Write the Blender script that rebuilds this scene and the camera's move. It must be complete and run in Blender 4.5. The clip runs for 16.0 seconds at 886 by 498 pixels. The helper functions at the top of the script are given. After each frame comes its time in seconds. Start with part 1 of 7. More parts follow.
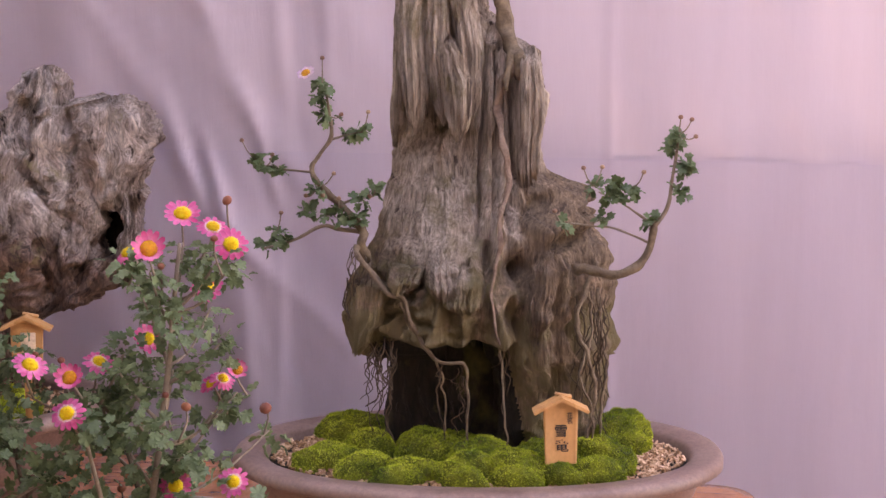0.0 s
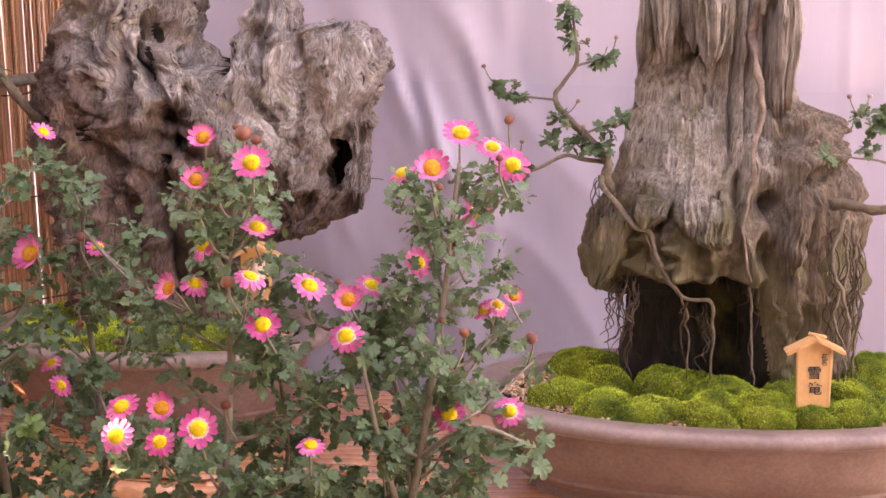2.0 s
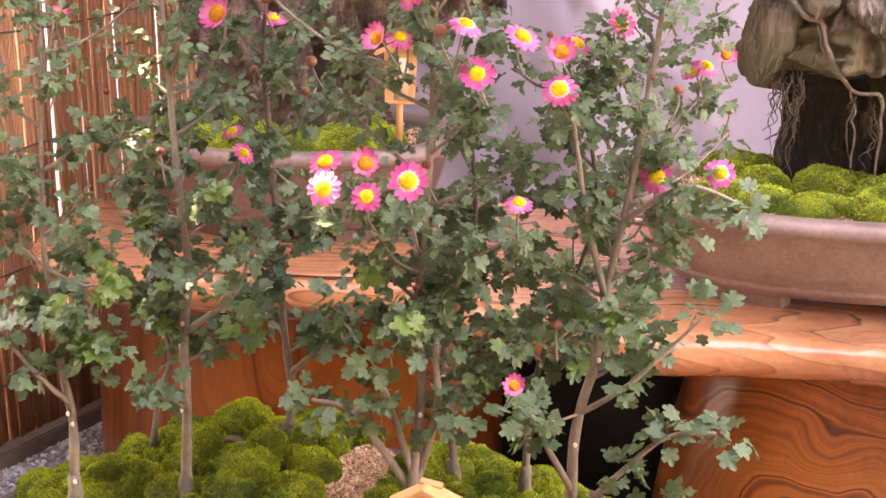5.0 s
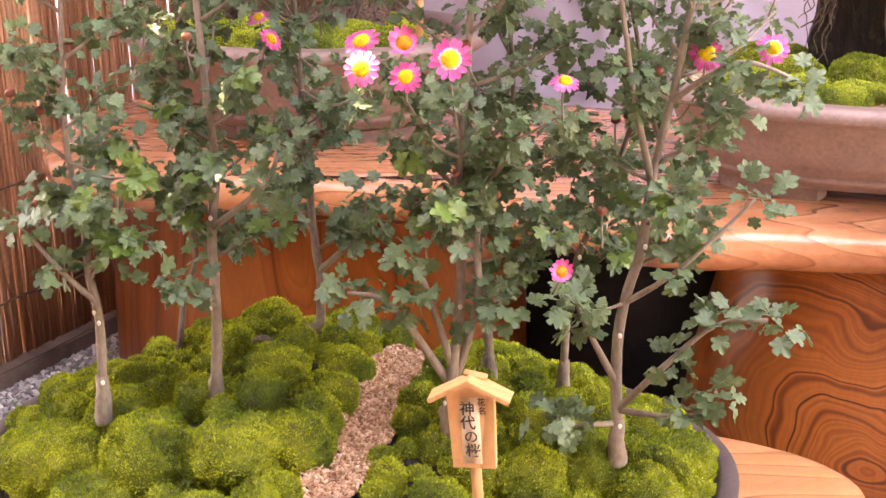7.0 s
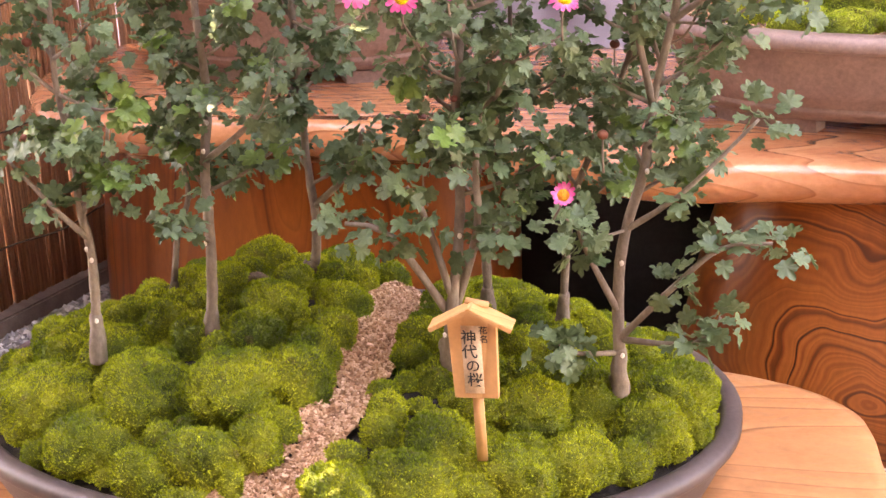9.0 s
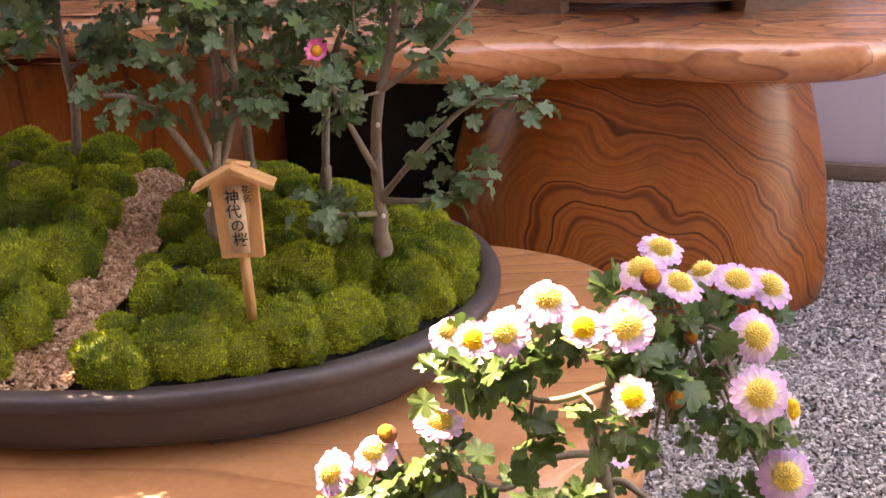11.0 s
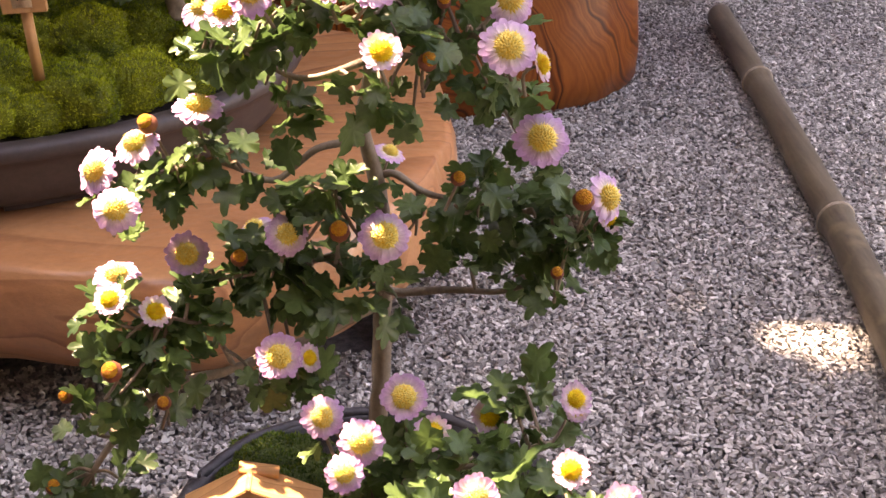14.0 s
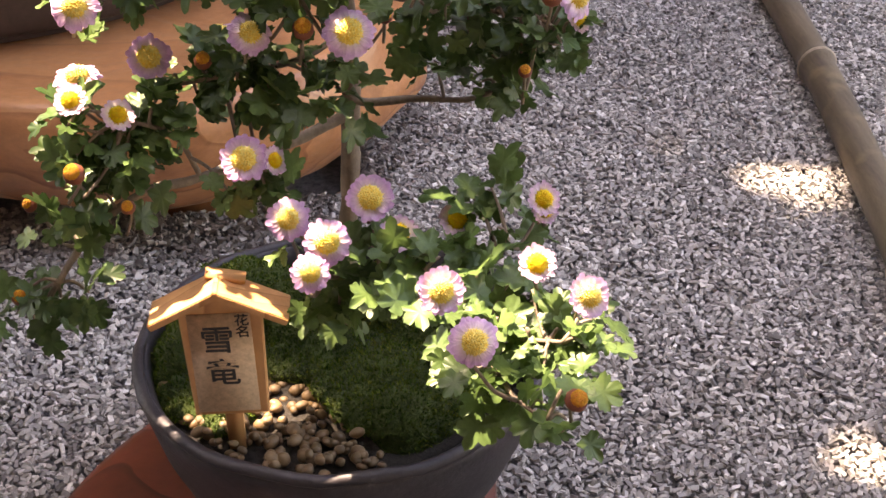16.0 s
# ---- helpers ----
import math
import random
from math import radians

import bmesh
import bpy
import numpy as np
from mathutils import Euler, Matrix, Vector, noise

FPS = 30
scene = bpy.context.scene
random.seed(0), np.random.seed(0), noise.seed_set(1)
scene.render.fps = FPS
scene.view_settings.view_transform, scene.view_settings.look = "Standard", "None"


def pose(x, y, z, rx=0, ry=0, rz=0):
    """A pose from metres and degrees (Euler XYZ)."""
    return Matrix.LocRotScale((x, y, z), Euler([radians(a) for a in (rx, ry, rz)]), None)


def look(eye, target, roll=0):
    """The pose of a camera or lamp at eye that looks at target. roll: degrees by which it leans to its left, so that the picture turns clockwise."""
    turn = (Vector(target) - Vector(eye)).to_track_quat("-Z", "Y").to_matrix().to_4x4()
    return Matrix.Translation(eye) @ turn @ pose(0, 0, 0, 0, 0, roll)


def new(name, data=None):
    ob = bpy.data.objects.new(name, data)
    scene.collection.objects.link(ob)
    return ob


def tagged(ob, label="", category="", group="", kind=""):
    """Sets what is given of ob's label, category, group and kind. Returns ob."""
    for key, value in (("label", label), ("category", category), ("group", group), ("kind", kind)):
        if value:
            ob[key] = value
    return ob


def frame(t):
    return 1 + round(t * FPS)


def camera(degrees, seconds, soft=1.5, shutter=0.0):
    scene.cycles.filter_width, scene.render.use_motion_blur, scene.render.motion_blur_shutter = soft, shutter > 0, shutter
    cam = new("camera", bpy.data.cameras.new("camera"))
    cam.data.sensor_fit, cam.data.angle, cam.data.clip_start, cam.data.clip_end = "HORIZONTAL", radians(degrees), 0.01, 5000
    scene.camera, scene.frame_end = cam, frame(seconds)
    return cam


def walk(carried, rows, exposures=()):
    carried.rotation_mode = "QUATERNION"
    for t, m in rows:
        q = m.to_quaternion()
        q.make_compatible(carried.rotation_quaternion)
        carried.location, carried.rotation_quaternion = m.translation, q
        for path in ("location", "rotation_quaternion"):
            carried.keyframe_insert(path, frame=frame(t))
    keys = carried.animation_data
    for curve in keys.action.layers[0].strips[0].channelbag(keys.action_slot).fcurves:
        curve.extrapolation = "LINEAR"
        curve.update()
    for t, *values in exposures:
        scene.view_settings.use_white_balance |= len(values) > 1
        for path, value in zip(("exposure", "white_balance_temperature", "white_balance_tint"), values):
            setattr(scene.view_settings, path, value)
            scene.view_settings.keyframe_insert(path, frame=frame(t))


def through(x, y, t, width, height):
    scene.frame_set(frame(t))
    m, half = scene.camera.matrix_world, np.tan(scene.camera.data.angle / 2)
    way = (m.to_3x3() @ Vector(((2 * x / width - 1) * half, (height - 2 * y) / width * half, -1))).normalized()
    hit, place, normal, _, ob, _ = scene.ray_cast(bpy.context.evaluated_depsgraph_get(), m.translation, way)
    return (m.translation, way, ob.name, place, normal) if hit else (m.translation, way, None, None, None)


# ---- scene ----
cam = camera(34.0, 16.0)
PATH = [
    (0, (0.108, -0.102, 1.126), (-0.011, 1.861, 0.76), -0.5),
    (0.5, (0.076, -0.087, 1.106), (-0.082, 1.87, 0.728), -0.5),
    (1, (0.046, -0.077, 1.099), (-0.168, 1.871, 0.699), -0.7),
    (1.5, (0.006, -0.07, 1.092), (-0.25, 1.87, 0.679), -0.6),
    (2, (-0.025, -0.066, 1.094), (-0.332, 1.862, 0.662), -0.6),
    (2.5, (-0.069, -0.06, 1.094), (-0.408, 1.859, 0.644), -0.7),
    (3, (-0.103, -0.061, 1.085), (-0.468, 1.852, 0.63), -0.6),
    (3.5, (-0.129, -0.065, 1.056), (-0.508, 1.845, 0.599), -0.5),
    (4, (-0.142, -0.075, 1.029), (-0.528, 1.825, 0.539), -0.5),
    (4.5, (-0.156, -0.086, 1.002), (-0.525, 1.803, 0.46), -0.4),
    (5, (-0.175, -0.086, 0.986), (-0.52, 1.792, 0.393), -0.2),
    (5.2, (-0.181, -0.086, 0.98), (-0.52, 1.789, 0.372), -0.2),
    (7.5, (-0.225, -0.047, 0.931), (-0.559, 1.794, 0.225), -1.1),
    (8, (-0.219, -0.037, 0.923), (-0.596, 1.79, 0.204), -1.7),
    (10.3, (-0.257, -0.105, 0.866), (-0.37, 1.74, 0.103), -0.9),
    (10.5, (-0.244, -0.113, 0.859), (-0.325, 1.731, 0.088), -0.8),
    (11, (-0.216, -0.123, 0.84), (-0.22, 1.711, 0.043), -0.8),
    (11.5, (-0.196, -0.131, 0.824), (-0.134, 1.689, -0.002), -0.6),
    (12, (-0.188, -0.137, 0.806), (-0.068, 1.668, -0.047), -0.2),
    (12.5, (-0.174, -0.149, 0.787), (-0.032, 1.643, -0.088), -0.3),
    (13, (-0.17, -0.158, 0.772), (-0.013, 1.621, -0.129), -0.3),
    (13.5, (-0.17, -0.159, 0.755), (0.006, 1.604, -0.173), -0.2),
    (14, (-0.166, -0.165, 0.744), (0.019, 1.58, -0.216), -0.1),
    (14.5, (-0.164, -0.168, 0.736), (0.029, 1.555, -0.262), 0.2),
    (15, (-0.158, -0.177, 0.727), (0.034, 1.526, -0.304), 0.2),
    (15.5, (-0.156, -0.183, 0.711), (0.037, 1.505, -0.345), -0.0),
    (16, (-0.156, -0.184, 0.694), (0.036, 1.487, -0.389), -0.0),
]
walk(cam, [(t, look(eye, target, roll)) for t, eye, target, roll in PATH], exposures=[(0, 3.98, 11200, 39), (0.5, 4.17, 11300, 40), (1, 4.33, 11400, 40), (2.2, 4.65, 11800, 38), (3.5, 4.85, 12100, 38), (5, 5.18, 12100, 37), (8.2, 5.36, 12000, 39), (10.3, 4.5, 11700, 33), (11, 4.08, 11200, 32), (12, 3.76, 11000, 32), (13.5, 3.61, 10900, 32), (16, 3.54, 10300, 26)])

# ---- world, sun ----
world = bpy.data.worlds.new("sky")
scene.world = world
world.use_nodes = True
wn = world.node_tree
sky = wn.nodes.new("ShaderNodeTexSky")
sky.sky_type, sky.sun_disc = "NISHITA", False
sky.sun_elevation, sky.sun_rotation = radians(63.6), radians(-42.3)
wn.links.new(sky.outputs[0], wn.nodes["Background"].inputs[0])
wn.nodes["Background"].inputs[1].default_value = 0.13
sun = new("sun", bpy.data.lights.new("sun", "SUN"))
sun.data.energy, sun.data.angle, sun.data.color = 3.4, radians(0.6), (1.0, 0.97, 0.93)
sun.matrix_world = look((-0.5, 0.55, 1.5), (0, 0, 0))

# ---- materials ----
def nodes(name):
    m = bpy.data.materials.new(name)
    m.use_nodes = True
    t = m.node_tree
    return m, t, t.nodes["Principled BSDF"]


def add(t, kind, **inputs):
    n = t.nodes.new(kind)
    for k, v in inputs.items():
        n.inputs[k.replace("_", " ")].default_value = v
    return n


def coords(t, scale=(1, 1, 1), generated=False):
    tc = t.nodes.new("ShaderNodeTexCoord")
    mp = t.nodes.new("ShaderNodeMapping")
    mp.inputs["Scale"].default_value = scale
    t.links.new(tc.outputs["Generated" if generated else "Object"], mp.inputs[0])
    return mp.outputs[0]


def noise_tex(t, vec, scale, detail=6, rough=0.6, distort=0.0):
    n = add(t, "ShaderNodeTexNoise", Scale=scale, Detail=detail, Roughness=rough, Distortion=distort)
    t.links.new(vec, n.inputs["Vector"])
    return n.outputs["Fac"]


def ramp(t, fac, stops):
    r = t.nodes.new("ShaderNodeValToRGB")
    e = r.color_ramp.elements
    e[0].position, e[0].color = stops[0][0], (*stops[0][1], 1)
    e[1].position, e[1].color = stops[-1][0], (*stops[-1][1], 1)
    for p, c in stops[1:-1]:
        k = e.new(p)
        k.color = (*c, 1)
    t.links.new(fac, r.inputs[0])
    return r.outputs[0]


def mix(t, fac, a, b, mode="MIX"):
    m = t.nodes.new("ShaderNodeMix")
    m.data_type, m.blend_type = "RGBA", mode
    for sock, v in ((0, fac), (6, a), (7, b)):
        if isinstance(v, (int, float)):
            m.inputs[sock].default_value = v
        elif isinstance(v, tuple):
            m.inputs[sock].default_value = (*v, 1)
        else:
            t.links.new(v, m.inputs[sock])
    return m.outputs[2]


def bump(t, p, height, strength=0.4, dist=0.002):
    b = add(t, "ShaderNodeBump", Strength=strength, Distance=dist)
    t.links.new(height, b.inputs["Height"])
    t.links.new(b.outputs[0], p.inputs["Normal"])


def surface(name, stops, scale, rough=0.7, stretch=(1, 1, 1), fine=None, bump_s=0.4, bump_d=0.002, stain=None, distort=0.0, gloss_var=0.0, coat=0.0, moss=False):
    """Noise-coloured surface: stops over a coarse noise, darkened or lightened by a fine one."""
    m, t, p = nodes(name)
    vec = coords(t, stretch)
    n1 = noise_tex(t, vec, scale, 8, 0.62, distort)
    col = ramp(t, n1, stops)
    n2 = noise_tex(t, vec, fine or scale * 9, 5, 0.7)
    shade = ramp(t, n2, [(0.3, (0.62, 0.62, 0.62)), (0.7, (1.18, 1.18, 1.18))])
    col = mix(t, 0.75, col, shade, "MULTIPLY")
    if stain:
        n3 = noise_tex(t, coords(t), stain[0], 4, 0.55)
        col = mix(t, ramp(t, n3, [(stain[2], (0, 0, 0)), (stain[2] + 0.14, (1, 1, 1))]), col, stain[1])
    if moss:
        col = moss_tint(t, col)
    t.links.new(col, p.inputs["Base Color"])
    p.inputs["Roughness"].default_value = rough
    p.inputs["Coat Weight"].default_value = coat
    p.inputs["Coat Roughness"].default_value = 0.18
    bump(t, p, n2, bump_s, bump_d)
    return m


def foliage(name, dark, light, through=0.35, rough=0.5, heart=None):
    """Leaf or petal: colour varies from piece to piece, some light passes through; heart: inner and outer radius and tint of a paler middle."""
    m, t, p = nodes(name)
    info = t.nodes.new("ShaderNodeObjectInfo")
    geo = t.nodes.new("ShaderNodeNewGeometry")
    both = t.nodes.new("ShaderNodeMath")
    both.operation = "ADD"
    t.links.new(info.outputs["Random"], both.inputs[0])
    t.links.new(geo.outputs["Random Per Island"], both.inputs[1])
    half = t.nodes.new("ShaderNodeMath")
    half.operation = "MULTIPLY"
    half.inputs[1].default_value = 0.5
    t.links.new(both.outputs[0], half.inputs[0])
    col = ramp(t, half.outputs[0], [(0.1, dark), (0.9, light)])
    n = noise_tex(t, coords(t), 260, 3, 0.6)
    col = mix(t, 0.6, col, ramp(t, n, [(0.3, (0.7, 0.7, 0.7)), (0.7, (1.2, 1.2, 1.2))]), "MULTIPLY")
    if heart:
        far = t.nodes.new("ShaderNodeVectorMath")
        far.operation = "LENGTH"
        t.links.new(coords(t), far.inputs[0])
        col = mix(t, 1.0, col, ramp(t, math_node(t, "MULTIPLY", far.outputs["Value"], 50), [(heart[0] * 50, heart[2]), (heart[1] * 50, (1, 1, 1))]), "MULTIPLY")
    t.links.new(col, p.inputs["Base Color"])
    p.inputs["Roughness"].default_value = rough
    tr = t.nodes.new("ShaderNodeBsdfTranslucent")
    t.links.new(col, tr.inputs[0])
    mx = t.nodes.new("ShaderNodeMixShader")
    mx.inputs[0].default_value = through
    t.links.new(p.outputs[0], mx.inputs[1])
    t.links.new(tr.outputs[0], mx.inputs[2])
    t.links.new(mx.outputs[0], t.nodes["Material Output"].inputs[0])
    return m


def wood(name, pale, mid, dark, ring=14, stretch=(1, 1, 1), rough=0.3, coat=0.5, warp=0.6, dents=0.0):
    """Polished timber with wandering growth rings and fine pores."""
    m, t, p = nodes(name)
    vec = coords(t, stretch)
    warpn = add(t, "ShaderNodeTexNoise", Scale=2.6, Detail=3, Roughness=0.5)
    t.links.new(vec, warpn.inputs["Vector"])
    sc = t.nodes.new("ShaderNodeVectorMath")
    sc.operation = "SCALE"
    sc.inputs["Scale"].default_value = warp
    t.links.new(warpn.outputs["Color"], sc.inputs[0])
    ad = t.nodes.new("ShaderNodeVectorMath")
    ad.operation = "ADD"
    t.links.new(vec, ad.inputs[0])
    t.links.new(sc.outputs[0], ad.inputs[1])
    w = add(t, "ShaderNodeTexWave", Scale=ring, Distortion=1.5, Detail=2)
    w.wave_type, w.rings_direction, w.wave_profile = "RINGS", "SPHERICAL", "SAW"
    t.links.new(ad.outputs[0], w.inputs["Vector"])
    fine = noise_tex(t, coords(t, tuple(s * 0.35 + 0.65 for s in stretch)), 120, 4, 0.7)
    big = noise_tex(t, vec, 3.2, 4, 0.6)
    rings = ramp(t, w.outputs["Fac"], [(0.0, pale), (0.55, mid), (0.86, mid), (0.97, dark), (1.0, mid)])
    col = mix(t, ramp(t, big, [(0.38, (0, 0, 0)), (0.7, (0.75, 0.75, 0.75))]), rings, mid)
    col = mix(t, 0.5, col, ramp(t, fine, [(0.3, (0.72, 0.7, 0.68)), (0.7, (1.12, 1.12, 1.12))]), "MULTIPLY")
    t.links.new(col, p.inputs["Base Color"])
    p.inputs["Roughness"].default_value = rough
    p.inputs["Coat Weight"].default_value = coat
    p.inputs["Coat Roughness"].default_value = 0.2
    if dents:
        wave = noise_tex(t, coords(t, (0.8, 1, 1)), 13, 3, 0.5, 0.6)
        worn = noise_tex(t, coords(t), 7, 5, 0.6)
        t.links.new(mix(t, ramp(t, worn, [(0.56, (0, 0, 0)), (0.70, (0.55, 0.55, 0.55))]), col, tuple(c * 0.45 for c in mid)), p.inputs["Base Color"])
        bump(t, p, math_node(t, "ADD", wave, math_node(t, "MULTIPLY", fine, 0.06)), 1.0, dents)
    else:
        bump(t, p, fine, 0.12, 0.001)
    return m


def figured(name, pale, mid, dark, scale, lines, stretch=(1, 1, 1), rough=0.35, coat=0.15):
    """Polished root wood: swirling growth lines that run like contours, with dark patches between."""
    m, t, p = nodes(name)
    vec = coords(t, stretch)
    field = noise_tex(t, vec, scale, 2.2, 0.42, 0.9)
    f = math_node(t, "FRACT", math_node(t, "MULTIPLY", field, lines), 0.0)
    f2 = math_node(t, "FRACT", math_node(t, "MULTIPLY", field, lines * 3.3), 0.0)
    col = ramp(t, f, [(0.0, mid), (0.35, pale), (0.80, mid), (0.93, dark), (0.96, dark), (1.0, mid)])
    col = mix(t, 0.55, col, ramp(t, f2, [(0.0, (1, 1, 1)), (0.6, (0.92, 0.9, 0.88)), (0.9, (0.62, 0.54, 0.5)), (1.0, (1, 1, 1))]), "MULTIPLY")
    big = noise_tex(t, vec, scale * 0.8, 4, 0.6)
    col = mix(t, ramp(t, big, [(0.50, (0, 0, 0)), (0.75, (0.5, 0.5, 0.5))]), col, tuple(c * 0.5 for c in mid))
    fine = noise_tex(t, coords(t, (1, 1, 0.3)), 160, 4, 0.7)
    col = mix(t, 0.5, col, ramp(t, fine, [(0.3, (0.7, 0.68, 0.66)), (0.7, (1.15, 1.15, 1.15))]), "MULTIPLY")
    t.links.new(col, p.inputs["Base Color"])
    p.inputs["Roughness"].default_value = rough
    p.inputs["Specular IOR Level"].default_value = 0.35
    p.inputs["Coat Weight"].default_value = coat
    p.inputs["Coat Roughness"].default_value = 0.12
    bump(t, p, fine, 0.1, 0.001)
    return m


def contoured(name, pale, mid, dark, eye):
    """Polished stump wood cut across its buttresses: uneven growth lines arching round an eye at (x, z)."""
    m, t, p = nodes(name)
    warp = add(t, "ShaderNodeTexNoise", Scale=7.5, Detail=2.0, Roughness=0.45)
    t.links.new(coords(t), warp.inputs["Vector"])
    sc = t.nodes.new("ShaderNodeVectorMath")
    sc.operation = "MULTIPLY_ADD"
    sc.inputs[1].default_value = (0.13, 0.13, 0.13)
    t.links.new(warp.outputs["Color"], sc.inputs[0])
    t.links.new(coords(t), sc.inputs[2])
    sep = t.nodes.new("ShaderNodeSeparateXYZ")
    t.links.new(sc.outputs[0], sep.inputs[0])
    dx = math_node(t, "SUBTRACT", sep.outputs["X"], eye[0] + 0.065)
    dz = math_node(t, "ADD", math_node(t, "SUBTRACT", sep.outputs["Z"], eye[1] + 0.065), math_node(t, "MULTIPLY", dx, 0.42))
    far = math_node(t, "SQRT", math_node(t, "ADD", math_node(t, "MULTIPLY", math_node(t, "MULTIPLY", dx, dx), 0.55), math_node(t, "MULTIPLY", dz, dz)), 0.0)
    line = t.nodes.new("ShaderNodeCombineXYZ")
    t.links.new(far, line.inputs[0])
    coarse = noise_tex(t, line.outputs[0], 100, 1.0, 0.5)
    thin = noise_tex(t, line.outputs[0], 260, 1.5, 0.6)
    col = ramp(t, coarse, [(0.34, tuple(0.5 * (a + b) for a, b in zip(mid, dark))), (0.42, mid), (0.55, pale), (0.63, mid), (0.67, dark), (0.71, dark), (0.75, mid)])
    col = mix(t, 0.75, col, ramp(t, thin, [(0.30, (0.42, 0.34, 0.30)), (0.40, (0.95, 0.93, 0.92)), (0.6, (1.1, 1.1, 1.1)), (0.68, (0.62, 0.55, 0.5))]), "MULTIPLY")
    big = noise_tex(t, coords(t), 6, 4, 0.6)
    col = mix(t, ramp(t, big, [(0.50, (0, 0, 0)), (0.72, (0.55, 0.55, 0.55))]), col, tuple(c * 0.5 for c in mid))
    fine = noise_tex(t, coords(t, (1, 1, 0.3)), 160, 4, 0.7)
    col = mix(t, 0.5, col, ramp(t, fine, [(0.3, (0.72, 0.70, 0.68)), (0.7, (1.15, 1.15, 1.15))]), "MULTIPLY")
    t.links.new(col, p.inputs["Base Color"])
    p.inputs["Roughness"].default_value = 0.36
    p.inputs["Specular IOR Level"].default_value = 0.35
    p.inputs["Coat Weight"].default_value = 0.06
    p.inputs["Coat Roughness"].default_value = 0.3
    bump(t, p, fine, 0.1, 0.001)
    return m


def moss_tint(t, col):
    """Slow changes over a carpet of moss, from fresh yellow-green to dull olive."""
    n = noise_tex(t, coords(t), 17, 2, 0.5)
    col = mix(t, 1.0, col, ramp(t, n, [(0.34, (0.44, 0.57, 0.56)), (0.5, (0.95, 0.98, 0.92)), (0.66, (1.38, 1.30, 1.38))]), "MULTIPLY")
    d = noise_tex(t, coords(t), 60, 4, 0.6)
    return mix(t, ramp(t, d, [(0.60, (0, 0, 0)), (0.72, (0.6, 0.6, 0.6))]), col, (0.13, 0.085, 0.03))


def plain_random(name, stops, rough=0.8, fine=400, moss=False):
    """Colour drawn piece by piece, with a fine grain over it."""
    m, t, p = nodes(name)
    geo = t.nodes.new("ShaderNodeNewGeometry")
    col = ramp(t, geo.outputs["Random Per Island"], stops)
    n = noise_tex(t, coords(t), fine, 3, 0.7)
    col = mix(t, 0.6, col, ramp(t, n, [(0.3, (0.7, 0.7, 0.7)), (0.7, (1.2, 1.2, 1.2))]), "MULTIPLY")
    if moss:
        col = moss_tint(t, col)
        p.inputs["Specular IOR Level"].default_value = 0.12
    t.links.new(col, p.inputs["Base Color"])
    p.inputs["Roughness"].default_value = rough
    return m


def cloth_material(name, base, through):
    m, t, p = nodes(name)
    vec = coords(t)
    weave = add(t, "ShaderNodeTexWave", Scale=420, Distortion=0.5)
    t.links.new(vec, weave.inputs["Vector"])
    n = noise_tex(t, coords(t, (6, 6, 0.8)), 2.2, 6, 0.6)
    col = mix(t, 1.0, ramp(t, n, [(0.3, tuple(c * 0.9 for c in base)), (0.7, base)]), ramp(t, weave.outputs["Fac"], [(0, (0.94,) * 3), (1, (1,) * 3)]), "MULTIPLY")
    t.links.new(col, p.inputs["Base Color"])
    p.inputs["Roughness"].default_value = 0.75
    tr = t.nodes.new("ShaderNodeBsdfTranslucent")
    t.links.new(col, tr.inputs[0])
    mx = t.nodes.new("ShaderNodeMixShader")
    mx.inputs[0].default_value = through
    t.links.new(p.outputs[0], mx.inputs[1])
    t.links.new(tr.outputs[0], mx.inputs[2])
    t.links.new(mx.outputs[0], t.nodes["Material Output"].inputs[0])
    bump(t, p, n, 0.5, 0.004)
    return m


def zone(t, sep, axis, full, none):
    """1 where the coordinate is past full, 0 before none."""
    r = t.nodes.new("ShaderNodeMapRange")
    r.inputs["From Min"].default_value, r.inputs["From Max"].default_value = none, full
    t.links.new(sep.outputs[axis], r.inputs["Value"])
    return r.outputs[0]


def math_node(t, op, a, b):
    n = t.nodes.new("ShaderNodeMath")
    n.operation = op
    for i, v in enumerate((a, b)):
        if isinstance(v, (int, float)):
            n.inputs[i].default_value = v
        else:
            t.links.new(v, n.inputs[i])
    return n.outputs[0]


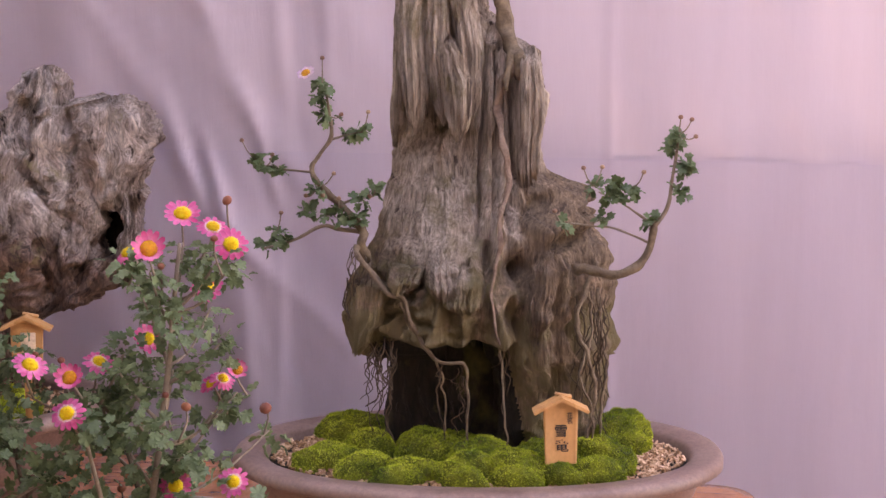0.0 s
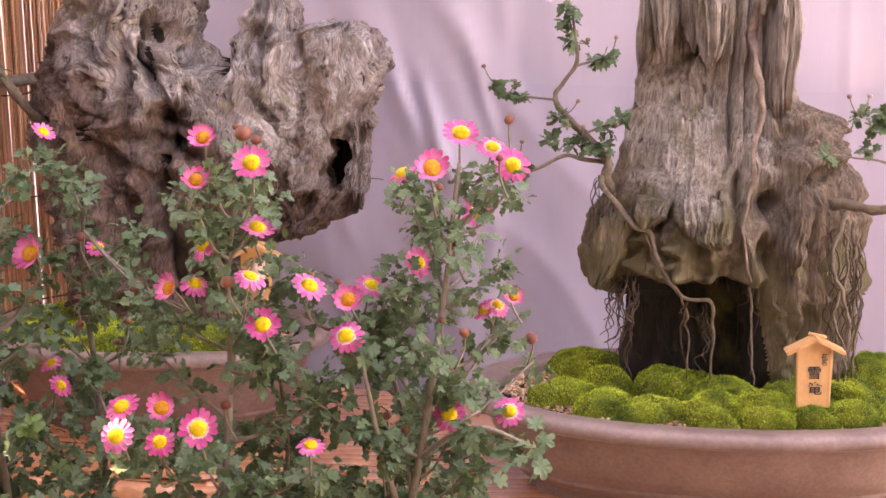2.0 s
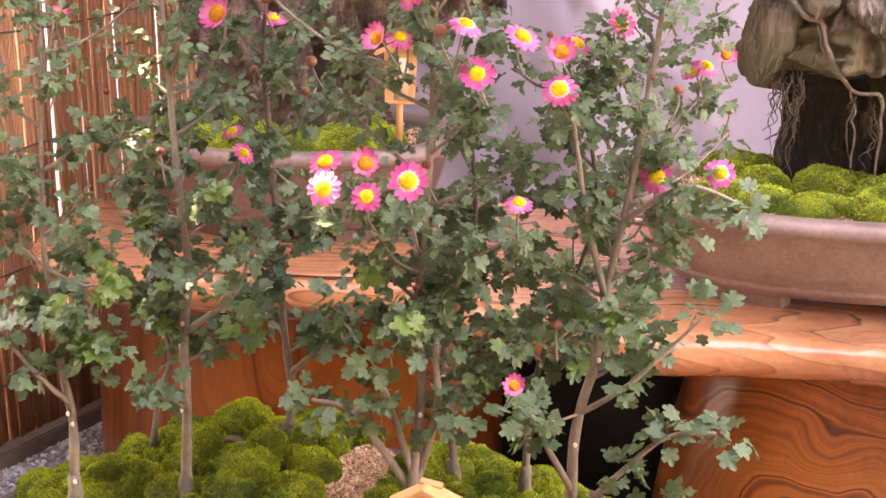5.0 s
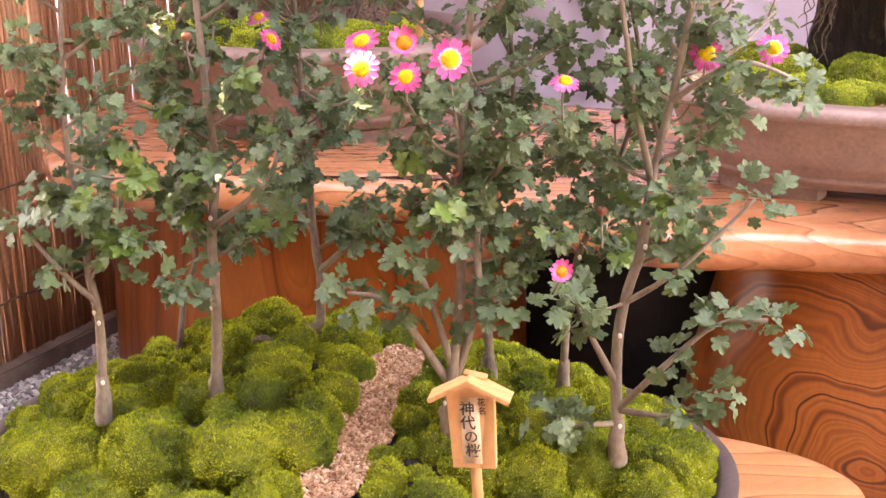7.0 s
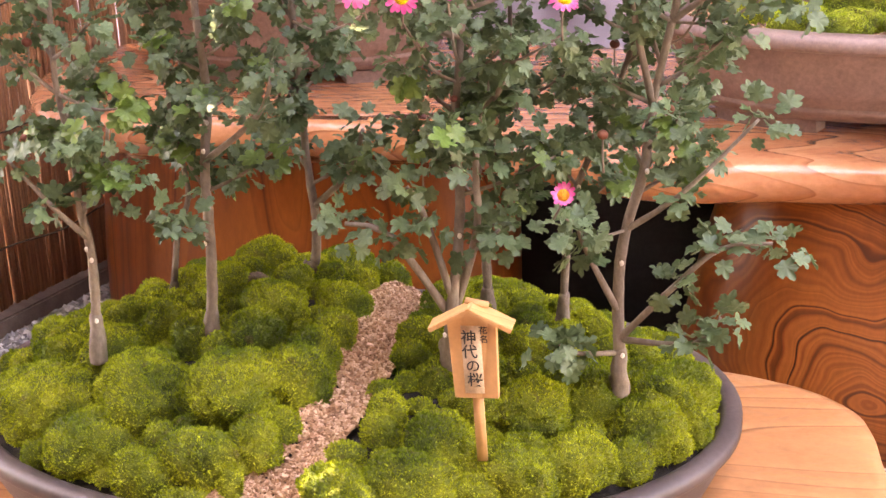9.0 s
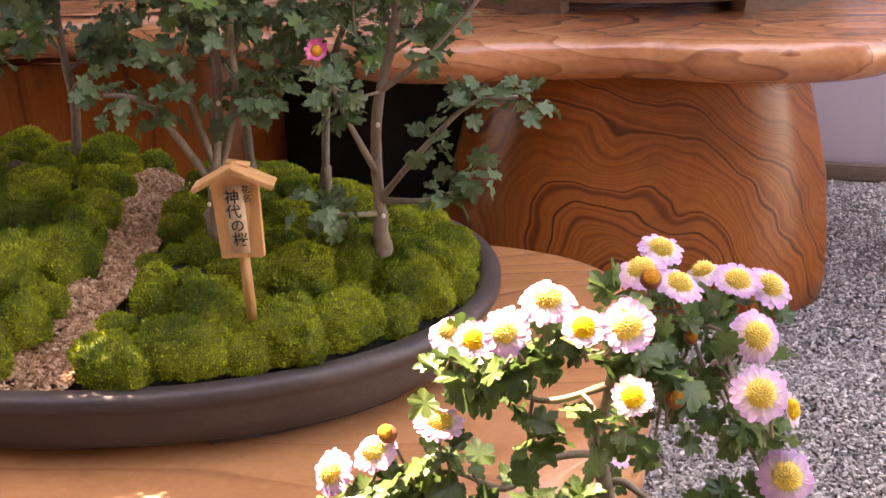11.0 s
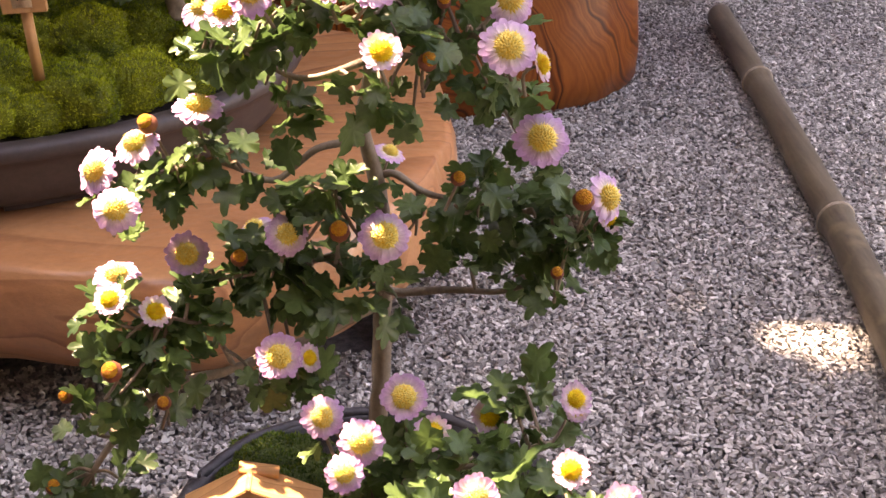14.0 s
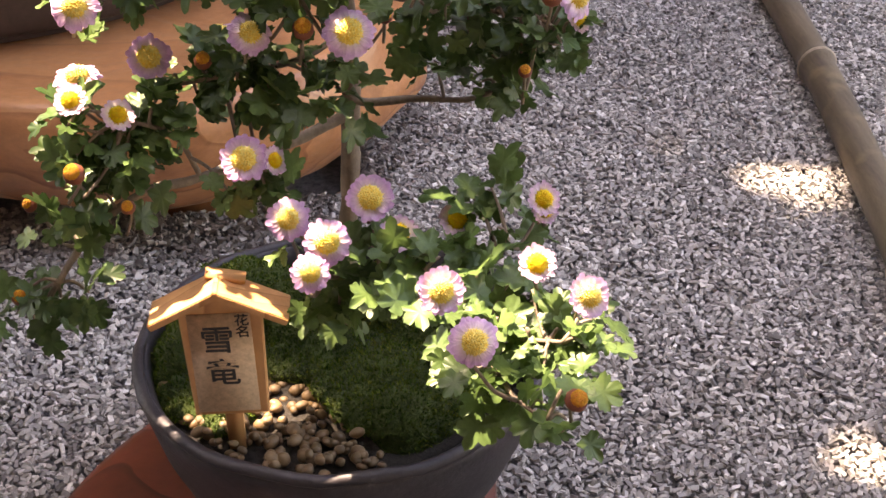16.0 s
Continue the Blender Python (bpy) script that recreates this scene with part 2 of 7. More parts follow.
def drift(name, dark, mid, pale, moss, moss_low, moss_at, swirl=0.03, bark=None, foot=(0.012, 0.75, 0.775, 0.70), burr=True):
    """Old grey wood: long fibres, open cracks, patches of moss and decay; bark: colour of the sounder brown wood of
    foot and burr.
    """
    m, t, p = nodes(name)
    warp = add(t, "ShaderNodeTexNoise", Scale=11, Detail=3)
    t.links.new(coords(t), warp.inputs["Vector"])
    sc = t.nodes.new("ShaderNodeVectorMath")
    sc.operation = "MULTIPLY"
    sc.inputs[1].default_value = (swirl, swirl, swirl * 0.4)
    t.links.new(warp.outputs["Color"], sc.inputs[0])
    ad = t.nodes.new("ShaderNodeVectorMath")
    t.links.new(coords(t, (1, 1, 0.10)), ad.inputs[0])
    t.links.new(sc.outputs[0], ad.inputs[1])
    v = ad.outputs[0]
    broad = noise_tex(t, coords(t, (1, 1, 0.45)), 18, 5, 0.6, 0.8)
    fibre = noise_tex(t, v, 230, 6, 0.7)
    crack = noise_tex(t, v, 75, 5, 0.6)
    col = ramp(t, broad, [(0.3, tuple(c * 0.72 for c in mid)), (0.48, mid), (0.68, pale)])
    sep = t.nodes.new("ShaderNodeSeparateXYZ")
    t.links.new(coords(t), sep.inputs[0])
    if bark:
        off = math_node(t, "ABSOLUTE", math_node(t, "SUBTRACT", sep.outputs["X"], foot[0]), 0.0)
        drop = math_node(t, "SUBTRACT", sep.outputs["Z"], math_node(t, "MULTIPLY", off, foot[1]))
        low = t.nodes.new("ShaderNodeMapRange")
        low.inputs["From Min"].default_value, low.inputs["From Max"].default_value = foot[2], foot[3]
        t.links.new(drop, low.inputs["Value"])
        side = math_node(t, "MULTIPLY", zone(t, sep, "X", 0.115, 0.085), zone(t, sep, "Z", 0.87, 0.90)) if burr else 0.0
        area = math_node(t, "ADD", math_node(t, "MAXIMUM", low.outputs[0], side), math_node(t, "MULTIPLY", math_node(t, "SUBTRACT", broad, 0.5), 2.8))
        b2 = noise_tex(t, coords(t), 24, 6, 0.7, 0.6)
        brown = ramp(t, b2, [(0.32, tuple(c * 0.5 for c in bark)), (0.5, bark), (0.72, tuple(c * 1.9 for c in bark))])
        col = mix(t, ramp(t, area, [(0.30, (0, 0, 0)), (0.65, (0.95, 0.95, 0.95))]), col, brown)
    col = mix(t, 0.9, col, ramp(t, fibre, [(0.32, (0.30, 0.26, 0.25)), (0.5, (0.98, 0.98, 0.98)), (0.68, (1.65, 1.65, 1.65))]), "MULTIPLY")
    col = mix(t, ramp(t, crack, [(0.33, (1, 1, 1)), (0.39, (0, 0, 0))]), col, dark)
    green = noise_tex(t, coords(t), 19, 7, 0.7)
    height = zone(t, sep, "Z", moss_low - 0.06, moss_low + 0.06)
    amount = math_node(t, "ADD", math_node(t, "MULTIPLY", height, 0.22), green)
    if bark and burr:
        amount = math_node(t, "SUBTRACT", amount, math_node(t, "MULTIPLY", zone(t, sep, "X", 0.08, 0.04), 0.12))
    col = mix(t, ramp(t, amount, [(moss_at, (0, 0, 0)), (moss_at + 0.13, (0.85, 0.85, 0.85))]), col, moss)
    t.links.new(col, p.inputs["Base Color"])
    p.inputs["Roughness"].default_value = 0.85
    h = mix(t, 0.5, fibre, crack, "MULTIPLY")
    bump(t, p, h, 1.0, 0.014)
    return m


M_STONES = plain_random("grey stone chips", [(0.0, (0.17, 0.157, 0.146)), (0.5, (0.38, 0.355, 0.33)), (0.85, (0.54, 0.51, 0.47)), (1.0, (0.74, 0.71, 0.66))], 0.85)
M_GROUND = surface("gravel bed", [(0.35, (0.10, 0.10, 0.105)), (0.65, (0.26, 0.26, 0.27))], 160, 0.9, bump_s=0.8, bump_d=0.004)
# Lower cloth's base is darkened in place of the weaker light through it.
M_CLOTH_LOW = cloth_material("lavender cloth, double layer", (0.54, 0.455, 0.525), 0.02)
M_CLOTH_UP = cloth_material("lavender cloth, single layer", (0.57, 0.475, 0.53), 0.02)
M_SLAB = wood("polished reddish timber slab", (0.60, 0.27, 0.14), (0.48, 0.18, 0.082), (0.20, 0.065, 0.026), 7, (0.35, 1.6, 1.6), 0.26, 0.7, 0.9, 0.012)
M_LEG = contoured("polished reddish root wood", (0.33, 0.096, 0.022), (0.225, 0.053, 0.011), (0.050, 0.011, 0.004), (0.03, 0.075))
M_LEG_B = figured("polished orange-red root wood", (0.32, 0.088, 0.020), (0.245, 0.057, 0.012), (0.15, 0.032, 0.008), 3.6, 8, (1.6, 1.6, 0.3))
M_LOWSLAB = wood("polished orange timber", (0.60, 0.28, 0.125), (0.51, 0.215, 0.09), (0.30, 0.105, 0.04), 6, (0.22, 1.2, 2.4), 0.36, 0.25, 0.8, 0.007)
M_CLAY = surface("brown unglazed clay", [(0.3, (0.185, 0.112, 0.092)), (0.7, (0.285, 0.185, 0.154))], 14, 0.5, fine=170, bump_s=0.15, bump_d=0.001)
M_TRAY = surface("dark brown clay tray", [(0.3, (0.045, 0.032, 0.03)), (0.7, (0.085, 0.062, 0.056))], 12, 0.5, fine=170, bump_s=0.15, bump_d=0.001)
M_BLACKPOT = surface("charcoal clay", [(0.3, (0.016, 0.014, 0.017)), (0.7, (0.042, 0.037, 0.042))], 30, 0.5, fine=240, bump_s=0.4, bump_d=0.0015, stain=(60, (0.13, 0.12, 0.115), 0.68))
# Near-black, so the block added under the table reads as deep shade.
M_SHADE_BLOCK = surface("near-black for the shade under the table", [(0.3, (0.018, 0.018, 0.020)), (0.7, (0.034, 0.034, 0.037))], 40, 0.75, fine=200, bump_s=0.2, bump_d=0.0005)
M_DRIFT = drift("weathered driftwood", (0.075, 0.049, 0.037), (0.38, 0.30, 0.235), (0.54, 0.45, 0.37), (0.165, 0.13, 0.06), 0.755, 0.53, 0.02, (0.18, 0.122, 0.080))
M_DRIFT_B = drift("silvery weathered driftwood", (0.065, 0.041, 0.033), (0.42, 0.325, 0.275), (0.86, 0.77, 0.70), (0.32, 0.275, 0.13), 0.2, 0.58, 0.10, (0.17, 0.098, 0.072), (-0.40, 0.5, 0.75, 0.65), False)
# Rotten wood, taken near-black so the shade of hollows and holes is in its colour.
M_HOLLOW_SHADE = surface("dark rotten wood with hollow shade in its colour", [(0.3, (0.006, 0.004, 0.003)), (0.7, (0.030, 0.019, 0.012))], 22, 0.95, (4, 4, 1), 80, 0.9, 0.006, stain=(14, (0.095, 0.085, 0.026), 0.57))
M_MOSS = surface("cushion moss", [(0.3, (0.07, 0.10, 0.007)), (0.5, (0.15, 0.185, 0.013)), (0.72, (0.25, 0.285, 0.024))], 42, 0.95, fine=420, bump_s=1.0, bump_d=0.006, moss=True)
M_MOSS_DARK = surface("deep green moss", [(0.3, (0.015, 0.035, 0.005)), (0.7, (0.07, 0.11, 0.014))], 42, 0.95, fine=420, bump_s=1.0, bump_d=0.004)
M_FUZZ = plain_random("moss tips", [(0.0, (0.17, 0.215, 0.013)), (0.5, (0.30, 0.36, 0.026)), (1.0, (0.43, 0.49, 0.045))], 0.8, 60, True)
M_FUZZ_DARK = plain_random("deep moss tips", [(0.0, (0.025, 0.065, 0.006)), (0.5, (0.065, 0.12, 0.014)), (1.0, (0.17, 0.20, 0.03))], 0.8, 60, True)
M_MOSS_LIGHT = surface("bright cushion moss", [(0.3, (0.06, 0.08, 0.006)), (0.5, (0.16, 0.19, 0.015)), (0.72, (0.27, 0.30, 0.03))], 42, 0.95, fine=420, bump_s=1.0, bump_d=0.006, moss=True)
M_FUZZ_LIGHT = plain_random("bright moss tips", [(0.0, (0.21, 0.29, 0.022)), (0.5, (0.38, 0.47, 0.045)), (1.0, (0.54, 0.61, 0.09))], 0.8, 60, True)
M_SOIL = surface("damp dark soil", [(0.3, (0.012, 0.010, 0.008)), (0.7, (0.05, 0.04, 0.03))], 60, 0.95, bump_s=0.9, bump_d=0.004)
M_GRIT = plain_random("pinkish granite grit", [(0.0, (0.25, 0.125, 0.065)), (0.5, (0.50, 0.28, 0.155)), (1.0, (0.74, 0.50, 0.335))], 0.85)
M_PEBBLE = foliage("brown pebble", (0.05, 0.030, 0.014), (0.20, 0.125, 0.06), 0.0, 0.55)
M_LEAF = foliage("grey-green leaf", (0.052, 0.108, 0.044), (0.140, 0.212, 0.100), 0.3, 0.45)
M_LEAF_NEW = foliage("fresh green leaf", (0.085, 0.175, 0.036), (0.175, 0.29, 0.075), 0.35, 0.4)
M_LEAF_DARK = foliage("deep green leaf", (0.045, 0.100, 0.028), (0.130, 0.215, 0.066), 0.36, 0.40)
M_STEM = surface("grey-brown stem bark", [(0.3, (0.14, 0.10, 0.07)), (0.7, (0.30, 0.24, 0.18))], 40, 0.8, (1, 1, 0.5), 300, 0.5, 0.001)
M_STEM_OLD = surface("rough dark stem bark", [(0.3, (0.09, 0.065, 0.048)), (0.7, (0.22, 0.17, 0.125))], 60, 0.85, (1, 1, 0.5), 340, 0.8, 0.0015)
M_ROOT_FINE = surface("dark hair root", [(0.3, (0.035, 0.022, 0.014)), (0.7, (0.12, 0.08, 0.05))], 70, 0.9, fine=300, bump_s=0.6, bump_d=0.001)
M_VEIN = surface("reddish living root bark", [(0.3, (0.17, 0.105, 0.078)), (0.7, (0.36, 0.25, 0.185))], 90, 0.85, fine=320, bump_s=1.0, bump_d=0.003)
M_ROOT = surface("twisted brown root", [(0.3, (0.085, 0.058, 0.037)), (0.7, (0.24, 0.175, 0.115))], 70, 0.85, fine=300, bump_s=0.9, bump_d=0.002)
M_PINK = foliage("magenta pink petal", (0.56, 0.030, 0.17), (0.78, 0.17, 0.38), 0.3, 0.55, (0.0055, 0.0105, (1.35, 2.6, 1.7)))
M_PINK_PALE = foliage("petal base, pale pink", (0.80, 0.52, 0.56), (0.86, 0.62, 0.62), 0.3, 0.55)
M_WHITE = foliage("pale lavender-pink petal", (0.62, 0.36, 0.62), (0.78, 0.56, 0.78), 0.35, 0.55, (0.0055, 0.0118, (1.28, 1.75, 1.02)))
M_YELLOW = surface("yellow florets", [(0.35, (0.85, 0.48, 0.012)), (0.65, (0.92, 0.72, 0.03))], 300, 0.75, fine=900, bump_s=0.5, bump_d=0.001)
M_YELLOW_PALE = surface("pale yellow florets", [(0.35, (0.92, 0.60, 0.065)), (0.65, (0.94, 0.82, 0.28))], 500, 0.8, fine=900, bump_s=0.4, bump_d=0.001)
M_ORANGE = surface("orange young florets", [(0.35, (0.70, 0.20, 0.01)), (0.65, (0.85, 0.42, 0.02))], 300, 0.75, fine=900, bump_s=1.0, bump_d=0.002)
M_BUD = foliage("dark reddish bud", (0.15, 0.030, 0.022), (0.28, 0.09, 0.04), 0.1, 0.6)
M_BUD_PALE = foliage("pale closed bud", (0.17, 0.075, 0.05), (0.40, 0.27, 0.17), 0.1, 0.6)
M_SIGN = wood("fresh pale cedar", (0.66, 0.36, 0.16), (0.58, 0.29, 0.115), (0.40, 0.17, 0.06), 30, (1.0, 1.0, 0.12), 0.55, 0.0, 0.1)
M_PAPER = surface("cream paper", [(0.3, (0.60, 0.42, 0.27)), (0.7, (0.66, 0.48, 0.32))], 30, 0.8, bump_s=0.05)
M_INK = surface("black ink", [(0.3, (0.02, 0.02, 0.02)), (0.7, (0.035, 0.033, 0.03))], 30, 0.6, bump_s=0.02)
M_CUT = surface("fresh pale cut wood", [(0.3, (0.70, 0.62, 0.50)), (0.7, (0.82, 0.76, 0.64))], 400, 0.7)
M_NODE = surface("pale bamboo joint", [(0.3, (0.30, 0.24, 0.17)), (0.7, (0.48, 0.40, 0.30))], 90, 0.6)
M_BAMBOO = surface("aged brown bamboo", [(0.3, (0.085, 0.066, 0.042)), (0.7, (0.18, 0.145, 0.092))], 10, 0.5, (8, 0.6, 8), 120, 0.25, 0.001, stain=(14, (0.24, 0.19, 0.11), 0.60))
M_REED = foliage("reddish brown reed", (0.24, 0.085, 0.036), (0.56, 0.27, 0.14), 0.12, 0.5)
M_BOARD = surface("brown plank", [(0.3, (0.12, 0.075, 0.055)), (0.7, (0.20, 0.135, 0.10))], 8, 0.7, (0.6, 6, 6), 90, 0.3, 0.001)
M_STRING = surface("dark twine", [(0.3, (0.05, 0.03, 0.02)), (0.7, (0.12, 0.08, 0.05))], 90, 0.9)
M_REDSTAND = wood("dark red lacquered wood", (0.20, 0.05, 0.025), (0.13, 0.03, 0.015), (0.05, 0.012, 0.006), 9, (1, 1, 2), 0.35, 0.4, 0.5)

# ---- mesh tools ----
WORLD_OF = {}


def mesh_from(name, verts, faces, material, smooth=True):
    me = bpy.data.meshes.new(name)
    me.from_pydata([tuple(v) for v in verts], [], faces)
    me.materials.append(material)
    if smooth:
        me.polygons.foreach_set("use_smooth", [True] * len(me.polygons))
    me.update()
    return me


def thing(name, at, label, category, group="", kind=""):
    ob = new(name)
    ob.location = at
    ob.empty_display_size = 0.02
    WORLD_OF[ob.name] = Matrix.Translation(at)
    return tagged(ob, label, category, group, kind)


def part(name, data, material, parent, label="", m=None):
    """One mesh object under a thing or a part. data: a bmesh, or a mesh that may be shared; m: its pose in the world."""
    if isinstance(data, bmesh.types.BMesh):
        me = bpy.data.meshes.new(name)
        data.to_mesh(me)
        data.free()
        me.materials.append(material)
        me.polygons.foreach_set("use_smooth", [True] * len(me.polygons))
        data = me
    ob = new(name, data)
    ob.parent = parent
    ob.matrix_parent_inverse = WORLD_OF[parent.name].inverted()
    ob.matrix_basis = m or Matrix.Identity(4)
    WORLD_OF[ob.name] = ob.matrix_basis.copy()
    if label:
        ob["label"] = label
    return ob


def smooth_line(points, steps=6, closed=False):
    """Catmull-Rom through the points."""
    p = [Vector(q) for q in points]
    n = len(p)
    out = []
    for i in range(n if closed else n - 1):
        a, b, c, d = (p[(i + k) % n] if closed else p[min(max(i + k, 0), n - 1)] for k in (-1, 0, 1, 2))
        for s in range(steps):
            u = s / steps
            out.append(0.5 * ((2 * b) + (c - a) * u + (2 * a - 5 * b + 4 * c - d) * u * u + (3 * b - a - 3 * c + d) * u ** 3))
    if not closed:
        out.append(p[-1])
    return out


def tube(verts, faces, points, r0, r1, sides=7, wobble=0.0, seed=0.0, steps=4):
    """Adds a tapered, slightly uneven tube along the points."""
    line = smooth_line(points, steps)
    base = len(verts)
    side = Vector((0.31, 0.95, 0.1))
    for i, q in enumerate(line):
        ahead = (line[min(i + 1, len(line) - 1)] - line[max(i - 1, 0)]).normalized()
        a = ahead.cross(side).normalized() if abs(ahead.dot(side)) < 0.97 else ahead.cross(Vector((1, 0, 0))).normalized()
        b = ahead.cross(a)
        u = i / (len(line) - 1)
        r = r0 + (r1 - r0) * u
        for k in range(sides):
            w = 2 * math.pi * k / sides
            d = a * math.cos(w) + b * math.sin(w)
            rr = r * (1 + wobble * noise.noise(q * 55 + d * 1.2 + Vector((seed, 0, 0))))
            verts.append(q + d * rr)
    for i in range(len(line) - 1):
        for k in range(sides):
            j = (k + 1) % sides
            faces.append((base + i * sides + k, base + i * sides + j, base + (i + 1) * sides + j, base + (i + 1) * sides + k))
    faces.append(tuple(base + k for k in reversed(range(sides))))
    top = base + (len(line) - 1) * sides
    faces.append(tuple(top + k for k in range(sides)))
    return line


def tube_mesh(name, points, r0, r1, material, sides=8, wobble=0.15, seed=0.0, steps=5):
    v, f = [], []
    tube(v, f, points, r0, r1, sides, wobble, seed, steps)
    return mesh_from(name, v, f, material)


def rings_mesh(name, rings, material, close=True):
    """Joins closed rings of equal count into one skin, capped at both ends."""
    n = len(rings[0])
    verts = [v for r in rings for v in r]
    faces = []
    for i in range(len(rings) - 1):
        for k in range(n):
            j = (k + 1) % n
            faces.append((i * n + k, i * n + j, (i + 1) * n + j, (i + 1) * n + k))
    if close:
        faces.append(tuple(reversed(range(n))))
        faces.append(tuple((len(rings) - 1) * n + k for k in range(n)))
    return mesh_from(name, verts, faces, material)


def oval(cx, cy, a, b, z, n=96, power=2.0, wob=0.0):
    out = []
    for k in range(n):
        w = 2 * math.pi * k / n
        c, s = math.cos(w), math.sin(w)
        e = 2 / power
        x = a * math.copysign(abs(c) ** e, c)
        y = b * math.copysign(abs(s) ** e, s)
        h = 1 + wob * noise.noise(Vector((c * 2, s * 2, z * 9)))
        out.append(Vector((cx + x * h, cy + y * h, z)))
    return out


def oval_pot(name, centre, profile, a, b, material, power=2.0, n=96, wob=0.004):
    """profile: rows of (inset from the rim's outline, height)."""
    cx, cy = centre
    return rings_mesh(name, [oval(cx, cy, a - i, b - i, z, n, power, wob) for i, z in profile], material)


def box_bm(sx, sy, sz, bevel=0.0, m=None):
    bm = bmesh.new()
    bmesh.ops.create_cube(bm, size=1)
    bmesh.ops.scale(bm, vec=(sx, sy, sz), verts=bm.verts)
    if bevel:
        bmesh.ops.bevel(bm, geom=bm.edges[:], offset=bevel, segments=2, affect="EDGES")
    if m:
        bmesh.ops.transform(bm, matrix=m, verts=bm.verts)
    return bm


def slab_mesh(name, outline, z0, z1, material, under=0.03, lump=0.012, seed=0.0):
    """A thick plank with a natural, rounded and uneven edge."""
    line = smooth_line([(x, y, 0) for x, y in outline], 14, True)
    c = sum(line, Vector()) / len(line)
    n = len(line)
    out = []
    for i, q in enumerate(line):
        t = (line[(i + 1) % n] - line[i - 1]).normalized()
        out.append(Vector((t.y, -t.x, 0)))
    if (line[0] - c).dot(out[0]) < 0:
        out = [-o for o in out]
    th = z1 - z0
    rings = []
    for inset, z in ((0.30, z1), (0.10, z1), (0.03, z1), (0.012, z1 - 0.001), (0.004, z1 - 0.005), (0.0, z1 - th * 0.22), (-0.002, z1 - th * 0.42), (0.003, z1 - th * 0.62), (under * 0.45, z0 + th * 0.16), (under, z0 + 0.002), (under + 0.02, z0), (0.12, z0), (0.30, z0)):
        ring = []
        for i, q in enumerate(line):
            if inset >= 0.1:
                p = q + (c - q) * min(inset * 2.2, 0.95)
            else:
                p = q - out[i] * inset
                side = 0.0 if z > z1 - 0.004 else 1.0
                p += out[i] * lump * side * (noise.noise(Vector((q.x * 6, q.y * 6, z * 14 + seed))) + 0.5 * noise.noise(Vector((q.x * 17, q.y * 17, z * 20 + seed))))
            ring.append(Vector((p.x, p.y, z + (0.0015 * noise.noise(Vector((p.x * 5, p.y * 5, seed))) if inset < 0.1 else 0))))
        rings.append(ring)
    return rings_mesh(name, list(reversed(rings)), material)


def chips(name, spots, size, material, flat=0.55, seed=1):
    """Many small broken stones as one mesh: spots is an array of x, y, z."""
    rng = np.random.default_rng(seed)
    n = len(spots)
    cube = np.array([(x, y, z) for x in (-1, 1) for y in (-1, 1) for z in (-1, 1)], float)
    quads = np.array([(0, 1, 3, 2), (4, 6, 7, 5), (0, 4, 5, 1), (2, 3, 7, 6), (0, 2, 6, 4), (1, 5, 7, 3)])
    v = cube[None] * rng.uniform(0.55, 1.1, (n, 8, 3))
    v *= (size * rng.uniform(0.55, 1.25, (n, 1)) * rng.uniform((0.95, 0.5, flat * 0.6), (1.6, 0.85, flat * 1.1), (n, 3)))[:, None]
    ang = rng.uniform(0, 6.283, n)
    tilt = rng.normal(0, 0.45, (n, 2))
    for i, j, w in ((0, 2, tilt[:, 0]), (1, 2, tilt[:, 1]), (0, 1, ang)):
        c, s = np.cos(w)[:, None], np.sin(w)[:, None]
        a, b = v[..., i].copy(), v[..., j].copy()
        v[..., i], v[..., j] = c * a - s * b, s * a + c * b
    v += np.asarray(spots)[:, None]
    f = (quads[None] + 8 * np.arange(n)[:, None, None]).reshape(-1, 4)
    return mesh_from(name, v.reshape(-1, 3), f.tolist(), material, smooth=False)

# ---- ground, walls ----
def wall_y(x):
    """The cloth wall runs at a slight slant behind the table."""
    return 2.13 - 0.2 * (x - 0.39)


g = new("ground", mesh_from("ground", [(-40, -40, -0.022), (40, -40, -0.022), (40, 40, -0.022), (-40, 40, -0.022)], [(0, 1, 2, 3)], M_GROUND))
tagged(g, "bed of grey crushed gravel under the display", "ground", kind="structure")

def relief(x, y):
    """Raked and trodden gravel: low swells, and hollows beside the table's foot."""
    z = 0.0035 * np.sin(x * 19 + 2.2 * np.sin(y * 9)) * np.sin(y * 15 + 1.3 * np.sin(x * 12)) + 0.002 * np.sin(x * 41 + 3 * np.sin(y * 23))
    for cx, cy, w, d in ((0.27, 1.49, 0.075, 0.016), (0.12, 1.47, 0.07, 0.012), (0.36, 1.42, 0.05, 0.007), (0.10, 0.62, 0.07, 0.008), (0.24, 1.37, 0.06, -0.006)):
        z = z - d * np.exp(-((x - cx) ** 2 + 2.2 * (y - cy) ** 2) / w ** 2)
    return z


rng = np.random.default_rng(4)
step = 0.0041
gx, gy = np.meshgrid(np.arange(-0.55, 0.95, step), np.arange(0.44, 2.12, step))
spots = np.stack([gx.ravel(), gy.ravel(), np.zeros(gx.size)], 1)
spots[:, :2] += rng.uniform(-0.0025, 0.0025, (len(spots), 2))
spots[:, 2] = rng.uniform(-0.0012, 0.002, len(spots)) + relief(spots[:, 0], spots[:, 1])
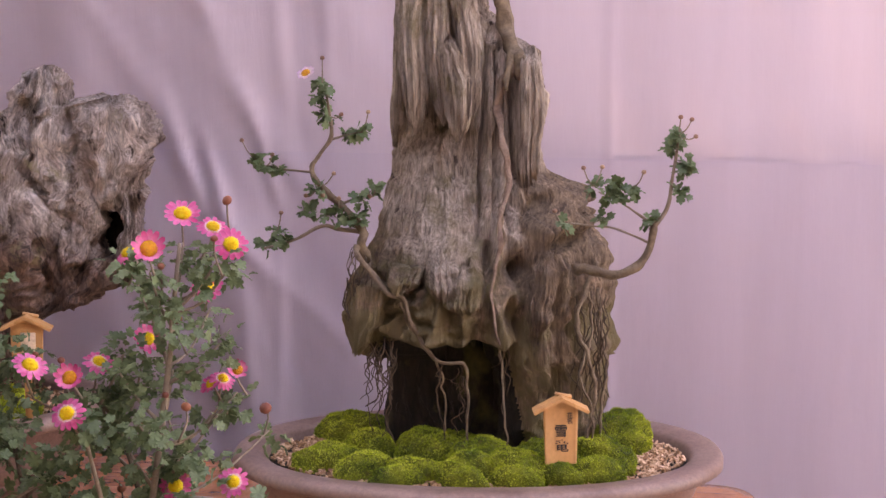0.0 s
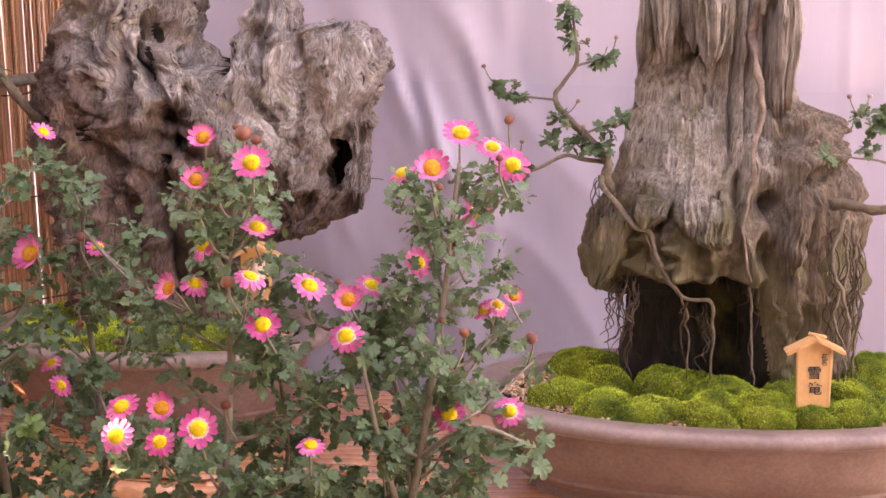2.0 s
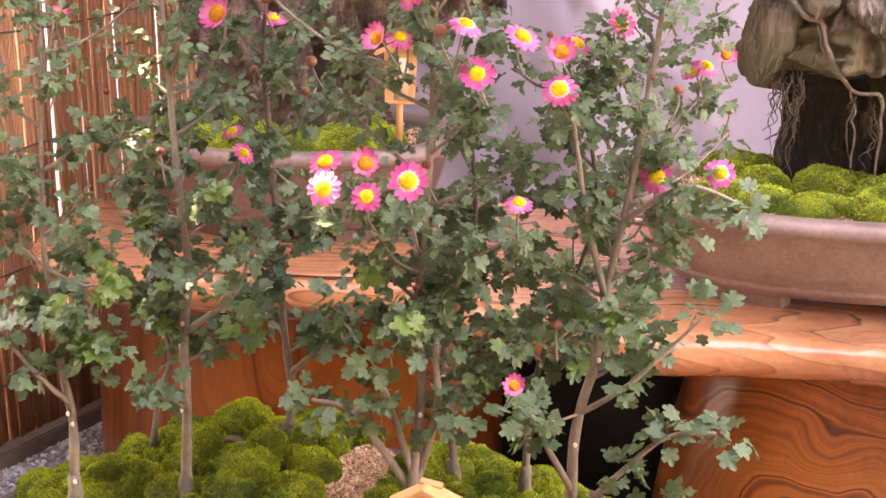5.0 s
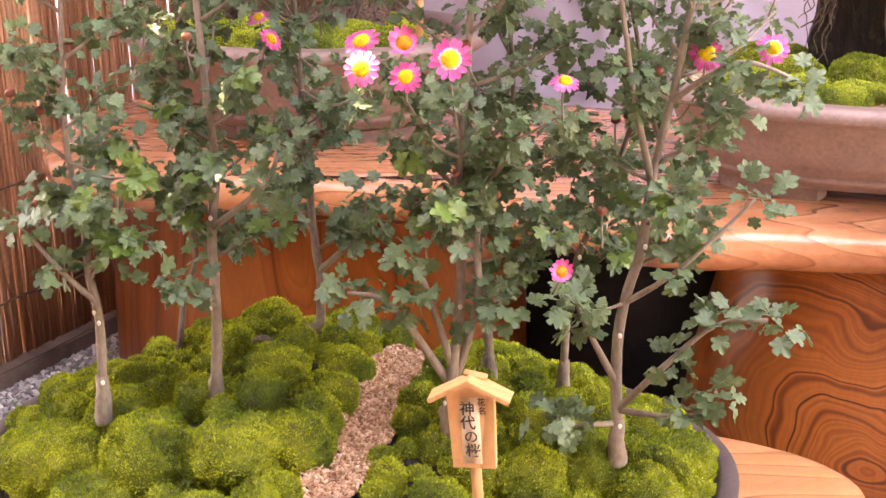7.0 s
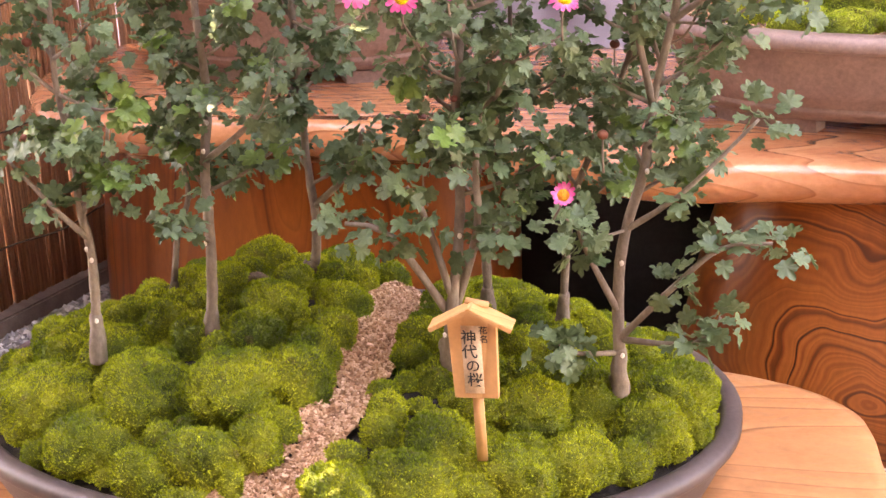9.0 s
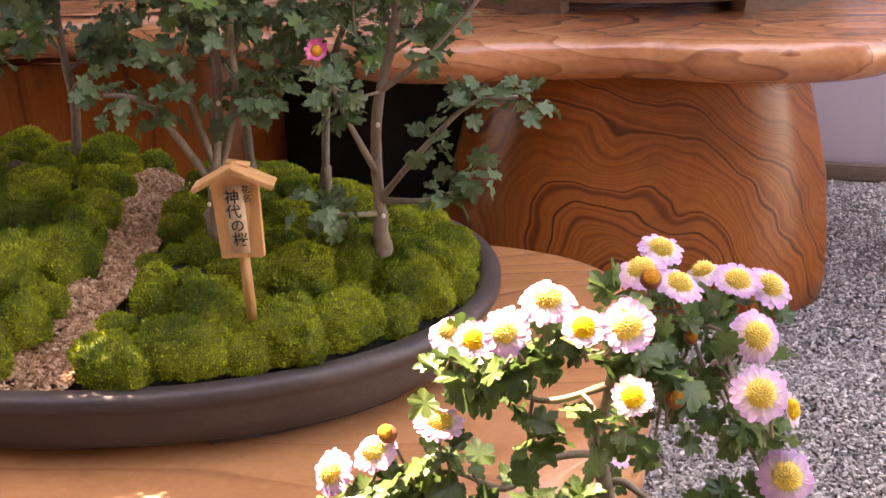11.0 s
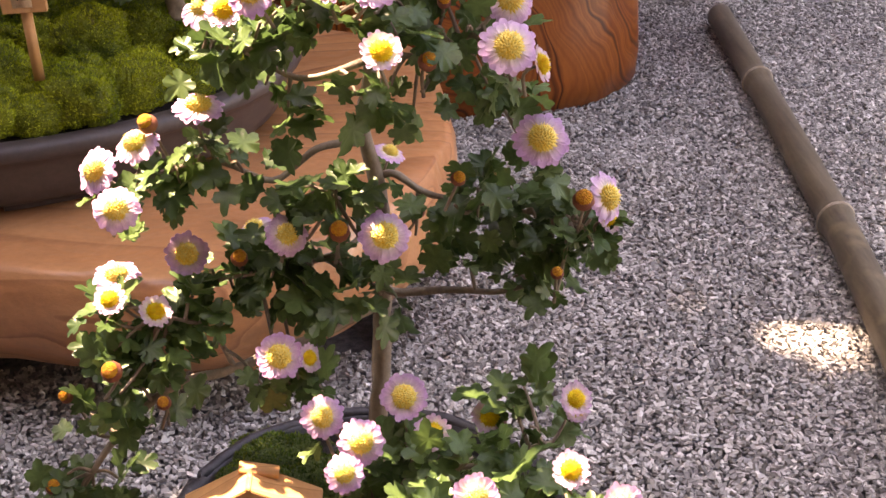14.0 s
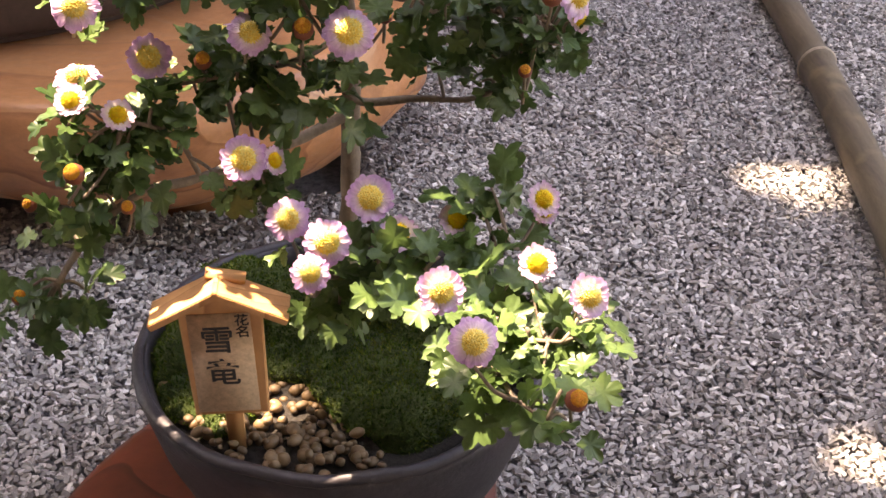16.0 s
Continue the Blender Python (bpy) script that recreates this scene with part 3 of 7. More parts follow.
seen = (spots[:, 0] < 0.10 + 0.34 * spots[:, 1]) & (spots[:, 1] < 2.085 - 0.2 * (spots[:, 0] - 0.39)) & ~((spots[:, 0] < -0.1) & (spots[:, 1] > 1.0) & (spots[:, 1] < 1.5)) & ~((spots[:, 0] < -0.42) & (spots[:, 1] > 1.2))
tagged(new("gravel", chips("gravel", spots[seen], 0.0027, M_STONES, 0.6, 5)), "loose grey and white crushed stone chips", "gravel", kind="stuff")
gx, gy = np.meshgrid(np.arange(-1.3, -0.6, 0.0075), np.arange(1.5, 2.3, 0.0075))
spots = np.stack([gx.ravel(), gy.ravel(), rng.uniform(-0.001, 0.002, gx.size)], 1)
spots[:, :2] += rng.uniform(-0.004, 0.004, (len(spots), 2))
tagged(new("gravel", chips("gravel", spots, 0.0048, M_STONES, 0.6, 6)), "grey crushed stone chips beside the reed screen", "gravel", kind="stuff")


# creases: x and lean of the ridge, middle height, reach up and down, half width, depth
CREASES = [(-0.475, 0.31, 0.85, 0.12, 0.018, 0.008), (-0.435, 0.40, 0.80, 0.12, 0.014, -0.007), (-0.40, 0.25, 0.74, 0.10, 0.012, 0.010), (-0.33, 0.30, 0.84, 0.09, 0.010, 0.007), (-0.30, 0.06, 1.05, 0.22, 0.016, 0.004), (-0.22, 0.03, 1.1, 0.2, 0.014, 0.004), (-0.37, 0.05, 0.50, 0.10, 0.012, 0.0035), (-0.31, -0.04, 0.55, 0.12, 0.010, 0.003), (-0.62, 0.35, 0.75, 0.15, 0.016, 0.010)]


def cloth_sheet(name, x0, x1, z0, z1, material, lift, seed, fold, nx=150, nz=70):
    verts, faces = [], []
    given = fold
    for j in range(nz + 1):
        for i in range(nx + 1):
            x, z = x0 + (x1 - x0) * i / nx, z0 + (z1 - z0) * j / nz
            fold = given if given else 1.0 - 0.6 * min(1.0, max(0.0, (x + 0.1) / 0.4))
            d = lift + (0.0015 if abs(x - 0.235) < 0.008 else 0.0) + 0.008 * noise.noise(Vector((x * 3.1, z * 0.8, seed))) * fold
            d += 0.005 * fold * noise.noise(Vector((x * 9 + 1.5 * z, z * 1.6, seed + 5)))
            crease = 1 - abs(math.sin((x * 1.7 + z * 1.0 + 0.35 * noise.noise(Vector((x * 2.5, z * 2.5, seed)))) * 8))
            near = max(0.0, 1 - abs(x + 0.42) / 0.40)
            d += 0.006 * fold * math.sin(x * 26 + 3 * noise.noise(Vector((x * 4, z * 0.7, 8)))) * (0.4 + near) * 0.5 + 0.009 * near * crease ** 2 * fold + 0.004 * near * noise.noise(Vector((x * 22 + z * 12, z * 9, seed)))
            for cx, lean, cz, tall, wide, deep in CREASES:
                d += deep * math.exp(-((x - cx - lean * (cz - z)) / wide) ** 2 - ((z - cz) / tall) ** 2)
            verts.append((x, wall_y(x) - d, z))
    for j in range(nz):
        for i in range(nx):
            a = j * (nx + 1) + i
            faces.append((a, a + 1, a + nx + 2, a + nx + 1))
    return new(name, mesh_from(name, verts, faces, material))


tagged(cloth_sheet("wall_north", -1.45, 3.2, 0.0, 0.85, M_CLOTH_LOW, 0.014, 3.0, None, 620), "creased lavender cloth hung behind the display", "cloth wall", kind="structure")
tagged(cloth_sheet("wall_north", -1.45, 3.2, 0.835, 2.4, M_CLOTH_UP, 0.004, 3.0, None, 620), "thin pinkish cloth above the doubled part", "cloth wall", kind="structure")
# unseen board, put here to stop backlight below the cloth's seam
back = new("wall_north_back", mesh_from("back", [(-1.5, wall_y(-1.5) + 0.03, -0.01), (3.2, wall_y(3.2) + 0.03, -0.01), (3.2, wall_y(3.2) + 0.03, 0.90), (-1.5, wall_y(-1.5) + 0.03, 0.90)], [(0, 1, 2, 3)], M_BOARD))
sol = back.modifiers.new("thickness", "SOLIDIFY")
sol.thickness, sol.offset = 0.02, 1
tagged(back, "unseen brown board behind the cloth, keeping sun off its lower part", "backing board", kind="structure")

# unseen boards, added to block the sun behind the left part of the cloth
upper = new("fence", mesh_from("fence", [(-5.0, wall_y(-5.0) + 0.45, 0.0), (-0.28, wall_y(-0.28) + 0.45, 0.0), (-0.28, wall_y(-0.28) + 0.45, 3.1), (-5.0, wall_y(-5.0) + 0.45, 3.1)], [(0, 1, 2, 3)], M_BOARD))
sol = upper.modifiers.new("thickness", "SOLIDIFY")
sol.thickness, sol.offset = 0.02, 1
tagged(upper, "unseen brown boards added behind the cloth to dim its left part", "fence", kind="structure")
# unseen wall, added to cut the low sky light from the front
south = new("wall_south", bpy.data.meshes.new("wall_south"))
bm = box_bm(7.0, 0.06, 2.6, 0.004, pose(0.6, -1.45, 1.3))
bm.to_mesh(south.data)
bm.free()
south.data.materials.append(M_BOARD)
tagged(south, "unseen brown boarded wall added to cut sky light from the front", "wall", kind="structure")
# unseen wall, added to hold back sky light on the left
west = new("wall_west", bpy.data.meshes.new("wall_west"))
bm = box_bm(0.06, 2.5, 2.6, 0.004, pose(-1.75, -0.22, 1.3))
bm.to_mesh(west.data)
bm.free()
west.data.materials.append(M_BOARD)
tagged(west, "unseen brown boarded wall added to darken the left side", "wall", kind="structure")

# unseen roof, added so less sky reaches the display from above the aisle
roof = new("ceiling", bpy.data.meshes.new("ceiling"))
bm = box_bm(7.0, 1.2, 0.05, 0.004, pose(0.6, -0.9, 2.63))
bm.to_mesh(roof.data)
bm.free()
roof.data.materials.append(M_BOARD)
tagged(roof, "unseen brown boarded roof added to cut sky light over the aisle", "roof", kind="structure")

turn = math.degrees(math.atan(-0.2))
sill = new("trim", bpy.data.meshes.new("trim"))
bm = box_bm(3.6, 0.022, 0.026, 0.003)
bm.to_mesh(sill.data)
bm.free()
sill.data.materials.append(M_BOARD)
sill.matrix_basis = pose(1.0, wall_y(1.0) - 0.045, 0.012, 0, 0, turn)
tagged(sill, "low brown batten along the foot of the cloth", "batten", kind="structure")

# reed screen on one side
SCREEN = [(-1.62, 0.75), (-1.005, 2.40)]
sx, sy = SCREEN[1][0] - SCREEN[0][0], SCREEN[1][1] - SCREEN[0][1]
slen = math.hypot(sx, sy)
screen = thing("reed_screen", (-1.2, 1.86, 0.03), "reddish brown screen of thin upright reeds tied with twine", "reed screen", kind="structure")
random.seed(11)
NREED = 290
reeds = []
for k in range(6):
    v, f = [], []
    r = random.uniform(0.0019, 0.0034)
    pts = [(random.uniform(-0.0012, 0.0012), random.uniform(-0.0012, 0.0012), z) for z in (0, 0.4, 0.85, 1.3, 1.7)]
    tube(v, f, pts, r, r * 0.9, 5, 0.1, k, 2)
    reeds.append(mesh_from("reed", v, f, M_REED))
for k in range(NREED):
    u = (0.34 + 0.66 * (k + random.uniform(-0.28, 0.28)) / NREED)
    x, y = SCREEN[0][0] + sx * u, SCREEN[0][1] + sy * u
    lean = random.gauss(0, 0.28)
    part("reed", reeds[k % 6], M_REED, screen, m=pose(x + random.uniform(-0.003, 0.003), y, 0.03, lean, random.gauss(0, 0.28), random.uniform(0, 360)))
for k in range(150):
    u = (0.34 + 0.66 * (k + random.uniform(-0.4, 0.4)) / 150)
    x, y = SCREEN[0][0] + sx * u - 0.006, SCREEN[0][1] + sy * u + 0.002
    part("reed", reeds[k % 6], M_REED, screen, m=pose(x, y, 0.03, random.gauss(0, 0.28), random.gauss(0, 0.28), random.uniform(0, 360)))
for z in (0.12, 0.30, 0.48, 0.66, 0.84, 1.02, 1.3):
    pts = [(SCREEN[0][0] + sx * u + 0.006, SCREEN[0][1] + sy * u, z + 0.006 * math.sin(u * 40 + z * 9)) for u in [0.3 + 0.07 * i for i in range(11)]]
    part("twine", tube_mesh("twine", pts, 0.0016, 0.0016, M_STRING, 5, 0.3), M_STRING, screen)
for z, r in ((0.86, 0.010), (1.45, 0.010)):
    pts = [(SCREEN[0][0] + sx * u + 0.02, SCREEN[0][1] + sy * u - 0.008, z) for u in (0.25, 0.5, 0.75, 0.985)]
    part("rail", tube_mesh("rail", pts, r, r, M_STEM_OLD, 8, 0.05), M_STEM_OLD, screen, "dark round crossbar")
kerb = new("trim", bpy.data.meshes.new("trim"))
bm = box_bm(0.045, slen, 0.03, 0.003)
bm.to_mesh(kerb.data)
bm.free()
kerb.data.materials.append(M_BOARD)
kerb.matrix_basis = pose((SCREEN[0][0] + SCREEN[1][0]) / 2 + 0.004, (SCREEN[0][1] + SCREEN[1][1]) / 2, 0.014, 0, 0, -math.degrees(math.atan2(sx, sy)))
tagged(kerb, "brown plank at the foot of the reed screen", "plank", kind="structure")

# ---- table with two stump legs ----
table = thing("slab_table", (-0.3, 1.8, 0.0), "long live-edge slab table of polished reddish wood on two stump legs", "table")
TOP = [(0.445, 1.86), (0.415, 1.68), (0.355, 1.545), (0.265, 1.470), (0.12, 1.476), (-0.06, 1.497), (-0.22, 1.487), (-0.36, 1.53), (-0.52, 1.60), (-0.70, 1.61), (-0.92, 1.60), (-1.05, 1.66), (-1.12, 1.80), (-1.10, 1.95), (-0.98, 2.06), (-0.6, 2.08), (-0.2, 2.0), (0.2, 1.96), (0.40, 1.95)]
part("tabletop", slab_mesh("tabletop", TOP, 0.335, 0.395, M_SLAB, 0.035, 0.012, 2.0), M_SLAB, table, "live-edge slab with flowing grain")


def stump_leg(cx, cy, rows, seed, material):
    """rows: (half width, half depth, height)."""
    rings = []
    n = 72
    for a, b, z in rows:
        ring = []
        for k in range(n):
            w = 2 * math.pi * k / n
            c, s = math.cos(w), math.sin(w)
            h = 1 + 0.05 * noise.noise(Vector((c * 1.6, s * 1.6, z * 3 + seed))) + 0.018 * noise.noise(Vector((c * 5, s * 5, z * 8 + seed)))
            ring.append(Vector((cx + a * h * math.copysign(abs(c) ** 0.8, c), cy + b * h * math.copysign(abs(s) ** 0.8, s), z)))
        rings.append(ring)
    return rings_mesh("leg", rings, material)


rows1 = [(0.235, 0.15, -0.02), (0.262, 0.168, 0.004), (0.266, 0.172, 0.04), (0.260, 0.166, 0.10), (0.248, 0.155, 0.17), (0.230, 0.142, 0.24), (0.212, 0.13, 0.30), (0.19, 0.12, 0.338)]
part("leg", stump_leg(0.038, 1.705, rows1, 3.0, M_LEG), M_LEG, table, "dark polished stump leg with swirling grain")
rows2 = [(0.29, 0.15, -0.02), (0.305, 0.165, 0.006), (0.308, 0.168, 0.06), (0.304, 0.165, 0.15), (0.297, 0.16, 0.24), (0.288, 0.155, 0.30), (0.28, 0.15, 0.338)]
part("leg", stump_leg(-0.752, 1.85, rows2, 8.0, M_LEG_B), M_LEG, table, "polished reddish stump leg")

# made-up dark block that fills the gap under the table as its shade
dark_block = thing("shade_block", (-0.265, 1.90, -0.01), "dark block added for the deep shade under the table", "box")
part("shell", box_bm(0.38, 0.14, 0.29, 0.006, pose(-0.265, 1.91, 0.133)), M_SHADE_BLOCK, dark_block)
part("lid", box_bm(0.39, 0.15, 0.016, 0.004, pose(-0.265, 1.91, 0.286)), M_SHADE_BLOCK, dark_block)

# ---- low slab under the forest tray ----
low = thing("low_slab_table", (-0.5, 1.2, 0.0), "low thick live-edge plank of polished orange wood on the gravel", "low table")
LOW = [(-0.005, 1.24), (-0.025, 1.10), (-0.07, 0.99), (-0.15, 0.915), (-0.25, 0.872), (-0.36, 0.885), (-0.48, 0.915), (-0.65, 0.90), (-0.85, 0.91), (-1.02, 0.99), (-1.06, 1.15), (-1.04, 1.36), (-0.85, 1.46), (-0.6, 1.50), (-0.3, 1.485), (-0.12, 1.45), (-0.03, 1.37)]
part("plank", slab_mesh("plank", LOW, 0.035, 0.160, M_LOWSLAB, 0.05, 0.014, 5.0), M_LOWSLAB, low)
for fx, fy in ((-0.25, 1.15), (-0.85, 1.15)):
    part("foot", box_bm(0.07, 0.36, 0.04, 0.005, pose(fx, fy, 0.017)), M_LOWSLAB, low)

# ---- pots ----
def foot_ring(cx, cy, a, b, z0, z1, spans, material, parent):
    """Low feet: stretches of an oval band under the pot."""
    for w0, w1 in spans:
        v, f = [], []
        n = 14
        for i in range(n + 1):
            w = radians(w0 + (w1 - w0) * i / n)
            for da, z in ((0, z1), (0.004, z0), (0.03, z0), (0.03, z1)):
                v.append((cx + (a - da) * math.cos(w), cy + (b - da) * math.sin(w), z))
        for i in range(n):
            for k in range(4):
                f.append((i * 4 + k, i * 4 + (k + 1) % 4, i * 4 + 4 + (k + 1) % 4, i * 4 + 4 + k))
        f += [(0, 1, 2, 3), (n * 4 + 3, n * 4 + 2, n * 4 + 1, n * 4)]
        part("foot", mesh_from("foot", v, f, material, False), material, parent)


POT1 = (0.04, 1.705)
pot = thing("bonsai_pot", (POT1[0], POT1[1], 0.395), "wide oval pot of brown unglazed clay with a flat rim", "plant pot")
prof = [(0.10, 0.408), (0.088, 0.409), (0.072, 0.413), (0.060, 0.424), (0.0565, 0.4295), (0.0585, 0.431), (0.054, 0.434), (0.044, 0.455), (0.034, 0.480), (0.028, 0.500), (0.022, 0.506), (0.006, 0.508), (0.0, 0.512), (0.0, 0.521), (0.004, 0.526), (0.012, 0.5275), (0.036, 0.525), (0.042, 0.521), (0.046, 0.505), (0.05, 0.47), (0.075, 0.45), (0.1, 0.45)]
part("body", oval_pot("body", POT1, prof, 0.318, 0.183, M_CLAY, 2.15), M_CLAY, pot)
foot_ring(*POT1, 0.242, 0.107, 0.394, 0.412, ((-62, -20), (20, 62), (118, 160), (200, 242)), M_CLAY, pot)

POT2 = (-0.755, 1.87)
pot2 = thing("bonsai_pot", (POT2[0], POT2[1], 0.395), "oval brown clay pot holding a broad driftwood stump", "plant pot")
prof2 = [(i, 0.395 + (z - 0.394) * 1.08) for i, z in prof]
part("body", oval_pot("body", POT2, prof2, 0.255, 0.165, M_CLAY, 2.15), M_CLAY, pot2)
foot_ring(*POT2, 0.18, 0.09, 0.394, 0.412, ((-62, -20), (20, 62), (118, 160), (200, 242)), M_CLAY, pot2)

TRAY = (-0.552, 1.22)
tray = thing("bonsai_tray", (TRAY[0], TRAY[1], 0.160), "broad shallow oval tray of dark brown clay", "plant tray")
proft = [(0.12, 0.166), (0.045, 0.166), (0.032, 0.168), (0.025, 0.174), (0.018, 0.190), (0.013, 0.208), (0.0095, 0.2185), (0.002, 0.2205), (0.0, 0.223), (0.0, 0.231), (0.003, 0.235), (0.016, 0.236), (0.020, 0.234), (0.023, 0.226), (0.03, 0.205), (0.08, 0.20)]
part("body", oval_pot("body", TRAY, proft, 0.392, 0.264, M_TRAY, 2.1), M_TRAY, tray)
foot_ring(*TRAY, 0.36, 0.232, 0.1605, 0.172, ((-70, -35), (35, 70), (110, 145), (215, 250)), M_TRAY, tray)

SPOT = (-0.135, 0.578)
spot = thing("round_pot", (SPOT[0], SPOT[1], 0.03), "round charcoal clay pot with a rough rim", "plant pot")
profs = [(0.06, 0.032), (0.045, 0.032), (0.035, 0.036), (0.022, 0.055), (0.010, 0.085), (0.003, 0.112), (0.0, 0.124), (0.001, 0.130), (0.005, 0.132), (0.009, 0.130), (0.012, 0.120), (0.014, 0.10), (0.06, 0.098)]
part("body", oval_pot("body", SPOT, profs, 0.134, 0.134, M_BLACKPOT, 2.0, 72, 0.012), M_BLACKPOT, spot)
v, f = [], []
tube(v, f, [(SPOT[0] + 0.1305 * math.cos(2 * math.pi * k / 40), SPOT[1] + 0.1305 * math.sin(2 * math.pi * k / 40), 0.1305 + 0.0012 * math.sin(k * 1.9)) for k in range(41)], 0.0042, 0.0042, 8, 0.25, 3.0, 2)
part("rim", mesh_from("rim", v, f, M_BLACKPOT), M_BLACKPOT, spot, "thick uneven clay rim")
stand = thing("wood_stand", (SPOT[0] - 0.06, SPOT[1], 0.0), "thick disc of dark red lacquered wood under a pot", "stand")
part("disc", slab_mesh("disc", [(-0.33, 0.56), (-0.30, 0.46), (-0.22, 0.41), (-0.12, 0.43), (-0.05, 0.50), (-0.04, 0.6), (-0.10, 0.68), (-0.22, 0.69)], 0.003, 0.03, M_REDSTAND, 0.012, 0.004, 6.0), M_REDSTAND, stand)

# bamboo pole on the gravel
pole = thing("bamboo_pole", (0.41, 1.35, 0.02), "old greenish brown bamboo pole lying on the gravel", "bamboo pole")
CULM = [Vector(q) for q in smooth_line([(0.454, 1.82, 0.021), (0.434, 1.561, 0.021), (0.401, 1.168, 0.021), (0.370, 0.914, 0.021), (0.358, 0.828, 0.021), (0.305, 0.45, 0.021)], 26)]
JOINTS = (1.561, 1.168, 0.78)
side = Vector((1.0, 0.1, 0)).normalized()
rings = []
for q in CULM:
    near = min(abs(q.y - k) for k in JOINTS)
    r = 0.0178 + 0.0022 * (1.82 - q.y) / 1.37 + 0.003 * math.exp(-((near / 0.009) ** 2)) - 0.0010 * math.exp(-(((near - 0.018) / 0.008) ** 2))
    rings.append([q + side * r * math.cos(2 * math.pi * k / 20) + Vector((0, 0, r * math.sin(2 * math.pi * k / 20))) for k in range(20)])
part("culm", rings_mesh("culm", rings, M_BAMBOO), M_BAMBOO, pole)
for y in JOINTS:
    q = min(CULM, key=lambda s: abs(s.y - y))
    w = 0.0195 + 0.0022 * (1.82 - y) / 1.37
    rr = [[q + Vector((0, o, 0)) + side * (w + h) * math.cos(2 * math.pi * k / 20) + Vector((0, 0, (w + h) * math.sin(2 * math.pi * k / 20))) for k in range(20)] for o, h in ((-0.004, -0.001), (-0.0014, 0.0018), (0.0014, 0.0018), (0.004, -0.001))]
    part("node_ring", rings_mesh("node_ring", rr, M_NODE, False), M_NODE, pole, "pale ridge at a joint")

# ---- driftwood stumps ----
def lerp_rows(rows, z):
    if z <= rows[0][0]:
        return rows[0][1:]
    for a, b in zip(rows, rows[1:]):
        if z <= b[0]:
            u = (z - a[0]) / (b[0] - a[0])
            u = u * u * (3 - 2 * u)
            return tuple(p + (q - p) * u for p, q in zip(a[1:], b[1:]))
    return rows[-1][1:]


def bell(x, c, w):
    return math.exp(-(((x - c) / w) ** 2))


def edge(x, at, soft):
    return 1 / (1 + math.exp(max(-40, min(40, -(x - at) / soft))))


def driftwood(rows, z0, z1, shape, n=260, m=300, seed=0.0, groove=0.006, calm=None, swirl=0.010, lump=0.8):
    """A weathered trunk whose fibres follow its taper. rows: height, left, right, front and back bounds; shape(x, z, front) pushes the skin in or out."""
    verts = []
    for j in range(m + 1):
        z = z0 + (z1 - z0) * j / m
        left, right, front, rear = lerp_rows(rows, z)
        cx, cy, a, b = (left + right) / 2, (front + rear) / 2, (right - left) / 2, (rear - front) / 2
        for k in range(n):
            w = 2 * math.pi * k / n
            c, s = math.cos(w), math.sin(w)
            px, py = math.copysign(abs(c) ** 0.9, c), math.copysign(abs(s) ** 0.9, s)
            x, y = a * px, b * py
            q = Vector((x, y, 0))
            gx, gy = 0.5 * x + 0.055 * px, 0.5 * y + 0.045 * py
            wx = swirl * noise.noise(Vector((x * 14, y * 14, z * 13 + seed)))
            wy = swirl * noise.noise(Vector((x * 14 + 7, y * 14, z * 13 + seed)))
            g1 = 1 - abs(noise.noise(Vector(((gx + wx) * 36, (gy + wy) * 36, z * 2.6 + seed))))
            g2 = 1 - abs(noise.noise(Vector(((gx + wx) * 105, (gy + wy) * 105, z * 5 + seed))))
            g3 = noise.noise(Vector(((gx + wx) * 260, (gy + wy) * 260, z * 12 + seed)))
            lumps = noise.noise(Vector((x * 15, y * 15, z * 9 + seed)))
            knots = noise.noise(Vector((x * 42, y * 42, z * 30 + seed)))
            d = groove * ((2.6 * (g1 ** 4 - 0.45) + lump * (1.4 * lumps + 0.6 * knots)) * (calm(cx + x, z, -s) if calm else 1.0) + 1.1 * (g2 ** 3 - 0.5) + 0.45 * g3)
            d += shape(cx + x, z, -s)
            out = q.normalized() if q.length > 1e-6 else Vector((0, 0, 0))
            q = q + out * max(d, -q.length * 0.9)
            verts.append((cx + q.x, cy + q.y, z + 0.005 * noise.noise(Vector((c * 5, s * 5, z * 14 + seed)))))
    faces = []
    for j in range(m):
        for k in range(n):
            i = (k + 1) % n
            faces.append((j * n + k, j * n + i, (j + 1) * n + i, (j + 1) * n + k))
    faces.append(tuple(m * n + k for k in range(n)))
    return verts, faces


ROWS1 = [(0.52, -0.072, 0.186, 1.668, 1.835), (0.56, -0.072, 0.192, 1.662, 1.84), (0.60, -0.07, 0.202, 1.655, 1.845), (0.635, -0.075, 0.205, 1.652, 1.845), (0.652, -0.112, 0.207, 1.648, 1.85), (0.69, -0.122, 0.200, 1.645, 1.85),
         (0.735, -0.115, 0.201, 1.65, 1.85), (0.775, -0.100, 0.200, 1.665, 1.845), (0.815, -0.089, 0.188, 1.685, 1.84), (0.857, -0.080, 0.160, 1.70, 1.835), (0.885, -0.070, 0.122, 1.715, 1.83), (0.92, -0.064, 0.114, 1.722, 1.83),
         (0.965, -0.061, 0.122, 1.725, 1.83), (1.03, -0.058, 0.114, 1.728, 1.828), (1.06, -0.056, 0.075, 1.73, 1.826), (1.10, -0.054, 0.050, 1.732, 1.824), (1.35, -0.042, 0.034, 1.74, 1.81)]


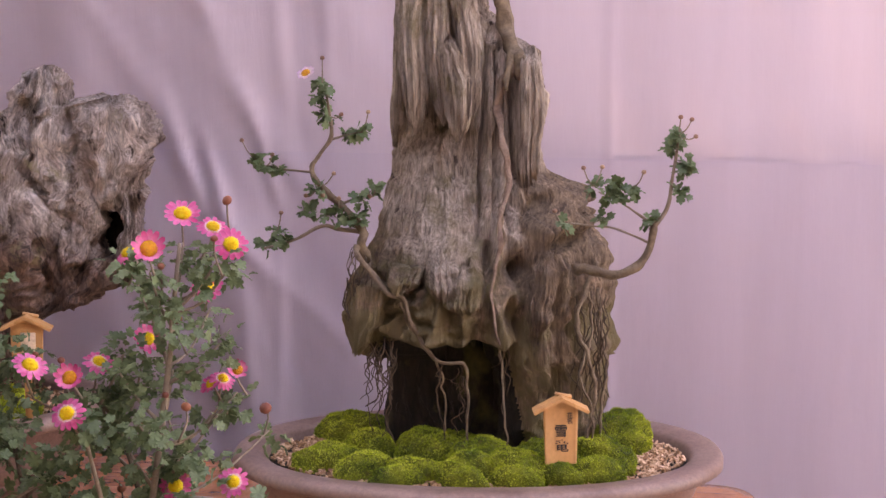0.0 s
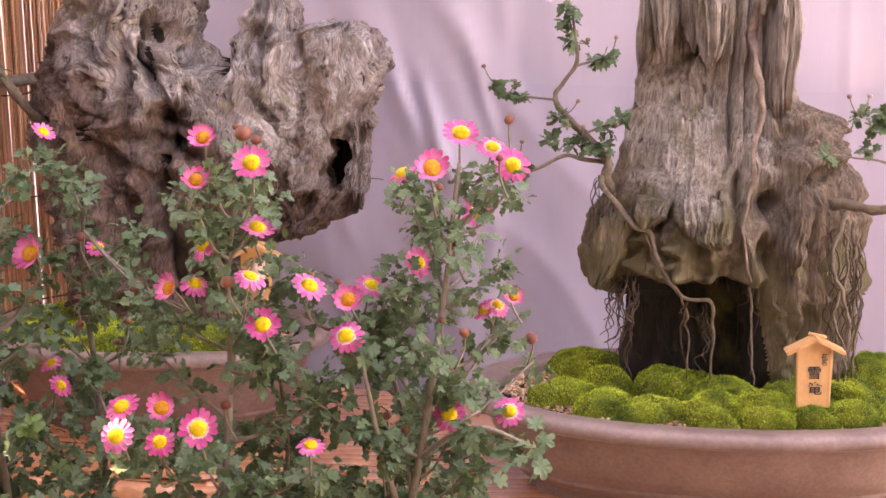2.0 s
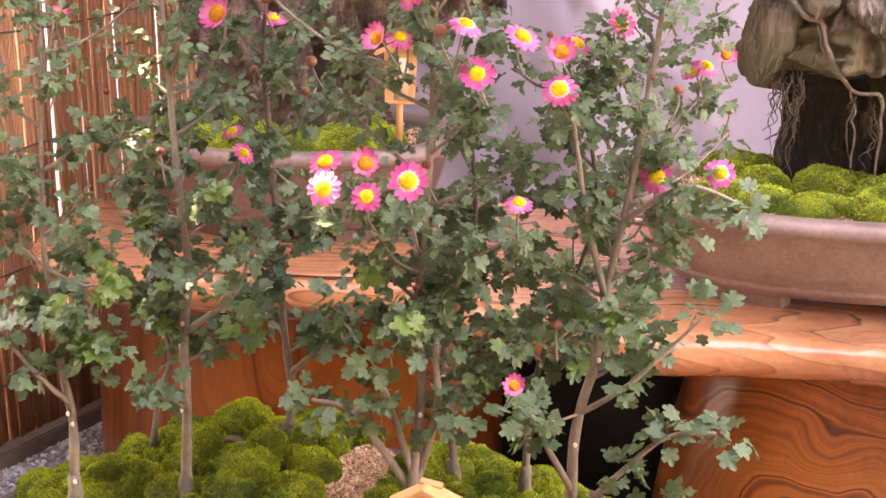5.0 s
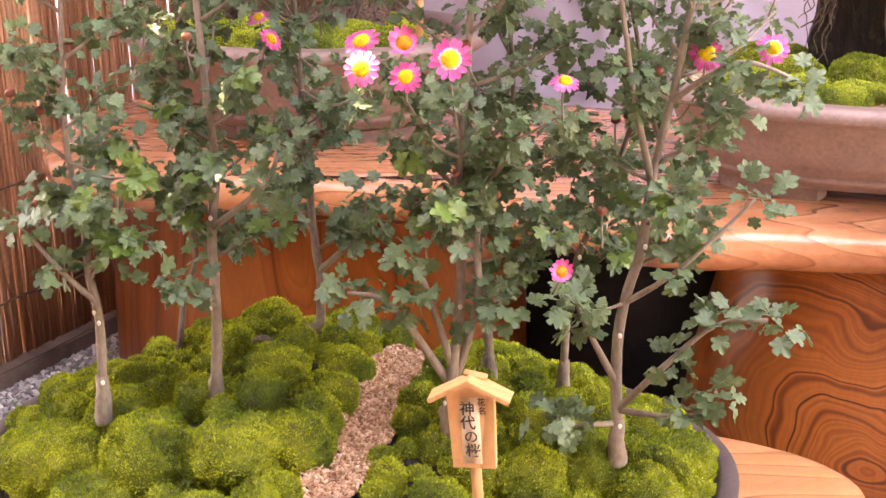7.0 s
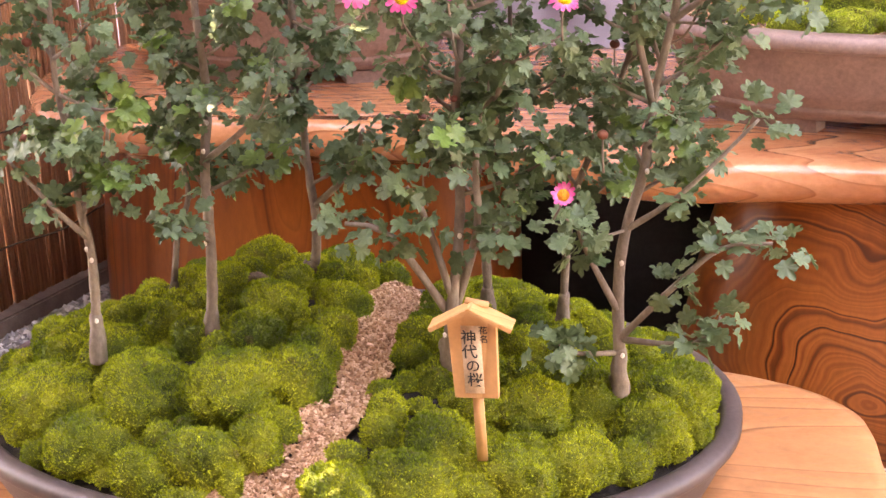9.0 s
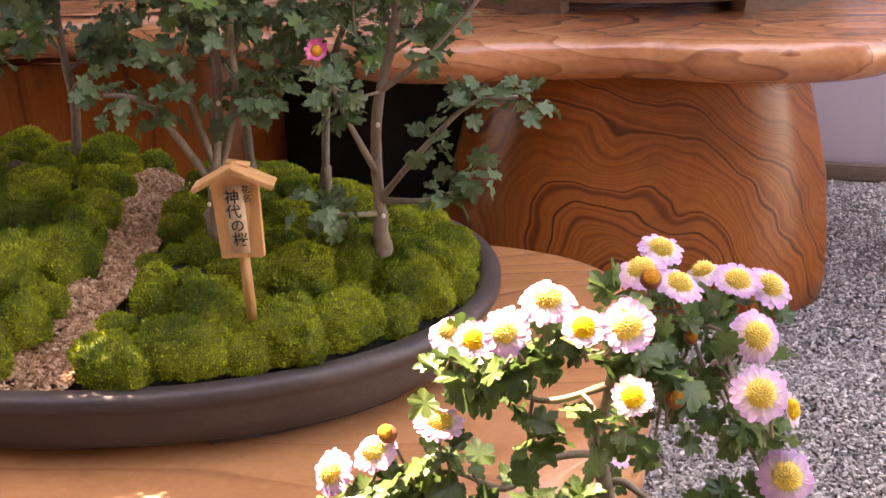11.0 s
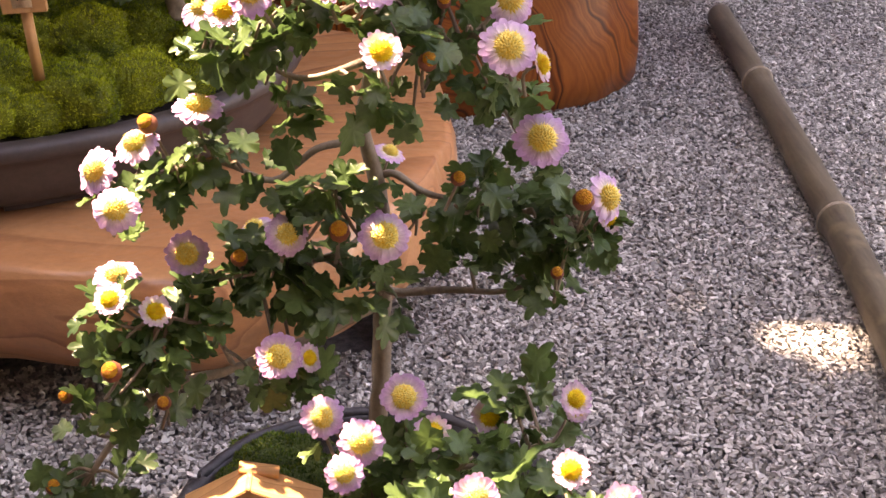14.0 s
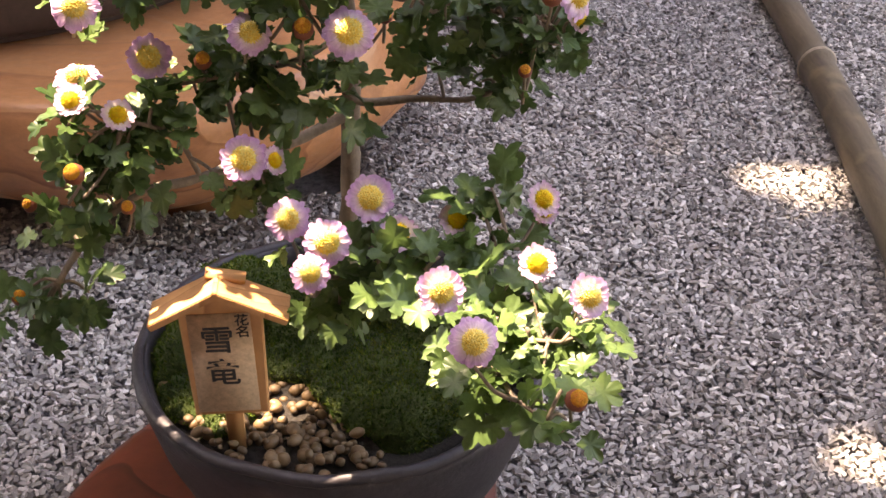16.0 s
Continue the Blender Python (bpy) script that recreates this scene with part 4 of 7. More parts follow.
def lip_height(x):
    return 0.672 + 0.006 * math.sin(x * 70 + 1) + 0.010 * noise.noise(Vector((x * 55, 0, 3))) - 0.024 * bell(x, -0.097, 0.014) - 0.010 * bell(x, 0.015, 0.012) + 0.014 * bell(x, 0.045, 0.02)


def calm1(x, z, front):
    """The pale bare face is smooth, the foot lumpy and furrowed."""
    face = (1 - edge(x, 0.052, 0.006)) * edge(z, 0.785, 0.015) * (1 - edge(z, 0.955, 0.01)) if front > 0 else 0
    return (1.2 - 1.0 * face) * (1.0 + 0.7 * (1 - edge(z, 0.80, 0.03)))


def shape1(x, z, front):
    d = 0.0
    if front > -0.2:
        f = min(1.0, max(0.0, front * 1.5))
        # tall ragged hollow under the overhanging lip
        inside = edge(x, -0.086, 0.003) * (1 - edge(x, 0.070 + 0.20 * (0.66 - z), 0.013))
        d -= 0.095 * (1 - edge(z, lip_height(x), 0.0018)) * inside * f
        # the lip bulges out, cut by folds and pits
        low = 1 - edge(x, 0.055, 0.010)
        d += 0.014 * bell(z, 0.705, 0.03) * low * f
        d += 0.020 * noise.noise(Vector((x * 34 + z * 20, 1, z * 46))) * bell(z, 0.72, 0.05) * low * f
        d += 0.011 * noise.noise(Vector((x * 80, 4, z * 95))) * bell(z, 0.71, 0.06) * low * f
        d += 0.006 * bell(x, -0.105, 0.018) * bell(z, 0.665, 0.03)
        d -= 0.034 * bell(x, -0.014, 0.020) * bell(z, 0.962, 0.020) + 0.022 * bell(x, -0.045, 0.022) * bell(z, 0.935, 0.016) + 0.018 * bell(x, 0.008, 0.014) * bell(z, 0.935, 0.014)
        # pale bare face, sunk under the hanging shards and fanning out below
        d -= 0.016 * (1 - edge(x, 0.036, 0.006)) * edge(z, 0.80, 0.05) * f
        d += 0.008 * bell(x, 0.0, 0.05) * bell(z, 0.80, 0.04)
        # buttress: upright ridges, slots and dark pits
        d += 0.016 * bell(x, 0.074 - 0.12 * (0.70 - z), 0.010) * (1 - edge(z, 0.77, 0.01))
        d -= 0.032 * bell(x, 0.098 + 0.2 * (0.70 - z), 0.008) * bell(z, 0.70, 0.022)
        d -= 0.022 * bell(x, 0.146 + 0.10 * (0.69 - z), 0.0045) * bell(z, 0.71, 0.045)
        d += 0.018 * bell(x, 0.125, 0.018) * bell(z, 0.66, 0.06)
        d -= 0.022 * bell(x, 0.185, 0.010) * bell(z, 0.66, 0.07)
        d -= 0.052 * bell(x, 0.096, 0.014) * bell(z, 0.768, 0.016)
        d -= 0.040 * bell(x, 0.153, 0.012) * bell(z, 0.800, 0.012)
        d -= 0.036 * bell(x, 0.055, 0.006) * bell(z, 0.780, 0.020)
        # splits beside the fluted strip and the standing splinter
        d -= 0.040 * bell(x, 0.0845 + 0.02 * (z - 0.95), 0.0040) * edge(z, 0.83, 0.012)
        d -= 0.022 * bell(x, 0.050 + 0.05 * (z - 0.95), 0.0030) * edge(z, 0.80, 0.02)
        d -= 0.014 * bell(x, 0.066 + 0.03 * (z - 0.95), 0.0025) * edge(z, 0.82, 0.02)
        d += 0.010 * bell(x, 0.074, 0.006) * edge(z, 0.80, 0.02)
        d += 0.008 * bell(x, 0.058, 0.005) * edge(z, 0.80, 0.02)
        # swollen burr
        d += 0.026 * bell(x, 0.150, 0.036) * bell(z, 0.845, 0.030)
        d += 0.024 * bell(x, 0.112, 0.020) * bell(z, 0.812, 0.018)
        for hx, hz, wx, wz, deep in ((0.135, 0.735, 0.011, 0.018, 0.030), (0.172, 0.70, 0.009, 0.028, 0.028), (0.112, 0.842, 0.010, 0.010, 0.020), (0.168, 0.838, 0.012, 0.010, 0.022), (0.080, 0.715, 0.007, 0.020, 0.020), (0.145, 0.625, 0.010, 0.03, 0.022), (-0.07, 0.735, 0.014, 0.010, 0.022), (-0.02, 0.705, 0.016, 0.008, 0.020), (-0.10, 0.71, 0.010, 0.012, 0.020), (0.03, 0.70, 0.012, 0.009, 0.018)):
            d -= deep * bell(x, hx + 0.25 * (z - hz), wx) * bell(z, hz, wz)
        d += (0.014 * noise.noise(Vector((x * 32, 2, z * 24))) + 0.008 * noise.noise(Vector((x * 78, 2, z * 60)))) * edge(x, 0.09, 0.01) * (1 - edge(z, 0.88, 0.01))
    return d


trunk = thing("driftwood_stump", (0.06, 1.75, 0.53), "tall hollow weathered driftwood stump with hanging shards and a mossy foot", "driftwood")
v, f = driftwood(ROWS1, 0.515, 1.35, shape1, 350, 390, 0.0, 0.0042, calm1)
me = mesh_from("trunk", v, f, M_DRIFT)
# faces under the lip: rotten wood, with the recess shade painted in
me.materials.append(M_HOLLOW_SHADE)
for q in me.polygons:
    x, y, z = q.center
    hollow_shade = -0.088 < x < 0.080 + 0.20 * (0.66 - z) and y < 1.79 and z < lip_height(x)
    if hollow_shade:
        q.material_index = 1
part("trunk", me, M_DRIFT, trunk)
# broken strip of wood beside the split
strip = [(0.84, 0.094, 0.116, 1.715, 1.78), (0.90, 0.090, 0.118, 1.705, 1.78), (0.95, 0.089, 0.123, 1.70, 1.785), (0.985, 0.089, 0.124, 1.70, 1.785), (1.02, 0.092, 0.120, 1.705, 1.78), (1.040, 0.102, 0.114, 1.73, 1.77)]
v, f = driftwood(strip, 0.84, 1.040, lambda x, z, s: 0.0, 90, 110, 4.0, 0.0036)
part("splinter", mesh_from("splinter", v, f, M_DRIFT), M_DRIFT, trunk, "upright broken strip of grey wood")
# inner wood, its colour also holding the shade of the hollow
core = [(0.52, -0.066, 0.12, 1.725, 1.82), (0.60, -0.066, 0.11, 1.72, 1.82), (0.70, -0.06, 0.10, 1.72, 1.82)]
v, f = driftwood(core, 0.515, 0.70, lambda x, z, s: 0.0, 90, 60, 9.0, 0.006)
part("heartwood", mesh_from("heartwood", v, f, M_HOLLOW_SHADE), M_HOLLOW_SHADE, trunk, "decayed inner wood with the hollow's shade in its colour")
# shards of the outer wood hanging over the bare face: height, left, right, front, back

def shard(rows, seed):
    """A splinter of wood hanging inside the hollow; rows: z, two x, two y."""
    v, f = driftwood(rows, rows[0][0], rows[-1][0], lambda x, z, s: 0.0, 80, 130, seed, 0.0028, None, 0.008, 0.5)
    part("shard", mesh_from("shard", v, f, M_DRIFT), M_DRIFT, trunk, "hanging shard of grey wood")


shard([(0.936, -0.036, -0.033, 1.712, 1.722), (0.958, -0.045, -0.026, 1.704, 1.73), (0.985, -0.052, -0.021, 1.700, 1.74), (1.032, -0.058, -0.022, 1.702, 1.75), (1.13, -0.058, -0.020, 1.71, 1.76)], 12.0)
shard([(0.946, -0.002, 0.001, 1.710, 1.718), (0.968, -0.010, 0.005, 1.704, 1.726), (0.99, -0.018, 0.008, 1.704, 1.74), (1.032, -0.024, 0.008, 1.706, 1.75), (1.13, -0.024, 0.010, 1.71, 1.76)], 13.0)
shard([(0.927, 0.018, 0.022, 1.702, 1.712), (0.945, 0.010, 0.031, 1.694, 1.722), (0.965, 0.006, 0.036, 1.690, 1.73), (0.997, 0.000, 0.038, 1.690, 1.735), (1.030, -0.005, 0.026, 1.695, 1.73), (1.046, -0.006, 0.016, 1.702, 1.73), (1.057, 0.006, 0.010, 1.712, 1.725)], 14.0)
shard([(0.955, 0.033, 0.036, 1.712, 1.722), (0.985, 0.026, 0.044, 1.704, 1.74), (1.032, 0.018, 0.048, 1.704, 1.75), (1.13, 0.006, 0.036, 1.712, 1.76)], 15.0)
shard([(0.915, -0.064, -0.062, 1.735, 1.745), (0.95, -0.066, -0.050, 1.715, 1.76), (1.0, -0.064, -0.048, 1.712, 1.77), (1.13, -0.058, -0.046, 1.72, 1.78)], 16.0)
shard([(0.662, -0.113, -0.106, 1.655, 1.675), (0.685, -0.117, -0.088, 1.648, 1.70), (0.71, -0.118, -0.072, 1.645, 1.71), (0.75, -0.116, -0.060, 1.652, 1.71)], 17.0)
# curled tongue of bark under the bare face
TONGUES = [[(0.720, 0.024, 0.034, 1.624, 1.65), (0.733, 0.006, 0.046, 1.618, 1.67), (0.752, 0.008, 0.048, 1.624, 1.69), (0.775, 0.018, 0.044, 1.650, 1.70)], [(0.738, -0.006, 0.010, 1.626, 1.65), (0.752, -0.016, 0.022, 1.622, 1.67), (0.770, -0.018, 0.018, 1.634, 1.69), (0.790, -0.010, 0.010, 1.665, 1.70)],
           [(0.745, -0.060, -0.044, 1.630, 1.66), (0.757, -0.066, -0.030, 1.628, 1.67), (0.775, -0.060, -0.026, 1.644, 1.69)], [(0.690, 0.112, 0.124, 1.640, 1.66), (0.72, 0.104, 0.134, 1.632, 1.68), (0.76, 0.112, 0.140, 1.640, 1.69), (0.79, 0.12, 0.136, 1.66, 1.70)]]
for k, rows in enumerate(TONGUES):
    v, f = driftwood(rows, rows[0][0], rows[-1][0], lambda x, z, s: 0.006 * noise.noise(Vector((x * 60, 3, z * 60))), 80, 60, 22.0 + k, 0.003)
    part("bark_tongue", mesh_from("bark_tongue", v, f, M_DRIFT), M_DRIFT, trunk, "pale curled fold of wood")

MIDDLE_ROOTS = [([(-0.105, 1.665, 0.80), (-0.1, 1.652, 0.785), (-0.065, 1.642, 0.745), (-0.048, 1.641, 0.738), (-0.034, 1.64, 0.698), (-0.006, 1.642, 0.659), (0.027, 1.652, 0.652), (0.031, 1.655, 0.619), (0.03, 1.662, 0.55)], 0.0065, 0.0022),
         ([(-0.006, 1.645, 0.659), (0.001, 1.66, 0.62), (0.003, 1.67, 0.56)], 0.003, 0.0014), ([(-0.002, 1.647, 0.65), (-0.006, 1.66, 0.6), (0.002, 1.665, 0.55)], 0.0018, 0.001),
         ([(-0.05, 1.641, 0.735), (-0.043, 1.642, 0.71), (-0.03, 1.644, 0.685)], 0.0025, 0.001),
         ([(0.072, 1.678, 0.851), (0.076, 1.66, 0.809), (0.065, 1.648, 0.774)], 0.004, 0.002), ([(0.069, 1.642, 0.69), (0.076, 1.645, 0.638), (0.079, 1.648, 0.55)], 0.0032, 0.0016)]
SIDE_ROOTS = [([(0.192, 1.70, 0.772), (0.176, 1.672, 0.735), (0.168, 1.658, 0.70), (0.181, 1.655, 0.66), (0.192, 1.66, 0.615), (0.18, 1.66, 0.55)], 0.006, 0.003),
         ([(0.196, 1.70, 0.74), (0.194, 1.682, 0.69), (0.204, 1.68, 0.64), (0.198, 1.672, 0.58), (0.2, 1.675, 0.54)], 0.004, 0.0025), ([(0.185, 1.675, 0.74), (0.185, 1.66, 0.69), (0.172, 1.652, 0.64), (0.186, 1.655, 0.59), (0.19, 1.66, 0.545)], 0.003, 0.0018),
         ([(-0.075, 1.67, 0.672), (-0.07, 1.67, 0.64), (-0.083, 1.672, 0.605), (-0.1, 1.675, 0.59)], 0.0022, 0.0012), ([(-0.072, 1.675, 0.66), (-0.064, 1.672, 0.63), (-0.072, 1.675, 0.59), (-0.07, 1.68, 0.545)], 0.002, 0.0012)]
HIGH_ROOTS = [([(-0.118, 1.665, 0.76), (-0.124, 1.66, 0.73), (-0.118, 1.655, 0.71)], 0.002, 0.001)]
ROOTS = MIDDLE_ROOTS + SIDE_ROOTS + HIGH_ROOTS
# hair roots beside the thick ones
rr = random.Random(77)
for x0, x1, z0, z1, n in ((0.165, 0.205, 0.74, 0.54, 14), (-0.10, -0.060, 0.69, 0.55, 20), (0.0, 0.03, 0.66, 0.55, 6), (0.07, 0.085, 0.70, 0.56, 4), (-0.115, -0.085, 0.80, 0.70, 10)):
    for _ in range(n):
        x, y = rr.uniform(x0, x1), 1.665 if x0 < 0.15 else 1.68
        top, low = z0 - rr.uniform(0, 0.04), z1 + rr.uniform(0, 0.09) * (1 if z1 < 0.6 else 0.1)
        ROOTS.append(([(x + rr.uniform(-0.01, 0.01) * min(1, u * 2), y + (0.015 if u == 0 else rr.uniform(-0.012, 0.004)), top + (low - top) * u) for u in (0, 0.25, 0.5, 0.75, 1.0)], rr.uniform(0.0010, 0.0021), 0.0008))
for k, (pts, r0, r1) in enumerate(ROOTS):
    bent = [Vector(q) + (Vector((noise.noise(q * 70 + Vector((k, 0, 0))), 0.4 * noise.noise(q * 60), 0.3 * noise.noise(q * 50))) * (0.006 if r0 < 0.0045 else 0.004)) for q in smooth_line(pts, 6)]
    bark = M_ROOT_FINE if r0 < 0.0023 else M_ROOT
    part("root", tube_mesh("root", bent, r0 * 0.62, r1 * 0.6, bark, 8, 0.6, k, 2), bark, trunk)
VEIN = [(0.088, 1.728, 1.035), (0.083, 1.712, 1.016), (0.071, 1.716, 0.992), (0.069, 1.716, 0.958), (0.074, 1.697, 0.932), (0.078, 1.693, 0.894), (0.081, 1.686, 0.865), (0.072, 1.665, 0.836), (0.075, 1.650, 0.805), (0.068, 1.647, 0.789), (0.063, 1.631, 0.74), (0.072, 1.622, 0.684)]
twist = [Vector(q) + Vector((0.0045 * noise.noise(Vector(q) * 45), 0.003 + 0.002 * noise.noise(Vector(q) * 60), 0)) for q in smooth_line(VEIN, 7)]
part("root", tube_mesh("root", twist, 0.0056, 0.0014, M_VEIN, 10, 1.0, 4.0, 2), M_VEIN, trunk, "twisted reddish-brown living root")

# broad stump in the second pot
ROWS2 = [(0.535, -0.885, -0.615, 1.80, 1.99), (0.58, -0.885, -0.63, 1.80, 1.99), (0.64, -0.89, -0.605, 1.80, 1.99), (0.70, -0.905, -0.545, 1.80, 1.99), (0.74, -0.912, -0.52, 1.80, 1.99), (0.80, -0.912, -0.51, 1.81, 1.985), (0.86, -0.908, -0.545, 1.82, 1.98),
         (0.90, -0.90, -0.60, 1.83, 1.98), (0.925, -0.895, -0.665, 1.84, 1.975), (0.95, -0.888, -0.688, 1.85, 1.97), (1.0, -0.872, -0.688, 1.85, 1.97), (1.03, -0.868, -0.69, 1.855, 1.965), (1.10, -0.86, -0.70, 1.86, 1.96), (1.35, -0.82, -0.73, 1.87, 1.94)]


PITS = ((-0.77, 0.90, 0.012, 0.026, 0.07), (-0.665, 0.925, 0.022, 0.018, 0.09), (-0.70, 0.84, 0.024, 0.013, 0.07), (-0.735, 0.815, 0.018, 0.012, 0.05), (-0.655, 0.875, 0.02, 0.014, 0.03), (-0.76, 0.70, 0.012, 0.07, 0.035), (-0.69, 0.66, 0.010, 0.08, 0.045), (-0.80, 0.76, 0.008, 0.08, 0.03), (-0.62, 0.70, 0.012, 0.05, 0.04),
        (-0.83, 0.94, 0.012, 0.016, 0.04), (-0.60, 0.80, 0.012, 0.02, 0.03), (-0.73, 0.96, 0.010, 0.02, 0.03), (-0.66, 0.79, 0.02, 0.010, 0.04), (-0.86, 0.82, 0.010, 0.03, 0.03), (-0.56, 0.73, 0.016, 0.010, 0.03), (-0.72, 0.75, 0.014, 0.02, 0.04))


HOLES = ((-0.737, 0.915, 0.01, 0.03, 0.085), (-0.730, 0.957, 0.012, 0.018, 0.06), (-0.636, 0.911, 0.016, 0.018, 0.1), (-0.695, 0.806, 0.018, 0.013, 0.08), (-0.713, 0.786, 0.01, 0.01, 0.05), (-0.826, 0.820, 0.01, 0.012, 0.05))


def shape2(x, z, front):
    d = 0.018 * noise.noise(Vector((x * 11, 4, z * 10))) + 0.010 * noise.noise(Vector((x * 34, 6, z * 30)))
    if front > 0:
        for hx, hz, wx, wz, deep in PITS + HOLES:
            d -= deep * bell(x + 0.2 * (z - hz), hx, wx) * bell(z, hz, wz)
        d += 0.02 * bell(x, -0.84, 0.04) * bell(z, 0.86, 0.10) + 0.025 * bell(x, -0.60, 0.05) * bell(z, 0.80, 0.06)
    return d


stump2 = thing("driftwood_stump", (-0.75, 1.89, 0.54), "broad silvery gnarled driftwood stump full of holes", "driftwood")
v, f = driftwood(ROWS2, 0.53, 1.35, shape2, 340, 360, 20.0, 0.0085, None, 0.05, 1.2)
me = mesh_from("trunk", v, f, M_DRIFT_B)
# hole floors get the near-black colour, painting in their shade
me.materials.append(M_HOLLOW_SHADE)
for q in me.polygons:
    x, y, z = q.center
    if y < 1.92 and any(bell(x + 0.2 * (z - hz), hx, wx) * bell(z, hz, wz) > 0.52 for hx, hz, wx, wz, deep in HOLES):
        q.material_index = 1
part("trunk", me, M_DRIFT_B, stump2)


def slot2(x, z, s):
    """Skin of a lobe: lumps, and deep pits on its front."""
    d = 0.012 * noise.noise(Vector((x * 24, 5, z * 22))) + 0.007 * noise.noise(Vector((x * 55, 5, z * 50)))
    if s > 0:
        d -= 0.018 * bell(x, -0.529, 0.010) * bell(z, 0.94, 0.014) + 0.014 * bell(x, -0.519, 0.012) * bell(z, 0.90, 0.018) + 0.024 * bell(x, -0.53, 0.012) * bell(z, 0.80, 0.012)
    return d


# ear-shaped lobe split by a slot, a peak beside it and a spur below

def lobe(rows, seed):
    v, f = driftwood(rows, rows[0][0], rows[-1][0], slot2, 130, 120, seed, 0.006, None, 0.04, 1.2)
    part("lobe", mesh_from("lobe", v, f, M_DRIFT_B), M_DRIFT_B, stump2)


lobe([(0.815, -0.60, -0.448, 1.84, 1.93), (0.85, -0.59, -0.432, 1.835, 1.93), (0.89, -0.59, -0.419, 1.83, 1.93), (0.93, -0.58, -0.421, 1.83, 1.93), (0.955, -0.56, -0.427, 1.835, 1.925), (0.972, -0.49, -0.445, 1.85, 1.91)], 31.0)
lobe([(0.70, -0.57, -0.502, 1.84, 1.92), (0.75, -0.58, -0.500, 1.835, 1.925), (0.80, -0.60, -0.490, 1.83, 1.93), (0.84, -0.60, -0.470, 1.835, 1.93)], 33.0)
lobe([(0.715, -0.466, -0.450, 1.85, 1.90), (0.75, -0.464, -0.446, 1.84, 1.91), (0.79, -0.460, -0.442, 1.84, 1.91), (0.84, -0.466, -0.432, 1.84, 1.92)], 35.0)
lobe([(0.86, -0.64, -0.53, 1.835, 1.935), (0.93, -0.635, -0.52, 1.84, 1.93), (0.97, -0.61, -0.532, 1.85, 1.92), (1.0, -0.59, -0.545, 1.86, 1.91), (1.012, -0.57, -0.555, 1.875, 1.90)], 37.0)
lobe([(0.675, -0.60, -0.53, 1.83, 1.91), (0.69, -0.60, -0.50, 1.825, 1.915), (0.715, -0.58, -0.460, 1.83, 1.91), (0.745, -0.56, -0.452, 1.84, 1.90)], 41.0)

# dark piece added behind the slot in place of its shade
hollow_shade = [(0.72, -0.505, -0.462, 1.905, 1.935), (0.77, -0.507, -0.455, 1.905, 1.94), (0.83, -0.50, -0.455, 1.905, 1.935)]
v, f = driftwood(hollow_shade, 0.72, 0.83, lambda x, z, s: 0.0, 40, 40, 45.0, 0.003)
part("heartwood", mesh_from("heartwood", v, f, M_HOLLOW_SHADE), M_HOLLOW_SHADE, stump2, "dark piece added behind the slot for its shade")

# ---- moss, grit, soil ----
def cushion(cx, cy, z, a, b, h, seed, spin=0.0, lump=0.24):
    """A moss cushion: a low, lumpy dome."""
    bm = bmesh.new()
    bmesh.ops.create_icosphere(bm, subdivisions=4 if a > 0.036 else 3, radius=1)
    bmesh.ops.delete(bm, geom=[v for v in bm.verts if v.co.z < -0.45], context="VERTS")
    cs, sn = math.cos(spin), math.sin(spin)
    for v in bm.verts:
        n = v.co.normalized()
        k = 1 + lump * noise.noise(n * 1.9 + Vector((seed, 0, 0))) + 0.11 * noise.noise(n * 5 + Vector((0, seed, 0))) + 0.04 * noise.noise(n * 19 + Vector((0, 0, seed)))
        flat = Vector((n.x, n.y, 0))
        up = max(n.z, -0.4)
        up = math.copysign(abs(up) ** 0.8, up)
        x, y = n.x * a * k, n.y * b * k
        v.co = Vector((cx + x * cs - y * sn, cy + x * sn + y * cs, z + up * h * k))
    return bm


def fuzz(bm, per_area, long, seed):
    """Short upright tips over a cushion: one thin blade each."""
    rg = np.random.default_rng(seed)
    bm.verts.ensure_lookup_table()
    tri = np.array([[v.co[:] for v in f.verts] for f in bm.faces])
    nrm = np.cross(tri[:, 1] - tri[:, 0], tri[:, 2] - tri[:, 0])
    area = np.linalg.norm(nrm, axis=1) / 2
    nrm /= area[:, None] * 2 + 1e-12
    n = int(area.sum() * per_area)
    pick = rg.choice(len(tri), n, p=area / area.sum())
    u, w = rg.random((2, n))
    flip = u + w > 1
    u[flip], w[flip] = 1 - u[flip], 1 - w[flip]
    p = tri[pick, 0] + u[:, None] * (tri[pick, 1] - tri[pick, 0]) + w[:, None] * (tri[pick, 2] - tri[pick, 0])
    up = nrm[pick] + rg.normal(0, 0.45, (n, 3)) + (0, 0, 0.35)
    up /= np.linalg.norm(up, axis=1)[:, None]
    side = np.cross(up, rg.normal(0, 1, (n, 3)))
    side /= np.linalg.norm(side, axis=1)[:, None] + 1e-9
    h = long * rg.uniform(0.4, 1.2, n)[:, None]
    b = 0.34 * h
    return np.stack([p - up * 0.001 - side * b, p - up * 0.001 + side * b, p + up * h], 1)


